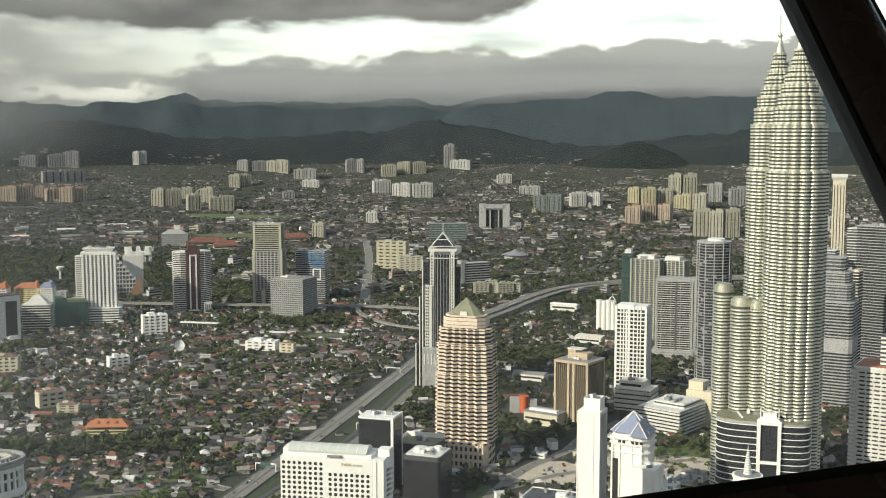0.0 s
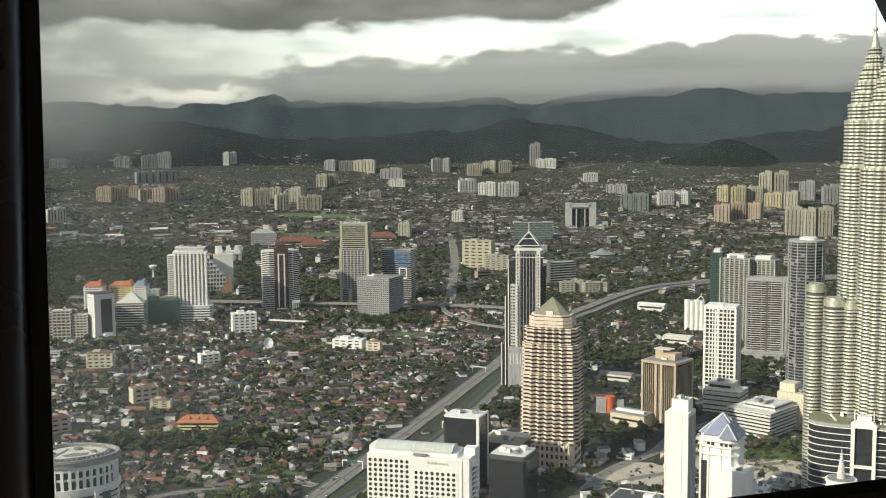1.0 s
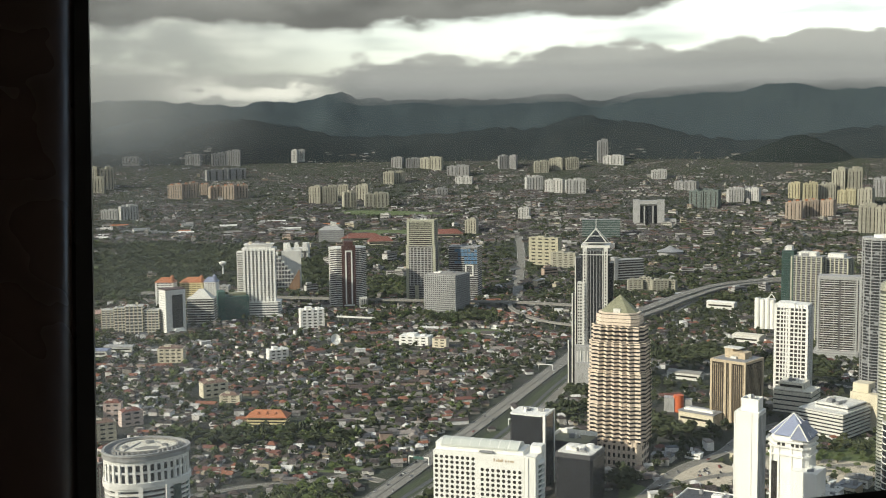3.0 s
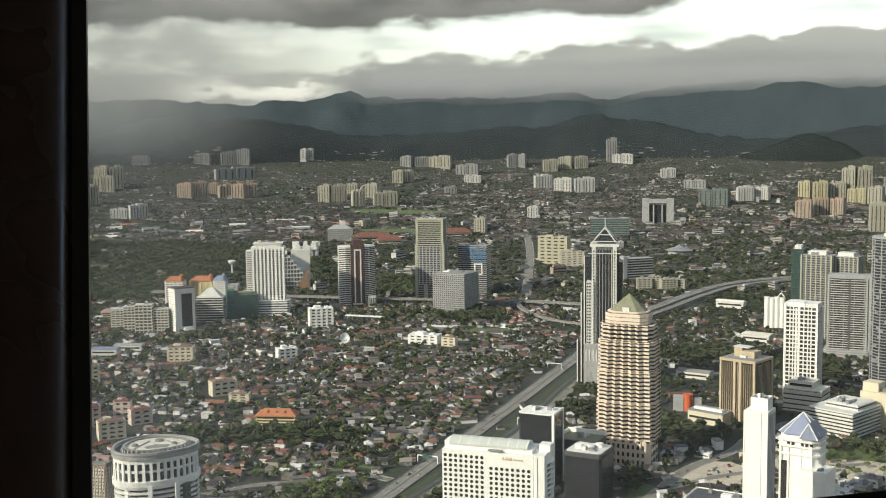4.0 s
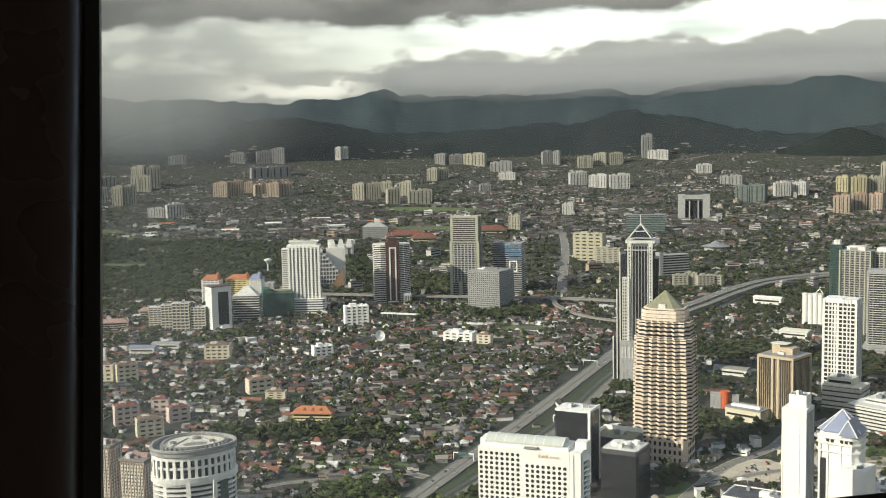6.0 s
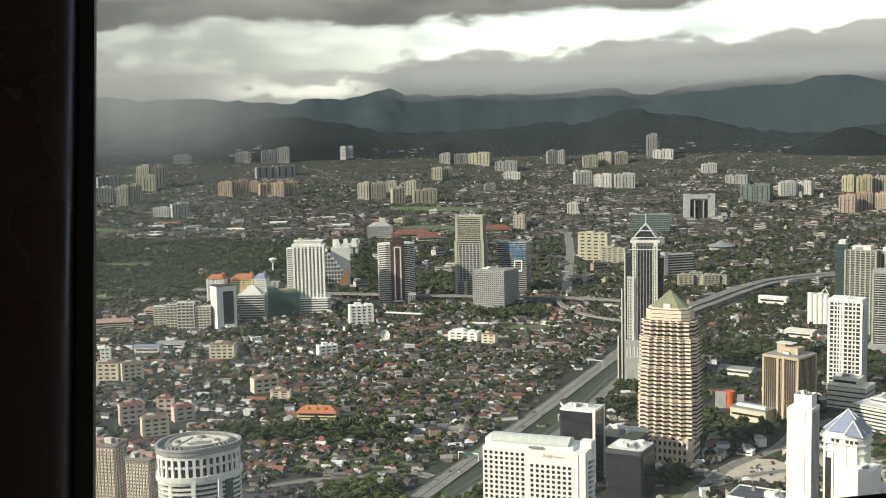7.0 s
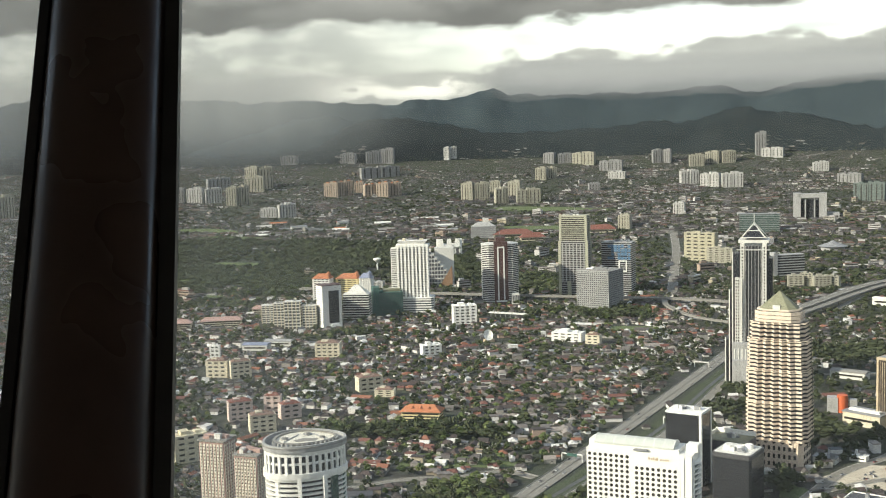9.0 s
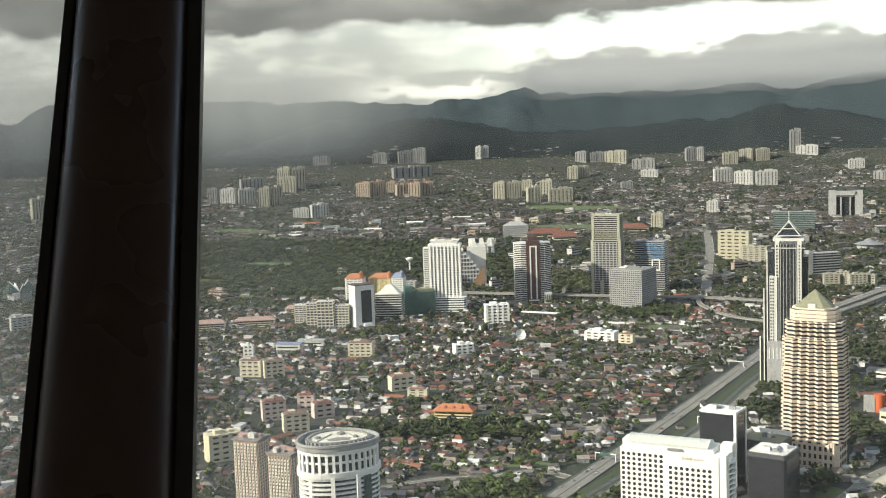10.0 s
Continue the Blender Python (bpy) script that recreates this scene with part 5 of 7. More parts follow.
    # hotels with orange roofs
    for x, y, w, d, h, mt, rf, lab in ((-822, 2118, 36, 24, 44, white, terracotta, "white hotel block with small orange roofs"), (-775, 2140, 46, 30, 42, yellow, terracotta, "yellow hotel block with orange hipped roof"), (-732, 2120, 24, 20, 46, white, slate, "white block with blue-grey hipped roof")):
        t = thing("resort_hotel_block", x, y, facing(x, y) - 0.3, lab, "hotel", "orange-roofed hotels")
        part("body", Mesh().box(0, 0, -4, w, d, h + 4), mt, t)
        for i in range(int(h / 4)):
            part("window_row", Mesh().box(0, -d / 2 - 0.05, 2 + i * 4, w * 0.8, 0.5, 1.3), window_dark, t)
        for i in range(5):
            part("pier", Mesh().box(-w / 2 + 2 + i * (w - 4) / 4, -d / 2 - 0.3, -4, 1.8, 0.8, h + 4), mt, t)
        part("roof", Mesh().prism(rect(w + 3, d + 3), h, h + 9, top=rect(w * 0.5, 1.5)), rf, t)
        part("corner_turret", Mesh().prism(shift(ring(4, n=12), w / 2 - 3, -d / 2 + 2), h, h + 11).cone(shift(ring(4.6, n=12), w / 2 - 3, -d / 2 + 2), h + 11, h + 15), rf, t)
    t = thing("terraced_grey_hotel", -690, 1945, facing(-690, 1945) - 0.2, "grey banded block with stepped sloping roof", "office block")
    storeys(t, rect(46, 30), -4, 44, 11, glass_dark, offwhite, 1.5, 0.7)
    part("roof", Mesh().prism(rect(40, 28), 45, 60, top=rect(10, 10)), offwhite, t)
    t = thing("yellow_side_block", -722, 1905, facing(-722, 1905) - 0.1, "pale yellow banded side block", "office block")
    storeys(t, rect(22, 24), -4, 44, 10, glass_grey, cream, 2.0, 0.5)
    t = thing("green_netted_building", -648, 1990, facing(-648, 1990) + 0.1, "building site block wrapped in dark green netting", "building site")
    part("body", Mesh().box(0, 0, -4, 54, 34, 46), netting, t)
    for i in range(10):
        part("floor_edge", Mesh().box(4, 0, 2 + i * 4.2, 46, 35, 0.9), darkgrey, t)
    part("corner_tower", Mesh().box(-22, -6, -4, 12, 26, 56), netting, t)
    part("scaffold", Mesh().box(8, 2, 42, 30, 20, 4), greenroof, t)
    for x, y, w, h in ((-800, 1858, 26, 40), (-772, 1842, 28, 46), (-744, 1850, 24, 38), (-830, 1880, 30, 32)):
        t = thing("balconied_low_block", x, y, facing(x, y) - 0.2, "off-white low apartment block with arched balconies", "apartment block", "balconied low blocks")
        storeys(t, rect(w, 20), -3, h, 9, glass_grey, offwhite, 1.8, 0.6)
        for i in range(5):
            part("pier", Mesh().box(-w / 2 + i * w / 4, -10.3, -3, 1.5, 1.4, h + 4), cream, t)
        roof_clutter(t, w, 18, h + 1, int(-x), cream, 3)
    for x, y, w, d in ((-905, 1835, 70, 18), (-990, 1790, 90, 20), (-870, 1960, 60, 18)):
        t = thing("long_red_roofed_block", x, y, facing(x, y) - 0.1, "long low block with dull red hipped roof", "apartment block", "red-roofed long blocks")
        part("body", Mesh().box(0, 0, -3, w, d, 15), cream, t)
        for i in range(3):
            part("window_row", Mesh().box(0, -d / 2 - 0.1, 2 + i * 3.6, w * 0.94, 0.5, 1.6), window_dark, t)
        part("roof", Mesh().prism(rect(w + 3, d + 4), 12, 18, top=rect(w - 14, 1.5)), brick, t)
    # school-like block with bright orange roof
    t = thing("orange_roofed_block", -376, 1272, facing(-376, 1272) - 0.25, "yellow block with large bright orange hipped roof", "apartment block")
    t.scale = (1, 1, 0.85)
    part("body", Mesh().box(0, 0, -3, 46, 20, 16), yellow, t)
    for i in range(3):
        part("window_row", Mesh().box(0, -10.1, 1.5 + i * 4, 43, 0.5, 1.6).box(23.1, 0, 1.5 + i * 4, 0.5, 17, 1.6), window_dark, t)
    part("roof", Mesh().prism(rect(50, 25), 13, 21, top=rect(30, 1.5)), terracotta, t, "bright orange tiled hipped roof")
    for x in (-10, 0, 10):
        part("dormer", Mesh().prism(shift(rect(4, 6), x, -5), 16, 19.5, top=shift(rect(0.4, 6), x, -5)), terracotta, t)
    # civic buildings farther off
    t = thing("ornate_white_building", -722, 2720, facing(-722, 2720), "ornate white building with gabled wings", "civic building")
    part("body", Mesh().box(0, 0, -4, 60, 24, 30), white, t)
    for x in (-20, 0, 20):
        part("gable", Mesh().prism(shift(rect(16, 8), x, -12), 20, 40, top=shift(rect(8, 6), x, -12)), white, t)
        part("arch_opening", Mesh().box(x, -16.2, 0, 7, 0.8, 18), darkgrey, t)
    for x in (-27, 27):
        part("side_tower", Mesh().box(x, 0, -4, 9, 18, 42), white, t)
    t = thing("portal_building", 148, 3320, facing(148, 3320), "pale portal building with dark recessed centre", "office block")
    for x in (-34, 34):
        part("leg", Mesh().box(x, 0, -8, 20, 34, 78), grey, t)
    part("lintel", Mesh().box(0, 0, 58, 60, 34, 10), grey, t)
    part("centre", Mesh().box(0, 6, -8, 50, 22, 60), glass_dark, t)
    for x in (-12, 12):
        part("column", Mesh().box(x, -10, -8, 4, 4, 60), grey, t)
    part("annexe", Mesh().box(60, 10, -8, 34, 26, 24), grey, t)
    t = thing("grey_hall_block", -700, 3000, facing(-700, 3000), "grey block with ribbed pyramid-like roof", "office block")
    part("body", Mesh().box(0, 0, -8, 66, 36, 38), midgrey, t)
    for i in range(6):
        part("floor_edge", Mesh().box(0, 0, i * 5, 67.5, 37.5, 1.4), grey, t)
    part("roof", Mesh().prism(rect(62, 32), 30, 40, top=rect(30, 10)), grey, t)
    part("roof_house", Mesh().box(6, 0, 40, 16, 10, 10), offwhite, t)
    t = thing("folded_roof_hall", -1530, 2020, facing(-1530, 2020), "hall with folded white-edged teal roof plates", "hall")
    f = Mesh()
    for i in range(4):
        a = i * math.pi / 2
        f.cone([(0, 0), (34 * math.cos(a), 34 * math.sin(a)), (30 * math.cos(a + 0.8), 30 * math.sin(a + 0.8))], 16, 40 - 6 * (i % 2), tip=(20 * math.cos(a + 0.4), 20 * math.sin(a + 0.4)))
    part("roof_plates", f, glass_green, t)
    part("body", Mesh().prism(ring(24, n=12), -4, 17), grey, t)
    b = Mesh()
    for i in range(4):
        a = i * math.pi / 2
        b.bar((0, 0, 17), (20 * math.cos(a + 0.4), 20 * math.sin(a + 0.4), 40 - 6 * (i % 2)), 2.0)
    part("roof_rib", b, white, t)
    # depot and small orange silo beside the bronze tower
    t = thing("flat_depot", 120, 1322, facing(120, 1322) - 0.5, "cream two-storey depot with long white roof light", "depot")
    part("body", Mesh().box(0, 0, -3, 44, 26, 17), cream, t)
    part("roof", Mesh().box(0, 0, 14, 46, 28, 1), midgrey, t)
    part("roof_light", Mesh().box(0, -4, 15, 36, 6, 2.4), white, t)
    part("window_row", Mesh().box(0, -13.1, 6, 40, 0.5, 2.4), window_dark, t)
    t = thing("orange_silo", 98, 1375, facing(98, 1375), "orange-red tank building with grey frame", "plant building")
    part("tank", Mesh().prism(ring(6, n=18), -3, 20), redpaint, t)
    part("frame", Mesh().box(-11, 2, -3, 12, 14, 20).box(12, 3, -3, 8, 10, 18), grey, t)
    # large white dish on the old quarter's edge
    t = thing("satellite_dish", -406, 1752, 0.55, "large white satellite dish on a steel mount", "satellite dish")
    d = Mesh()
    n = 28
    for k in range(7):
        q = 8.0 * k / 6
        d.v += [(q * math.cos(2 * math.pi * i / n), 0.05 * q * q - 3.0, 12 + q * math.sin(2 * math.pi * i / n)) for i in range(n)]
    d.v = [(x, y * 0.8 * -1 + 0.45 * (z - 12) - 2, z) for x, y, z in d.v]
    d.f = [(k * n + i, k * n + (i + 1) % n, (k + 1) * n + (i + 1) % n, (k + 1) * n + i) for k in range(6) for i in range(n)]
    part("reflector", d, white, t, "white bowl reflector", smooth=True)
    part("mount", Mesh().prism(ring(2.2, n=12), -1, 7, top=ring(1.2, n=12)).bar((0, 0, 6), (0, 2.5, 12), 1.4), grey, t)
    part("feed_arm", Mesh().bar((-4, -1, 9), (0, -7, 9), 0.35).bar((4, -1, 9), (0, -7, 9), 0.35), grey, t)
    part("base", Mesh().box(3, 4, -1, 16, 10, 5), tan, t)
    # mushroom-shaped water tower among the woods
    t = thing("water_tower", -823, 2463, 0, "white mushroom-shaped water tower above dark woods", "water tower")
    part("stem", Mesh().prism(ring(1.8, n=14), -4, 22), white, t)
    part("bowl", Mesh().prism(ring(1.8, n=20), 21, 28, top=ring(8.5, n=20)).prism(ring(8.5, n=20), 28, 31).cone(ring(8.5, n=20), 31, 33), white, t)
    # red-roofed halls beyond the office towers
    for x, y, w, d in ((-620, 3013, 110, 34), (-400, 3100, 80, 26), (-560, 2960, 64, 24)):
        t = thing("red_roofed_hall", x, y, facing(x, y) + 0.1, "long hall with dull red hipped roof", "hall", "red-roofed halls")
        part("walls", Mesh().box(0, 0, -4, w, d, 12), cream, t)
        part("roof", Mesh().prism(rect(w + 5, d + 5), 8, 20, top=rect(w * 0.6, 2)), brick_red, t)
        part("window_row", Mesh().box(0, -d / 2 - 0.1, 2, w * 0.9, 0.5, 3), window_dark, t)
    # long pale station canopy
    t = thing("station_canopy", -421, 1977, facing(-421, 1977) - 0.42, "long pale curved canopy roof on posts", "canopy")
    part("roof", Mesh().prism(rect(74, 11, 3), 7, 7.8).prism(rect(72, 5, 2), 7.8, 8.8), offwhite, t)
    for i in range(8):
        part("post", Mesh().box(-33 + i * 9.4, 0, -1, 0.7, 0.7, 8), grey, t)
    # hall under a wide shallow cone, and flat roofs among the eastern trees
    t = thing("dome_hall", 177, 2818, 0, "round hall under a wide shallow grey roof", "hall")
    part("walls", Mesh().prism(ring(27, n=28), -4, 9), grey, t)
    part("roof", Mesh().prism(ring(33, n=28), 9, 14, top=ring(18, n=28)).prism(ring(15, n=28), 14, 22, top=ring(2, n=28)), midgrey, t)
    for x, y, w, d, h, mt, lab in ((239, 1842, 44, 30, 10, flats_pale, "low block with large pale flat roof"), (229, 2147, 52, 16, 12, white, "low white block with pitched sheet roof"), (205, 1640, 40, 26, 8, concrete, "low concrete block among dark trees"), (120, 1560, 46, 18, 9, concrete, "long low concrete roofed block"), (170, 1505, 34, 20, 7, grey, "grey flat roof among trees"), (-757, 1653, 40, 22, 9, slate, "long blue-grey sheet roofed yard building"), (-735, 1690, 44, 16, 8, grey, "long grey sheet roofed yard building")):
        t = thing("flat_roofed_block", x, y, facing(x, y) - 0.35, lab, "low building", "flat-roofed blocks")
        part("walls", Mesh().box(0, 0, -3, w, d, h + 3), offwhite, t)
        part("roof", Mesh().prism(rect(w + 2, d + 2), h, h + 1.8, top=rect(w + 1, d * 0.5)), mt, t)
        part("window_row", Mesh().box(0, -d / 2 - 0.1, h * 0.4, w * 0.85, 0.5, h * 0.25), window_dark, t)
    t = thing("grey_slab_office", 64, 2468, facing(64, 2468) + 0.5, "long grey slab office with window bands", "office block")
    storeys(t, rect(70, 22), -4, 44, 9, glass_dark, grey, 2.4, 0.4)
    part("stair_tower", Mesh().box(-30, 0, -4, 9, 24, 54), grey, t)
    t = thing("green_glass_block", 13, 3089, facing(13, 3089), "wide dull green glass block behind the pointed tower", "office block")
    storeys(t, rect(100, 26), -4, 48, 11, glass_green, midgrey, 1.3, 0.4)
    t = thing("flat_roof_hall", 96, 962, facing(96, 962) - 0.3, "low hall with dark flat roof and white parapet", "hall")
    part("body", Mesh().box(0, 0, -3, 52, 34, 31), white, t)
    part("roof", Mesh().box(0, 1, 28, 49, 31, 0.4), darkgrey, t)
    part("parapet", Mesh().box(0, -16.6, 28, 52, 0.8, 1.2).box(-25.6, 0, 28, 0.8, 34, 1.2).box(0, 16.6, 28, 52, 0.8, 1.2).box(8, 0, 28, 0.8, 33, 1.6), white, t)
    roof_clutter(t, 44, 26, 28.4, 91, white, 8)


middle_group()


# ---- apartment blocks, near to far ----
# far blocks: cloud shade over the distance is put into these darker renders
FAR_SHADED = {"grey": paint("flats_grey_shaded", (0.25, 0.25, 0.245), 0.8, 0.3), "white": paint("flats_white_shaded", (0.44, 0.435, 0.41), 0.8, 0.25), "pink": paint("pink_render_shaded", (0.34, 0.275, 0.215), 0.8, 0.3), "cream": paint("flats_cream_shaded", (0.33, 0.315, 0.25), 0.8, 0.3), "teal": paint("teal_grey_render", (0.10, 0.125, 0.115), 0.7, 0.3), "yellow": paint("flats_yellow_shaded", (0.38, 0.345, 0.22), 0.8, 0.3), "pale": paint("pale_yellow_render", (0.42, 0.39, 0.28), 0.8, 0.25)}


# brighter, sunlit versions of the renders for blocks within 2000 m
NEAR_LIT = {"pink": paint("near_pink_render", (0.62, 0.50, 0.44), 0.8, 0.25), "cream": paint("near_cream_render", (0.64, 0.58, 0.44), 0.8, 0.25), "white": white, "yellow": paint("near_yellow_render", (0.62, 0.56, 0.40), 0.8, 0.25)}
roof_brown = paint("dull_brown_tiles", (0.20, 0.13, 0.10), 0.85, 0.35)


def flats(colour, rows):
    """Apartment blocks: piers and window rows on a rendered body, with a roof house."""
    for i, (x, y, w, h) in enumerate(rows):
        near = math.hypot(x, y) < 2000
        mat = NEAR_LIT.get(colour, FAR_SHADED[colour]) if near else FAR_SHADED[colour]
        d = max(8, min(w * 0.6, 24))
        s = max(0.45, min(1.0, 2600 / math.hypot(x, y) * 0.75))
        t = thing("apartment_block", x, y + d / 2, facing(x, y) + (-0.35, 0.15, -0.2, 0.3)[i % 4], colour + " rendered apartment block with flat roof and window rows", "apartment block", "apartment blocks")
        if math.hypot(x, y) > 3000:
            # distant towers of flats: stepped wings with upright window strips and stair heads
            part("body", Mesh().box(-w * 0.26, 1.5, -8, w * 0.48, d, h * 0.93 + 8).box(w * 0.26, -1.5, -8, w * 0.48, d, h + 8).box(0, 2.5, -8, w * 0.12, d * 0.7, h + 11), mat, t)
            k = 6 if w > 45 else 4
            strip = Mesh().box(0, 0, 0, w / k * 0.24, d + 0.5, h * 0.86).data("window_strip", window_dark)
            for j in range(k):
                u = -w / 2 + w * (j + 0.5) / k
                part("window_strip", strip, None, t, at=(u, -1.5 if u > 0 else 1.5, 1 if u > 0 else 0))
            ledge = Mesh().box(0, 0, 0, w * 0.484, d + 1.0, 1.6).data("floor_ledge", mat)
            for j in range(4):
                for sg in (-1, 1):
                    part("floor_ledge", ledge, None, t, at=(sg * w * 0.26, -1.5 * sg, h * (j + 0.5) / 4.6))
            part("roof_house", Mesh().box(-w * 0.28, 1, h * 0.93, w * 0.14, d * 0.5, 3.5).box(w * 0.22, -1, h, w * 0.16, d * 0.5, 3.0), terracotta if colour == "pink" else mat, t)
            continue
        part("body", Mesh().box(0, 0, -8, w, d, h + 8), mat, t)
        n = max(3, min(8, int(h / (5.0 * s))))
        row = Mesh().box(0, 0, 0, w - 1.2 * s, d + 0.5, h / n * 0.36).data("window_row", window_dark)
        for j in range(n):
            part("window_row", row, None, t, at=(0, 0, h * (j + 0.4) / n))
        k = max(2, min(4, int(w / (8 * s))))
        pier = Mesh().box(0, 0, -8, w / k * 0.42, d + 0.9, h + 8 + 0.6).data("pier", mat)
        for j in range(k + 1):
            part("pier", pier, None, t, at=(-w / 2 + w * j / k, 0, 0))
        part("roof_house", Mesh().box(-w * 0.15, 0, h, w * 0.3, d * 0.6, 4 * s).box(w * 0.28, 0, h, w * 0.16, d * 0.4, 2.6 * s), terracotta if colour == "pink" and not near else mat, t)
        if near and colour in ("pink", "cream"):
            part("hipped_roof", Mesh().prism(rect(w + 1.6, d + 1.6), h + 0.6, h + 4.2, top=rect(w * 0.5, 0.8)), brick_red if colour == "pink" else roof_brown, t, "hipped tiled roof")


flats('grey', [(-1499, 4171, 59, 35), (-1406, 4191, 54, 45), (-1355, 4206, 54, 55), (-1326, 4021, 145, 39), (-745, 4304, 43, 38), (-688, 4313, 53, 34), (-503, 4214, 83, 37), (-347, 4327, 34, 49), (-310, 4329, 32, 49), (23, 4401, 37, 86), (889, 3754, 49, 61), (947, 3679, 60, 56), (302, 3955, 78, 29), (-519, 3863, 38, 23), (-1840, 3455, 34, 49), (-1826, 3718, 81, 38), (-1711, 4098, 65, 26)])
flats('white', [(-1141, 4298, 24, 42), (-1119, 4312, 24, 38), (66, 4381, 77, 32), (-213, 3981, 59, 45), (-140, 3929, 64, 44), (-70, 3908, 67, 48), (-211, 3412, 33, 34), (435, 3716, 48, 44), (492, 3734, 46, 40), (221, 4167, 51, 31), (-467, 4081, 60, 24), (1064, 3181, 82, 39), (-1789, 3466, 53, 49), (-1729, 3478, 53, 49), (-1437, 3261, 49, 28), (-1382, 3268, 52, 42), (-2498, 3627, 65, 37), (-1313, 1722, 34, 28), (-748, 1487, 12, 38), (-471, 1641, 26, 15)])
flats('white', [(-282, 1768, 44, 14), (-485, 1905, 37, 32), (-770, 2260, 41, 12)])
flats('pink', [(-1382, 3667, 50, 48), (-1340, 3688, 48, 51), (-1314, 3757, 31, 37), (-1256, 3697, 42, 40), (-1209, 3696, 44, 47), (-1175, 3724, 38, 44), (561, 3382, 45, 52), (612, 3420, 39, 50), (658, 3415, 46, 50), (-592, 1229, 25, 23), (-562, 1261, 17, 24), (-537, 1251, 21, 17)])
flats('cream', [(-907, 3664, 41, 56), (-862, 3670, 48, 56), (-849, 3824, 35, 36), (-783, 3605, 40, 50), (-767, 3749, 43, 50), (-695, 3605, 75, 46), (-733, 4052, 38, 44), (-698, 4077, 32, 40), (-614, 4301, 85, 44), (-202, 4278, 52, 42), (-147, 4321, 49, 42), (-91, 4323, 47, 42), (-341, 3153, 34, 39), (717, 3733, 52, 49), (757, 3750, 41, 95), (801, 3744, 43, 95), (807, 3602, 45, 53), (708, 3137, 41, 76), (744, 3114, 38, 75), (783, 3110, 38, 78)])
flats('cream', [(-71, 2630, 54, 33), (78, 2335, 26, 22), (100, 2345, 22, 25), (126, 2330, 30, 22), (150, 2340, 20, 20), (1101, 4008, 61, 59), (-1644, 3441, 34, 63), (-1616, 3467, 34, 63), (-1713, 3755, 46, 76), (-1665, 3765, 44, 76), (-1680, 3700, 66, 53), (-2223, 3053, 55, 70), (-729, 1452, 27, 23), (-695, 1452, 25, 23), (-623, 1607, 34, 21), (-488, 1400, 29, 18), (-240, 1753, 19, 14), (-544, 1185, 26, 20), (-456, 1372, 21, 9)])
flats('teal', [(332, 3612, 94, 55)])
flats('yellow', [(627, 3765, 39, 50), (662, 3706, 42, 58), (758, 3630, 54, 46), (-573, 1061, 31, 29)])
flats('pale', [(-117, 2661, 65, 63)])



# ---- roads ----
def smooth_line(pts, n=8):
    """A smooth run of points through the given ones."""
    p = [Vector(q) for q in pts]
    p = [p[0] * 2 - p[1]] + p + [p[-1] * 2 - p[-2]]
    out = []
    for i in range(1, len(p) - 2):
        for j in range(n):
            t = j / n
            out.append(0.5 * ((2 * p[i]) + (p[i + 1] - p[i - 1]) * t + (2 * p[i - 1] - 5 * p[i] + 4 * p[i + 1] - p[i + 2]) * t * t + (3 * p[i] - p[i - 1] - 3 * p[i + 1] + p[i + 2]) * t ** 3))
    return out + [p[-2]]


def ribbon(line, off, w, lift, thick=0.0, dz=None):
    """A strip along a line, `off` to its right; dz(i): added height."""
    m = Mesh()
    n = len(line)
    for i, p in enumerate(line):
        d = (line[min(i + 1, n - 1)] - line[max(i - 1, 0)])
        d = Vector((d.x, d.y)).normalized()
        s = Vector((d.y, -d.x))
        for k in (off - w / 2, off + w / 2):
            q = Vector((p.x, p.y)) + s * k
            z = land(q.x, q.y) + lift + (dz(i / (n - 1)) if dz else 0)
            m.v.append((q.x, q.y, z))
            if thick:
                m.v.append((q.x, q.y, z - thick))
    c = 4 if thick else 2
    for i in range(n - 1):
        a, b = i * c, (i + 1) * c
        if thick:
            m.f += [(a, a + 2, b + 2, b), (a + 1, b + 1, b + 3, a + 3), (a, b, b + 1, a + 1), (a + 2, a + 3, b + 3, b + 2)]
        else:
            m.f.append((a, a + 1, b + 1, b))
    return m


MAIN = smooth_line([(-215, 1010), (-202, 1062), (-182, 1142), (-146, 1283), (-97, 1490), (-39, 1742), (-16, 1860), (30, 1995), (90, 2116), (151, 2238), (228, 2356), (331, 2430), (407, 2456), (520, 2478), (700, 2500), (950, 2520)])
RISE = lambda f: 9 * min(1, max(0, (f - 0.33) / 0.12))
road_lines = [(MAIN, 10, 32)]


def road(name, line, off, w, label, lift=0.35, dz=None, marks=True, walls=True, thick=0.0):
    r = setting(name, ribbon(line, off, w, lift, thick, dz), roadmat, label, "road")
    if marks:
        for k in (-w / 2 + 1.0, w / 2 - 1.0):
            part("edge_line", ribbon(line, off + k, 0.18, lift + 0.03, 0, dz), white, r)
    if walls:
        for k in (-w / 2, w / 2):
            part("barrier", ribbon(line, off + k, 0.5, lift + 0.7, 0.9 + thick, dz), concrete, r, "pale concrete road barrier")
    return r


main_road = road("road_main", MAIN, 10, 20, "wide grey city motorway with pale concrete barriers", dz=RISE, thick=1.6)
part("median", ribbon(MAIN, 10, 0.8, 0.75, 0.6, RISE), concrete, main_road)
for k in (3.4, 6.8, 13.2, 16.6):
    part("lane_line", ribbon(MAIN, k, 0.15, 0.39, 0, RISE), white, main_road)
pier = Mesh().box(0, 0, 0, 2.4, 5, 1).data("pier", concrete)
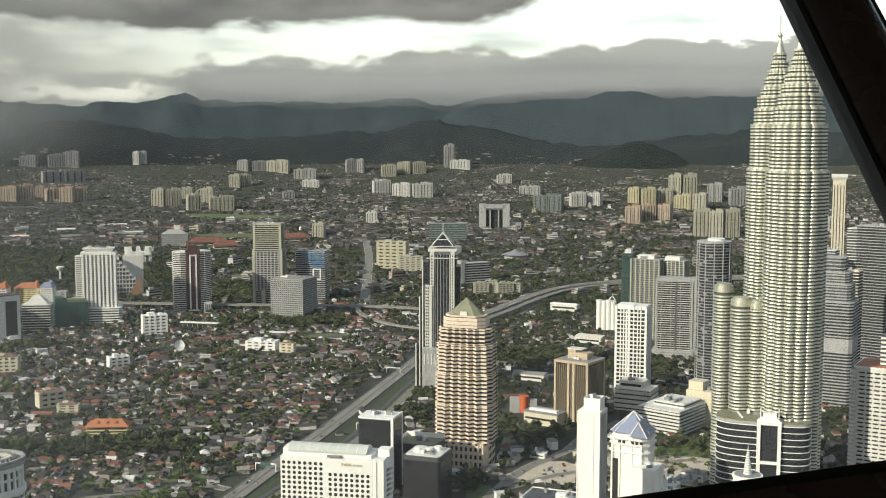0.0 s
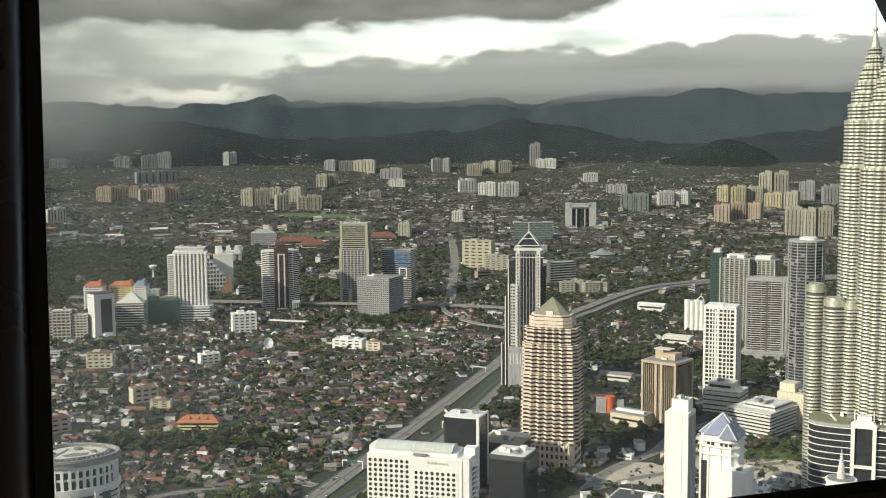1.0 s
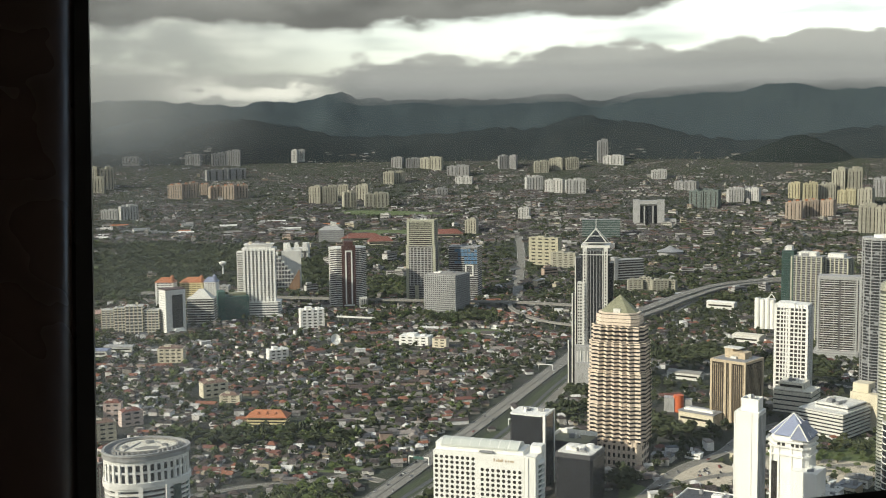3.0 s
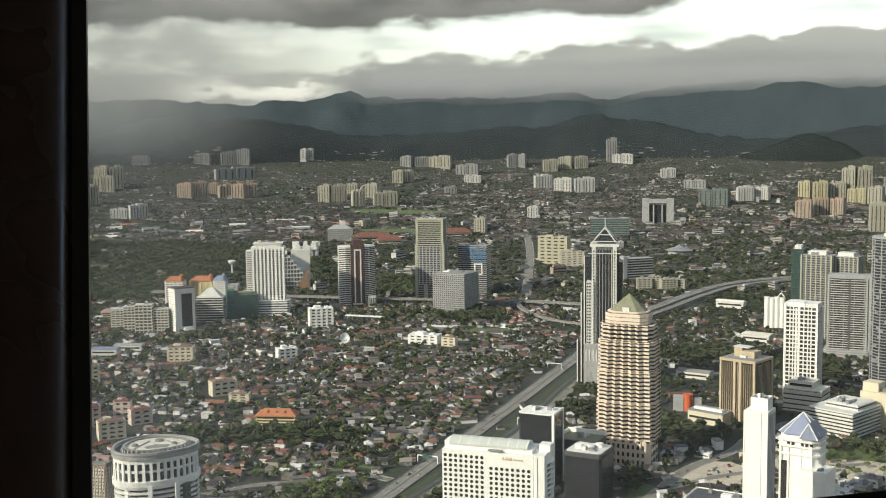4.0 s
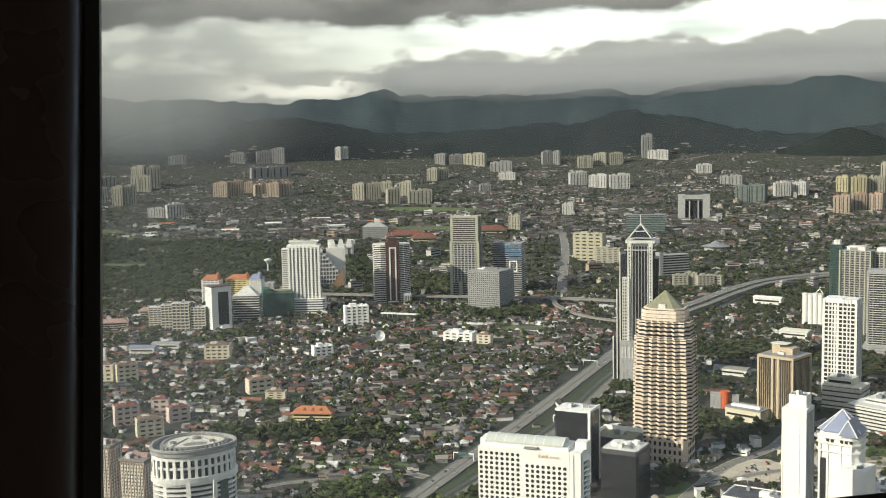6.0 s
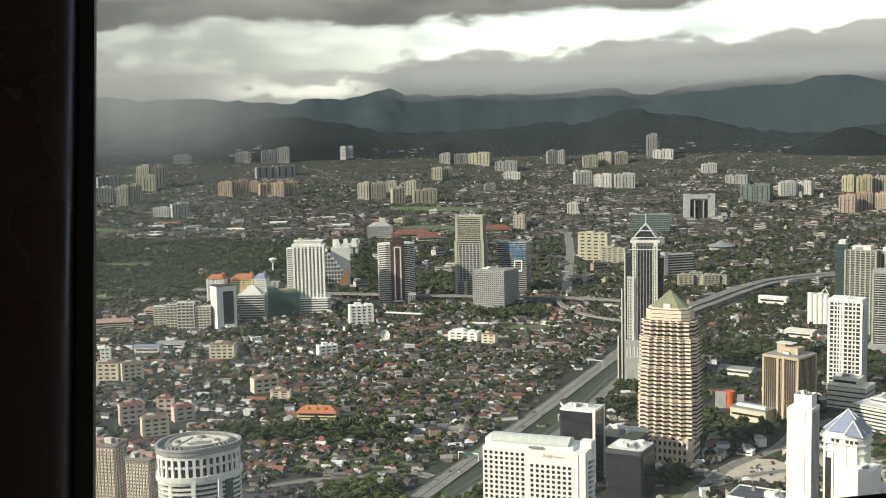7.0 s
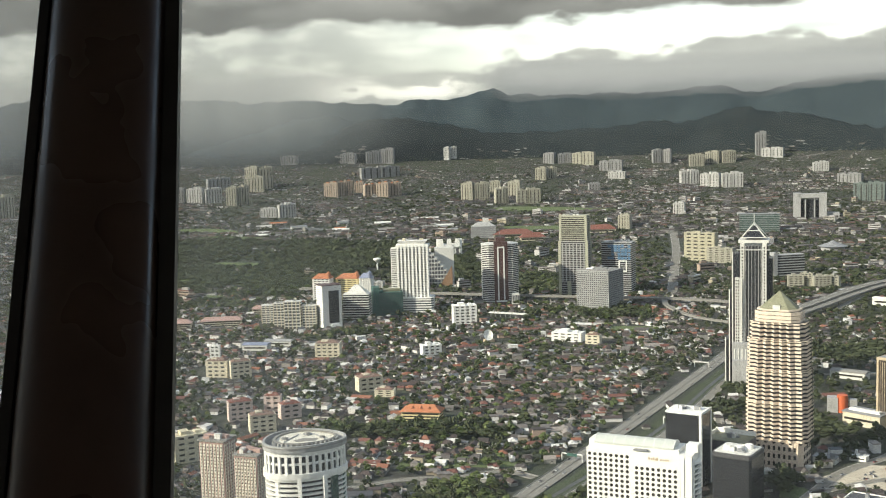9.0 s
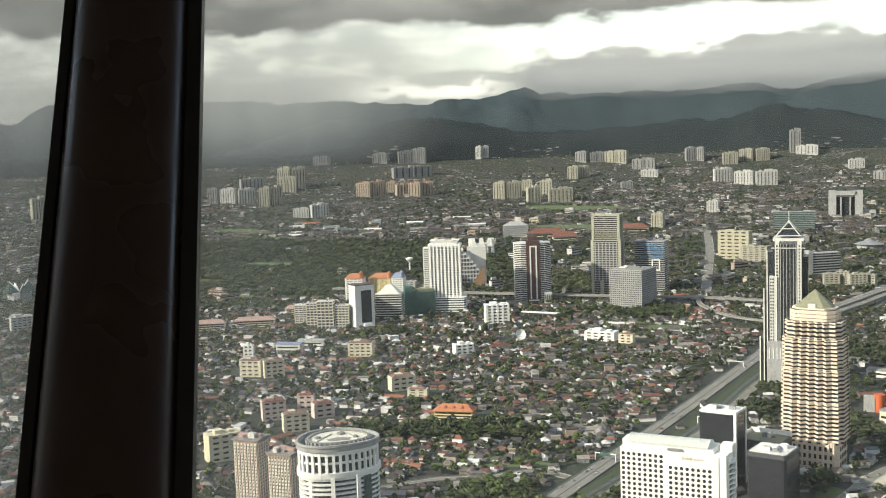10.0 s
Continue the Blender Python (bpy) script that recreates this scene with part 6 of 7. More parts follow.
for i in range(46, len(MAIN), 3):
    p = MAIN[i]
    ob = part("pier", pier, None, main_road, at=(p.x + 6, p.y - 6, land(p.x, p.y) - 1))
    ob.scale = (1, 1, RISE(i / (len(MAIN) - 1)) + 0.4)
# the motorway's second deck where it swings away to the east
DECK = MAIN[58:]
deck = road("road_second_deck", DECK, 36, 13, "pale elevated motorway deck on concrete piers", dz=lambda f: 9, thick=1.6)
for i in range(1, len(DECK) - 1, 4):
    d = (DECK[i + 1] - DECK[i]).normalized()
    q = DECK[i] + Vector((d.y, -d.x)) * 36
    part("pier", Mesh().box(q.x, q.y, land(q.x, q.y) - 2, 2.2, 4, 10), concrete, deck)
road_lines += [(DECK, 30, 30)]
SECOND = smooth_line([(-175, 1010), (-135, 1130), (-109, 1218), (-81, 1331), (-48, 1496), (8, 1730), (40, 1850)])
road("road_riverside", SECOND, 8, 13, "grey riverside road along the grassy bank")
setting("grass_bank", ribbon(SECOND, -9, 20, 0.15), bank_grass, "green grassed river bank between two roads", "grass")
setting("river_channel", ribbon(SECOND, -6, 5, 0.22), darkgrey, "narrow dark river channel", "water")
road_lines += [(SECOND, 0, 24)]
ELEV = smooth_line([(-900, 2190), (-620, 2165), (-457, 2155), (-293, 2148), (-138, 2139), (-28, 2110), (60, 2090)])
r = road("road_elevated", ELEV, 0, 13, "grey elevated cross road on concrete piers", dz=lambda f: 10, thick=2.0)
for i in range(0, len(ELEV), 2):
    part("pier", Mesh().box(ELEV[i].x, ELEV[i].y, land(ELEV[i].x, ELEV[i].y) - 2, 3, 4, 11), concrete, r)
RAMP = smooth_line([(-200, 2150), (-165, 2150), (-152, 2080), (-120, 2005), (-80, 1955), (-34, 1927), (10, 1925)])
r = road("road_ramp", RAMP, 0, 8, "curved concrete slip road on piers", dz=lambda f: 9 - 2 * f, thick=1.6, marks=False)
for i in range(4, len(RAMP), 6):
    part("pier", Mesh().box(RAMP[i].x, RAMP[i].y, land(RAMP[i].x, RAMP[i].y) - 2, 2.2, 2.2, 9.5), concrete, r)
RAMP2 = smooth_line([(130, 2080), (156, 2157), (195, 2238), (249, 2335), (312, 2375), (420, 2400)])
road("road_slip_east", RAMP2, 4, 9, "curved slip road beside the motorway", dz=lambda f: 6 * f, thick=1.4, marks=False)
STREET = smooth_line([(-154, 2235), (-166, 2504), (-182, 2816), (-214, 3177)])
road("road_straight", STREET, 0, 20, "straight pale street leading to the suburbs", walls=False)
NEARL = smooth_line([(-470, 960), (-384, 1000), (-332, 1040), (-280, 1058), (-240, 1085), (-205, 1070)])
road("road_near", NEARL, 0, 11, "grey service road with a pale kerb wall", marks=True)
NEARR = smooth_line([(30, 1010), (51, 1065), (83, 1138), (130, 1200), (160, 1265), (210, 1330)])
road("road_east", NEARR, 0, 13, "grey street with pale kerbs among the offices", walls=False)
NEARR2 = smooth_line([(51, 1065), (120, 1120), (200, 1150), (260, 1170)])
road("road_east_branch", NEARR2, 0, 10, "grey side street with pale kerbs", walls=False)
CROSS = smooth_line([(40, 1560), (150, 1590), (260, 1570), (330, 1520)])
road("road_cross_east", CROSS, 0, 12, "grey cross street behind the offices", walls=False)
road_lines += [(ELEV, 0, 12), (RAMP, 0, 8), (RAMP2, 4, 9), (STREET, 0, 16), (NEARL, 0, 12), (NEARR, 0, 13), (NEARR2, 0, 10), (CROSS, 0, 10)]


def gantry(x, y, turn, w, lit):
    t = thing("sign_gantry", x, y, turn, "white steel sign gantry over the road", "gantry", "road gantries")
    part("post", Mesh().box(-w / 2, 0, 0, 0.7, 0.7, 8), white, t)
    part("post", Mesh().box(w / 2, 0, 0, 0.7, 0.7, 8), white, t)
    part("beam", Mesh().box(0, 0, 7.4, w, 0.9, 1.0), white, t)
    if lit:
        part("sign_board", Mesh().box(0, -0.6, 5.6, w * 0.5, 0.3, 3), netting, t, "green road sign board")


for x, y, w, lit in ((-178, 1130, 22, 1), (-128, 1200, 15, 0), (-70, 1600, 20, 0), (-92, 1290, 14, 0), (-22, 1840, 20, 0)):
    gantry(x, y, -0.25, w, lit)

CAR_COLOURS = [paint("car_white", (0.75, 0.75, 0.75), 0.3, 0.1), paint("car_silver", (0.4, 0.4, 0.42), 0.3, 0.1), paint("car_red", (0.35, 0.03, 0.03), 0.3, 0.1), paint("car_dark", (0.05, 0.05, 0.06), 0.3, 0.1)]
rnd = random.Random(77)
car_mesh = []
for c in CAR_COLOURS:
    car_mesh.append((Mesh().prism(rect(1.8, 4.4, 0.25), 0.35, 0.95).data("body", c), Mesh().prism(rect(1.65, 2.6), 0.95, 1.5, top=rect(1.35, 1.7)).data("cabin", window_dark), Mesh().box(0, 0, 0, 0.25, 0.62, 0.62).data("wheel", frame_black)))
for i in range(48):
    line, offs, dz = rnd.choice(((MAIN, (1.8, 5.1, 15, 18.2), RISE), (MAIN, (1.8, 5.1, 15, 18.2), RISE), (SECOND, (4.5, 8, 11.5), None), (NEARR, (-3, 3), None), (NEARL, (-3, 3), None)))
    j = rnd.randrange(2, int(len(line) * (0.45 if line is MAIN else 0.95)))
    a, b = line[j], line[j + 1]
    d = (b - a).normalized()
    o = rnd.choice(offs)
    p = a + (b - a) * rnd.random() + Vector((d.y, -d.x)) * o
    z = land(p.x, p.y) + 0.4 + (dz(j / (len(line) - 1)) if dz else 0)
    k = rnd.choice((0, 0, 1, 1, 2, 3))
    t = thing("parked_car", p.x, p.y, math.atan2(-d.x, d.y), ("white", "silver", "red", "dark")[k] + " saloon car standing on the road", "car", "cars on the roads", z=z)
    bd, cb, wh = car_mesh[k]
    part("body", bd, None, t)
    part("cabin", cb, None, t)
    for sx in (-0.85, 0.85):
        for sy in (-1.35, 1.35):
            part("wheel", wh, None, t, at=(sx, sy, 0.0))


# ---- open patches ----
def patch(name, x, y, rx, ry, mat, label, lift=0.2, turn=0.0):
    m = Mesh()
    n = 40
    rnd = random.Random(int(x * 7 + y))
    k = [1 + 0.18 * math.sin(3 * i * 2 * math.pi / n + x) + 0.08 * rnd.uniform(-1, 1) for i in range(n)]
    for f in (1.0, 0.66, 0.33):
        for i in range(n):
            a = 2 * math.pi * i / n
            u, v = rx * k[i] * f * math.cos(a), ry * k[i] * f * math.sin(a)
            px, py = x + u * math.cos(turn) - v * math.sin(turn), y + u * math.sin(turn) + v * math.cos(turn)
            m.v.append((px, py, land(px, py) + lift))
    px, py = x, y
    m.v.append((px, py, land(px, py) + lift))
    for j in range(2):
        m.f += [(j * n + i, j * n + (i + 1) % n, (j + 1) * n + (i + 1) % n, (j + 1) * n + i) for i in range(n)]
    m.f += [(2 * n + i, 2 * n + (i + 1) % n, 3 * n) for i in range(n)]
    return setting(name, m, mat, label, "ground")


patch("lawn", -195, 1890, 42, 30, grass, "green lawn between the roads and houses")
patch("lawn_field", -560, 3150, 150, 55, grass, "wide green field in the suburbs", 0.6)
patch("lawn_strip", -1330, 2900, 170, 26, grass, "bright green strip at the wood's edge", 0.6)
patch("lawn_wood_edge", -1505, 3003, 120, 30, meadow, "bright meadow at the wood's edge", 0.6)
patch("lawn_glade", -1188, 2509, 70, 42, meadow, "mown glade in dark woods", 0.6)
patch("lawn_glade_south", -1235, 2275, 60, 36, meadow, "grassy clearing in dark woods", 0.6)
patch("lawn_west", -1075, 2110, 66, 30, meadow, "green sports ground beside the woods", 0.6)
patch("lawn_hotel", -935, 1905, 44, 24, meadow, "green lawn beside low blocks", 0.5)
patch("pond", -1242, 3075, 95, 30, pond_water, "pale grey pond behind the woods", 0.7)
patch("lawn_far", -620, 3500, 200, 45, grass, "green field before the far apartment blocks", 0.8)
patch("park_soil", 215, 1150, 85, 80, soil, "pale bare soil of the city park", 0.25)
patch("site_soil", 110, 1120, 45, 40, soil, "pale bare building ground beside the street", 0.22)
patch("park_lawn", 268, 1205, 45, 30, grass, "green park lawn", 0.3)
patch("near_lawn", -300, 1110, 60, 25, grass, "rough grass beside the service road", 0.2)
patch("near_lawn_east", 40, 1040, 24, 40, grass, "rough grass beside the street", 0.2)

# ---- houses and trees ----
SITES = [(o.location.x, o.location.y, 34) for o in scene.objects if o.type == "EMPTY" and o.get("category") and o["category"] not in ("car", "gantry")]
WOODS = [(-1150, 2560, 560, 330), (-1060, 2250, 260, 150), (-820, 2460, 300, 200), (-470, 2330, 120, 90), (-150, 960, 62, 75), (-230, 985, 70, 55), (-330, 1215, 75, 30), (-420, 1190, 50, 24), (-200, 1990, 70, 40), (30, 1068, 26, 45), (270, 1200, 38, 26), (215, 1205, 25, 16), (70, 1290, 40, 45), (295, 1640, 55, 50), (120, 1720, 80, 60), (-30, 1400, 24, 70), (20, 1310, 20, 60), (-640, 1790, 70, 24), (-300, 2010, 110, 30)]
CLEAR = [(-195, 1890, 40, 28), (220, 1160, 70, 55), (110, 1120, 42, 38), (-560, 3150, 150, 45), (-620, 3500, 200, 40), (-1330, 2900, 170, 22), (-1505, 3003, 115, 30), (-1188, 2509, 62, 38), (-1235, 2275, 54, 32), (-1075, 2110, 60, 27), (-935, 1905, 40, 22), (-1242, 3075, 90, 30)]


def inside(x, y, spots):
    return any(((x - a) / rx) ** 2 + ((y - b) / ry) ** 2 < 1 for a, b, rx, ry in spots)


def wooded(x, y):
    a, b = noise.noise((x * 0.011, y * 0.011, 1.0)), noise.noise((x * 0.011, y * 0.011, 4.0))
    return inside(x + 70 * a, y + 80 * b, WOODS) and noise.noise((x * 0.007, y * 0.009, 9.0)) > -0.28


ROADPTS = []
for line, off, w in road_lines:
    n = len(line)
    for i in range(n - 1):
        d = (line[i + 1] - line[i])
        s = Vector((d.y, -d.x)).normalized()
        for f in (0, 0.25, 0.5, 0.75):
            q = line[i] + d * f + s * off
            ROADPTS.append((q.x, q.y, w / 2 + 6))
GRID = {}
for x, y, r in ROADPTS + SITES:
    for i in range(int((x - r) // 40), int((x + r) // 40) + 1):
        for j in range(int((y - r) // 40), int((y + r) // 40) + 1):
            GRID.setdefault((i, j), []).append((x, y, r))


def taken(x, y, grow_=0.0):
    return any((x - a) ** 2 + (y - b) ** 2 < (r + grow_) ** 2 for a, b, r in GRID.get((int(x // 40), int(y // 40)), ()))


def house_shapes(kind):
    """Walls and roof of one house type, about 11 by 9 metres."""
    w, r = Mesh(), Mesh()
    if kind == 0:      # gabled
        w.box(0, 0, -1, 11, 8, 5.2)
        r.v = [(-6.2, -4.8, 4.0), (6.2, -4.8, 4.0), (6.2, 4.8, 4.0), (-6.2, 4.8, 4.0), (-6.2, 0, 6.6), (6.2, 0, 6.6)]
        r.f = [(0, 1, 5, 4), (2, 3, 4, 5), (1, 2, 5), (3, 0, 4), (3, 2, 1, 0)]
    elif kind == 1:    # hipped
        w.box(0, 0, -1, 11, 9, 5.4)
        r.prism(rect(12.8, 10.8), 4.2, 7.2, top=rect(4.5, 0.6))
    elif kind == 2:    # two storeys with porch
        w.box(0, 0, -1, 9, 9, 7.6).box(0, -6, -1, 7, 4, 4)
        r.prism(rect(10.6, 10.6), 6.4, 9.0, top=rect(3.5, 0.6)).prism(shift(rect(8, 5), 0, -6.3), 3, 4.2, top=shift(rect(6, 1), 0, -5))
    elif kind == 3:    # L-shaped
        w.box(0, 0, -1, 13, 7, 5.2).box(3.5, -6, -1, 6, 7, 5.2)
        r.prism(rect(14.4, 8.6), 4.1, 6.8, top=rect(9, 0.5)).prism(shift(rect(7.6, 8.6), 3.5, -6), 4.05, 6.4, top=shift(rect(0.5, 6), 3.5, -6))
    elif kind == 4:    # flat-roofed shop house
        w.box(0, 0, -1, 14, 9, 9.5)
        r.box(0, 0, 8.5, 14.8, 9.8, 0.7)
    else:              # long terrace row
        w.box(0, 0, -1, 30, 9, 6.6)
        r.v = [(-15.6, -5.6, 5.2), (15.6, -5.6, 5.2), (15.6, 5.6, 5.2), (-15.6, 5.6, 5.2), (-15.6, 0, 8.0), (15.6, 0, 8.0)]
        r.f = [(0, 1, 5, 4), (2, 3, 4, 5), (1, 2, 5), (3, 0, 4), (3, 2, 1, 0)]
    return w, r


def many(name, template, places, mat, label, category):
    """One mesh of many copies of a small template: x, y, z, turn, sx, sy, sz."""
    if not places:
        return None
    tv = np.array(template.v)
    P = np.array(places)
    c, s = np.cos(P[:, 3])[:, None], np.sin(P[:, 3])[:, None]
    X, Y, Z = tv[None, :, 0] * P[:, 4:5], tv[None, :, 1] * P[:, 5:6], tv[None, :, 2] * P[:, 6:7]
    V = np.stack([X * c - Y * s + P[:, 0:1], X * s + Y * c + P[:, 1:2], Z + P[:, 2:3]], -1).reshape(-1, 3)
    k = len(tv)
    loops = np.array([i for f in template.f for i in f])
    sizes = np.array([len(f) for f in template.f])
    n = len(places)
    L = (loops[None, :] + (np.arange(n) * k)[:, None]).ravel()
    S = np.tile(sizes, n)
    m = bpy.data.meshes.new(name)
    m.vertices.add(len(V))
    m.vertices.foreach_set("co", V.ravel())
    m.loops.add(len(L))
    m.loops.foreach_set("vertex_index", L)
    m.polygons.add(len(S))
    m.polygons.foreach_set("loop_start", np.concatenate([[0], np.cumsum(S)[:-1]]))
    m.polygons.foreach_set("loop_total", S)
    m.update(calc_edges=True)
    m.validate()
    m.shade_flat()
    m.materials.append(mat)
    return tagged(new(name, m), label, category, "", "stuff")


def crown_shape(seed, clumps, size=1.0, spread=1.0):
    """A crown of small uneven leaf clumps round a hidden middle, about 8 metres wide."""
    rnd = random.Random(seed)
    m = Mesh()
    for i in range(clumps):
        a, u = rnd.uniform(0, 2 * math.pi), rnd.uniform(-0.55, 1)
        q = math.sqrt(1 - u * u) * rnd.uniform(0.55, 1.08)
        cx, cy, cz = 3.4 * spread * q * math.cos(a), 3.4 * spread * q * math.sin(a), 5.6 + 2.7 * u * rnd.uniform(0.7, 1.1)
        s = size * rnd.uniform(0.8, 1.5)
        k = len(m.v)
        for dx, dy, dz in ((1, 0, 0), (-0.5, 0.87, 0), (-0.5, -0.87, 0), (0, 0, 1), (0, 0, -0.8)):
            m.v.append((cx + s * dx * rnd.uniform(0.7, 1.3), cy + s * dy * rnd.uniform(0.7, 1.3), cz + s * 0.75 * dz * rnd.uniform(0.7, 1.2)))
        m.f += [(k, k + 1, k + 3), (k + 1, k + 2, k + 3), (k + 2, k, k + 3), (k + 1, k, k + 4), (k + 2, k + 1, k + 4), (k, k + 2, k + 4)]
    return m


def trunk_shape():
    m = Mesh().prism(ring(0.35, n=7), -0.5, 4.5, top=ring(0.18, n=7))
    for i in range(4):
        a = i * 1.6
        m.bar((0, 0, 3.0 + 0.3 * i), (1.8 * math.cos(a), 1.8 * math.sin(a), 5.4), 0.16)
    return m


rnd = random.Random(5)
sheds = []
houses, trees, near_trees = [[] for _ in range(6)], [], []
step = 13.2
a_lo, a_hi = radians(-43), radians(26)
for gx in range(-129, 88):
    for gy in range(58, 187):
        x, y = gx * step + rnd.uniform(-3.0, 3.0), gy * step + rnd.uniform(-3.0, 3.0)
        r, a = math.hypot(x, y), math.atan2(x, y)
        if not (a_lo < a < a_hi and 880 < r < 2420):
            continue
        if taken(x, y) or inside(x, y, CLEAR):
            continue
        z = land(x, y)
        wood = (wooded(x, y) if y > 1250 else inside(x, y, WOODS)) and rnd.random() > 0.05
        g = noise.noise((x * 0.006, y * 0.006, 2.0))
        roll = rnd.random()
        if wood or roll < 0.34 + 0.5 * max(0, g) + (0.30 if x > 10 and y > 1200 else 0):
            for q in range((3 if y < 1250 else 2) if wood else 1):
                s = rnd.uniform(0.7, 1.4) * (1.15 if wood else 0.95)
                px, py = x + rnd.uniform(-6, 6), y + rnd.uniform(-6, 6)
                if taken(px, py, 1.0):
                    continue
                trees.append((px, py, z, rnd.uniform(0, 6.28), s * rnd.uniform(0.9, 1.2), s, s * rnd.uniform(0.8, 1.25)))
        elif roll < 0.95:
            turn = 0.35 * math.floor(3 * noise.noise((x * 0.003, y * 0.003, 7.0)) + 0.5) + 0.3 + (math.pi / 2 if rnd.random() < 0.25 else 0)
            kind = rnd.choices(range(6), (6, 6, 3.5, 3.5, 1.5, 1.6))[0]
            s = rnd.uniform(0.66, 1.02)
            houses[kind].append((x, y, z, turn, s * rnd.uniform(0.9, 1.15), s, s * rnd.uniform(0.85, 1.2)))
            if rnd.random() < 0.45:
                px, py = x + rnd.uniform(-8, 8), y + rnd.uniform(-8, 8)
                if not taken(px, py, 1.0):
                    sheds.append((px, py, z, turn + rnd.uniform(-0.1, 0.1), rnd.uniform(0.6, 1.5), rnd.uniform(0.6, 1.3), rnd.uniform(0.8, 1.5)))
            for _ in range(rnd.choice((1, 1, 2))):
                q = rnd.uniform(0.35, 0.8)
                px, py = x + rnd.uniform(-9, 9), y + rnd.uniform(-9, 9)
                if not taken(px, py, 1.0):
                    trees.append((px, py, z, rnd.uniform(0, 6.28), q, q, q * rnd.uniform(0.8, 1.2)))

shed = Mesh()
shed.v = [(-2.4, -3, -1), (2.4, -3, -1), (2.4, 3, -1), (-2.4, 3, -1), (-2.6, -3.3, 2.5), (2.6, -3.3, 2.5), (2.6, 3.3, 3.6), (-2.6, 3.3, 3.6)]
shed.f = [(0, 1, 5, 4), (1, 2, 6, 5), (2, 3, 7, 6), (3, 0, 4, 7), (4, 5, 6, 7)]
many("lean_to_sheds", shed, sheds, shed_mix, "small lean-to sheds and car porches between houses", "sheds")

# the houses of the stretch below the viewing deck are single things
shared = []
for kind in range(6):
    w, rf = house_shapes(kind)
    shared.append((w, rf, w.data("walls", wall_one), rf.data("roof", roof_one)))
slot = Mesh().box(0, 0, 0, 1.3, 0.3, 1.2).data("window", window_dark)
SORTS = ("gabled single-storey house with tiled roof", "hipped-roof bungalow with tiled roof", "two-storey house with hipped roof and porch", "L-shaped house with tiled roofs", "flat-roofed shop house", "terrace row under one long pitched roof")
count = 0
for kind in range(6):
    rest = []
    for h in houses[kind]:
        x, y, z, turn, sx, sy, sz = h
        if count < 300 and math.hypot(x + 330, y - 1180) < 205:
            count += 1
            t = thing("house", x, y, turn, SORTS[kind] + " among garden trees", "house", "houses of the old quarter", z=z)
            for nm, data in (("walls", shared[kind][2]), ("roof", shared[kind][3])):
                part(nm, data, None, t).scale = (sx, sy, sz)
            half = (4.0, 4.5, 4.5, 3.5, 4.5, 4.5)[kind] * sy
            for k in (1.6,):
                part("window", slot, None, t, at=(k * sx, -half - 0.05, 1.4 * sz))
        else:
            rest.append(h)
    many("suburb_house_walls", shared[kind][0], rest, wall_mix, "rendered walls of the close-set suburban houses", "houses")
    many("suburb_house_roofs", shared[kind][1], rest, roof_mix, "tiled and sheet roofs of suburban houses", "houses")

crowns = [crown_shape(s, 46, 1.0) for s in (1, 2, 3)]
crown_data = [c.data("crown", leaf) for c in crowns]
trunk_data = trunk_shape().data("trunk", bark)
sunlit_crown = [c.data("crown", sunlit_leaf) for c in crowns]
light = [crown_shape(s, 16, 1.75) for s in (11, 12, 13)]
piles = [[], [], []]
for i, tr in enumerate(trees):
    x, y, z, turn, sx, sy, sz = tr
    if (math.hypot(x + 190, y - 990) < 95 or math.hypot(x - 120, y - 1130) < 130) and len(near_trees) < 200:
        near_trees.append(tr)
        t = thing("broadleaf_tree", x, y, turn, "broad leafy green tree with rounded uneven crown", "tree", "broadleaf trees", z=z)
        part("crown", (sunlit_crown if x > 60 or i % 2 else crown_data)[i % 3], None, t).scale = (sx, sy, sz)
        part("trunk", trunk_data, None, t).scale = (sx, sy, sz)
    else:
        piles[1 if i % 3 == 1 and x < -150 else i % 2 * 2].append(tr)
for k in range(3):
    many("suburb_trees", light[k], piles[k], (leaf, sunlit_leaf, leaf)[k], "dark green garden and street trees", "trees")

# ---- the far suburbs, thinning towards the hills ----
far_h, far_w, far_big = [], [], []
rnd = random.Random(9)
tries = 0
while len(far_h) < 9500 and tries < 90000:
    tries += 1
    dep = rnd.uniform(0.0275, 0.145)
    D = EYE / dep
    r = 1800 + 2700 * (1 - math.exp(-(D - 1800) / 2700))
    a = rnd.uniform(a_lo, a_hi)
    x, y = r * math.sin(a), r * math.cos(a)
    g = noise.fractal((x * 0.0035, D * 0.0016, 5.0), 0.9, 2.0, 3)
    if (wooded(x, y) and rnd.random() > 0.05) or inside(x, y, CLEAR) or taken(x, y) or g > 0.28:
        continue
    s = max(0.42, r / D) * rnd.uniform(0.6, 1.15)
    long = rnd.random() < 0.28
    (far_w if long else far_h).append((x, y, land(x, y), rnd.choice((0.2, 1.77, 0.6, 1.2)) + rnd.uniform(-0.1, 0.1), s * rnd.uniform(0.8, 1.4), s * 0.85, s * rnd.uniform(0.6, 1.0)))
    if long and rnd.random() < 0.10:
        far_big.append((x + 6, y + 14, land(x, y), rnd.uniform(0, 3), s * rnd.uniform(0.9, 2.0), s * rnd.uniform(0.8, 1.3), s * rnd.uniform(0.8, 2.2)))
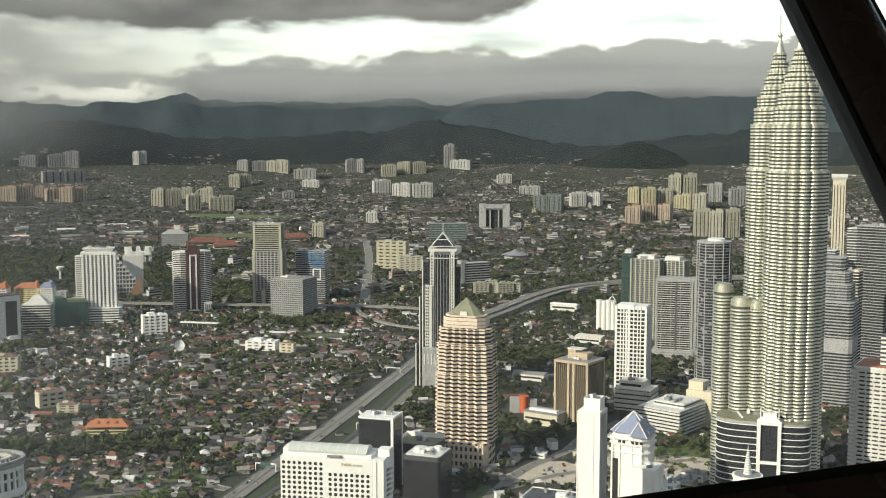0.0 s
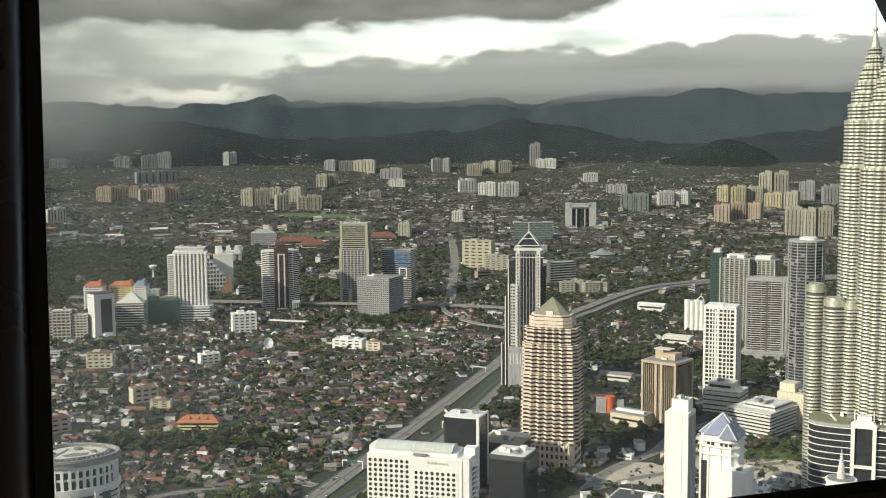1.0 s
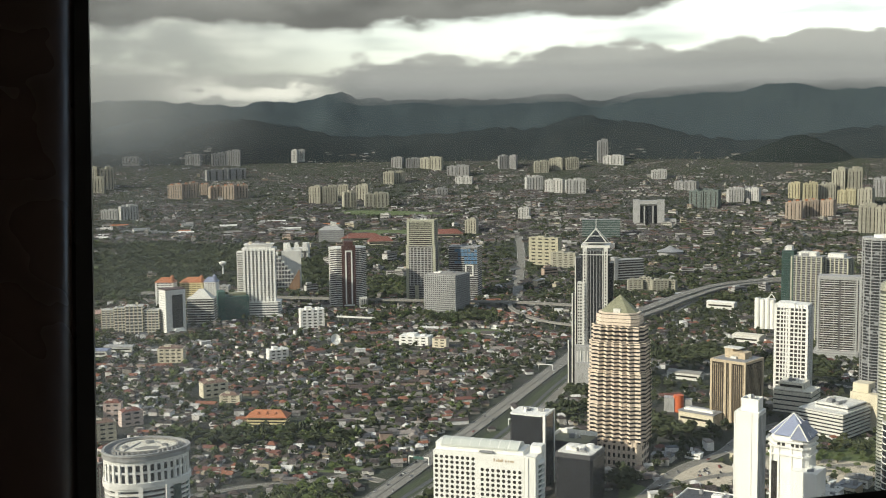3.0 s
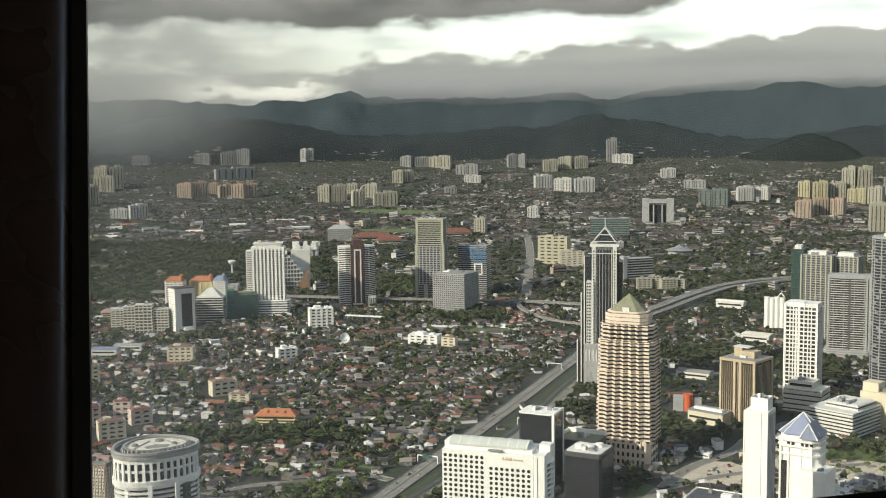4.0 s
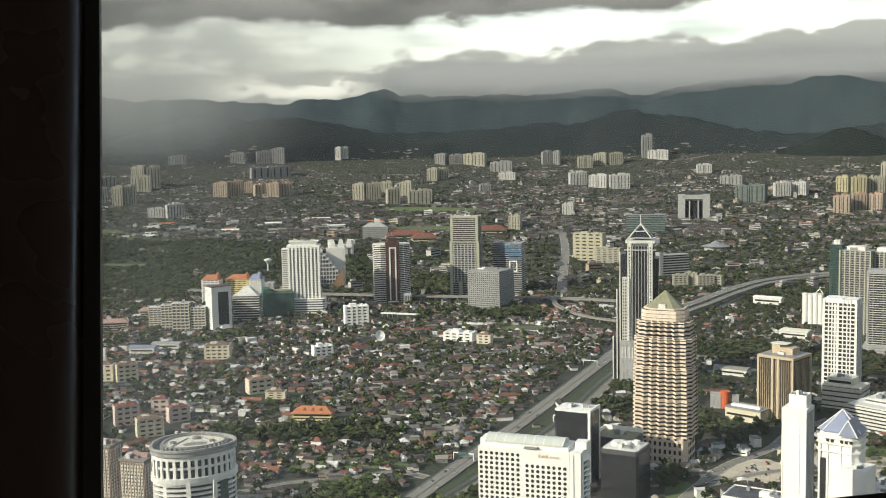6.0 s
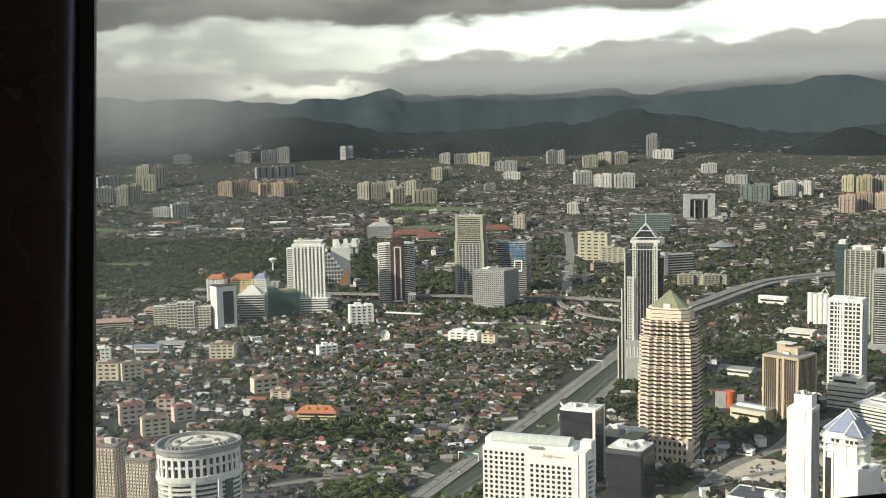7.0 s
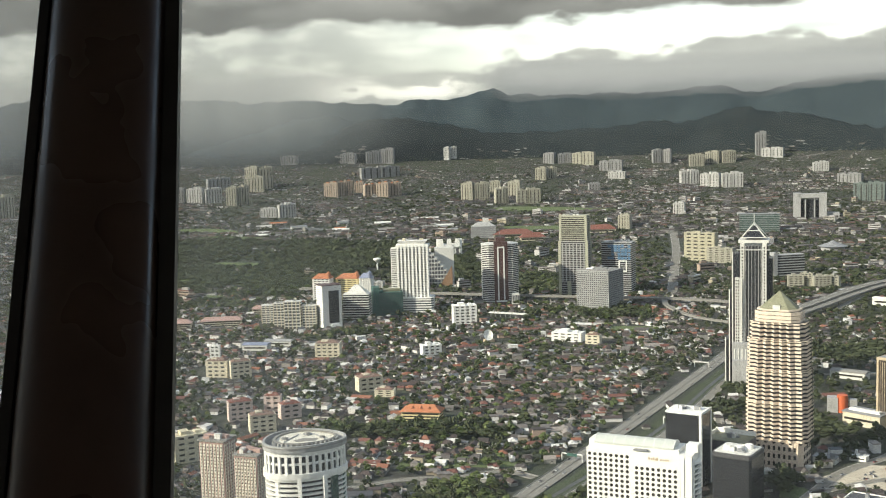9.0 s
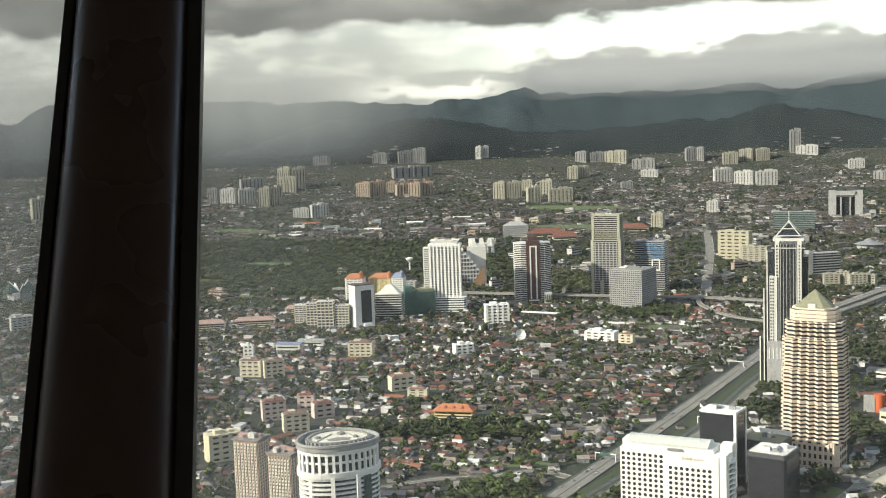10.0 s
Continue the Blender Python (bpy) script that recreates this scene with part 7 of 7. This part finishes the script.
# estates of terrace rows, and a few on the foot of the hills
for i in range(520):
    D = EYE / rnd.uniform(0.029, 0.105)
    r = 1800 + 2700 * (1 - math.exp(-(D - 1800) / 2700))
    a = rnd.uniform(a_lo, a_hi)
    cx, cy = r * math.sin(a), r * math.cos(a)
    s = max(0.40, r / D) * rnd.uniform(0.8, 1.1)
    turn = -a + rnd.choice((-0.25, 0.0, 0.1, 0.35))
    for j in range(rnd.randrange(2, 6)):
        for k in range(rnd.randrange(2, 8)):
            u, v = (k - 3) * 33 * s, (j - 2) * 26 * s
            x, y = cx + u * math.cos(turn) - v * math.sin(turn), cy + u * math.sin(turn) + v * math.cos(turn)
            if rnd.random() > 0.25 and not (math.hypot(x, y) > 4420 or wooded(x, y) or inside(x, y, CLEAR) or taken(x, y)):
                far_w.append((x, y, land(x, y) + 1.0 * s, turn + rnd.uniform(-0.05, 0.05), s * rnd.choice((0.45, 0.6, 0.8, 0.95)), s * 0.9, s * rnd.uniform(0.9, 1.3)))
for i in range(900):
    a, f = rnd.uniform(a_lo, a_hi), rnd.uniform(0.03, 0.36)
    if noise.noise((a * 16, f * 2, 3.3)) > 0.08:
        x, y, z = hillside(a, f, 4480, 110, mid_crest)
        s = rnd.uniform(0.4, 0.75)
        far_w.append((x, y, z, -a + rnd.uniform(-0.4, 0.4), s * rnd.uniform(0.5, 1.4), s * 0.8, s))
for nm, kind, rows in (("far_house", 1, far_h), ("far_terrace", 5, far_w)):
    w, rf = house_shapes(kind)
    many(nm + "_walls", w, rows, far_wall_shaded, "shade-toned walls of the distant suburbs", "houses")
    many(nm + "_roofs", rf, rows, far_roof_shaded, "mixed shade-toned roofs of the distant suburbs", "houses")
many("far_low_block", Mesh().box(0, 0, -3, 22, 12, 13).box(-4, 1, 10, 9, 6, 3), far_big, flat_mix, "pale low blocks in the distant suburbs", "buildings")
many("far_low_block_roofs", Mesh().box(0, 0, 10, 23, 13, 0.8), far_big, roof_mix, "flat roofs of the distant low blocks", "buildings")
many("far_low_block_windows", Mesh().box(0, 0, 1.5, 20.5, 12.3, 1.3).box(0, 0, 4.6, 20.5, 12.3, 1.3).box(0, 0, 7.7, 20.5, 12.3, 1.3), far_big, window_dark, "window rows of the distant low blocks", "windows")
rnd = random.Random(10)
far_t = [[], [], []]
for i in range(36000):
    dep = rnd.uniform(0.0262, 0.15)
    D = EYE / dep
    r = 1800 + 2700 * (1 - math.exp(-(D - 1800) / 2700))
    a = rnd.uniform(a_lo, a_hi)
    x, y = r * math.sin(a), r * math.cos(a)
    if taken(x, y, 3) or inside(x, y, CLEAR):
        continue
    wood = wooded(x, y)
    s = max(0.45, r / D) * rnd.uniform(0.6, 1.3) * (1.3 if wood else 1.0)
    far_t[i % 3].append((x, y, land(x, y) - 1.5 * s, rnd.uniform(0, 6.28), s * rnd.uniform(1.0, 2.2), s * 1.1, s * rnd.uniform(0.8, 1.15)))
for k in range(3):
    many("far_trees", crown_shape(21 + k, 6, 2.5), far_t[k], leaf, "dark tree cover among the distant suburbs", "trees")
# close woodland canopy where no single tree stands out
wood_t = [[], [], []]
for a, b, rx, ry in WOODS:
    for i in range(int(rx * ry / 60)):
        x, y = a + rx * rnd.uniform(-1, 1), b + ry * rnd.uniform(-1, 1)
        if not wooded(x, y) or taken(x, y, 2) or inside(x, y, CLEAR) or math.hypot(x, y) < 1250:
            continue
        s = rnd.uniform(0.8, 1.5)
        wood_t[i % 3].append((x, y, land(x, y) - 1, rnd.uniform(0, 6.28), s * 1.2, s * 1.1, s))
for k in range(3):
    many("woodland_canopy", light[k], wood_t[k], leaf, "continuous dark green woodland canopy", "trees")


# ---- the building ground and park below the offices ----
rnd = random.Random(31)
for i in range(90):
    x, y = 215 + rnd.gauss(0, 38), 1165 + rnd.gauss(0, 34)
    if taken(x, y, -18) or math.hypot(x - 205, y - 1120) < 16:
        continue
    s = rnd.uniform(0.45, 1.15)
    t = thing("broadleaf_tree", x, y, rnd.uniform(0, 6.28), "young green park tree on pale soil", "tree", "park trees")
    part("crown", sunlit_crown[i % 3], None, t).scale = (s * 1.1, s, s * 0.9)
    part("trunk", trunk_data, None, t).scale = (s, s, s)
for i in range(44):
    row, col = divmod(i, 11)
    x, y = 92 + col * 3.1 + row * 4, 1108 + row * 13 + col * 1.2
    x, y = x + rnd.uniform(-8, 8), y + rnd.uniform(-6, 6)
    if taken(x, y, -10) or rnd.random() < 0.5:
        continue
    k = rnd.choice((0, 0, 1, 1, 2, 3))
    t = thing("parked_car", x, y, -0.35 + rnd.uniform(-0.5, 0.5), ("white", "silver", "red", "dark")[k] + " saloon car parked on bare ground", "car", "cars parked on the open ground", z=0.25)
    bd, cb, wh = car_mesh[k]
    part("body", bd, None, t)
    part("cabin", cb, None, t)
    for sx in (-0.85, 0.85):
        for sy in (-1.35, 1.35):
            part("wheel", wh, None, t, at=(sx, sy, 0.0))
for i, (x, y, w, d, h) in enumerate(((208, 1052, 24, 18, 12), (232, 1075, 18, 22, 9), (214, 1092, 16, 12, 7), (246, 1102, 22, 14, 8), (190, 1104, 20, 12, 6), (68, 1168, 22, 12, 6), (100, 1180, 16, 10, 5), (150, 1178, 26, 12, 7), (178, 1240, 24, 14, 8))):
    t = thing("low_service_building", x, y, facing(x, y) - 0.3, "low pale service building with flat sheet roof", "service building", "service buildings", z=0)
    part("walls", Mesh().box(0, 0, -1, w, d, h + 1), (white, cream, offwhite)[i % 3], t)
    part("roof", Mesh().box(0, 0, h, w + 1.2, d + 1.2, 0.5), (offwhite, midgrey, white, concrete)[i % 4], t)
    part("window_row", Mesh().box(0, -d / 2 - 0.05, h * 0.45, w * 0.8, 0.4, h * 0.22), window_dark, t)
    roof_clutter(t, w, d, h + 0.5, 100 + i, offwhite, 3)

# white works sheds at the edge of the woods
for i in range(20):
    a, r = rnd.uniform(radians(-25), radians(-13)), rnd.uniform(3180, 3480)
    x, y = r * math.sin(a), r * math.cos(a)
    if taken(x, y, -10):
        continue
    w, d, h = rnd.uniform(16, 52), rnd.uniform(9, 18), rnd.uniform(4, 7)
    t = thing("works_shed", x, y, facing(x, y) + rnd.uniform(-0.3, 0.3), "long white works shed with low pitched sheet roof", "warehouse", "works sheds")
    part("walls", Mesh().box(0, 0, -4, w, d, h + 4), offwhite, t)
    part("roof", Mesh().prism(rect(w + 2, d + 2), h, h + 3, top=rect(w + 2, 1)), (white, offwhite, terracotta, midgrey, concrete)[i % 5], t)
    part("door_band", Mesh().box(0, -d / 2 - 0.1, 0, w * 0.7, 0.5, h * 0.4), darkgrey, t)
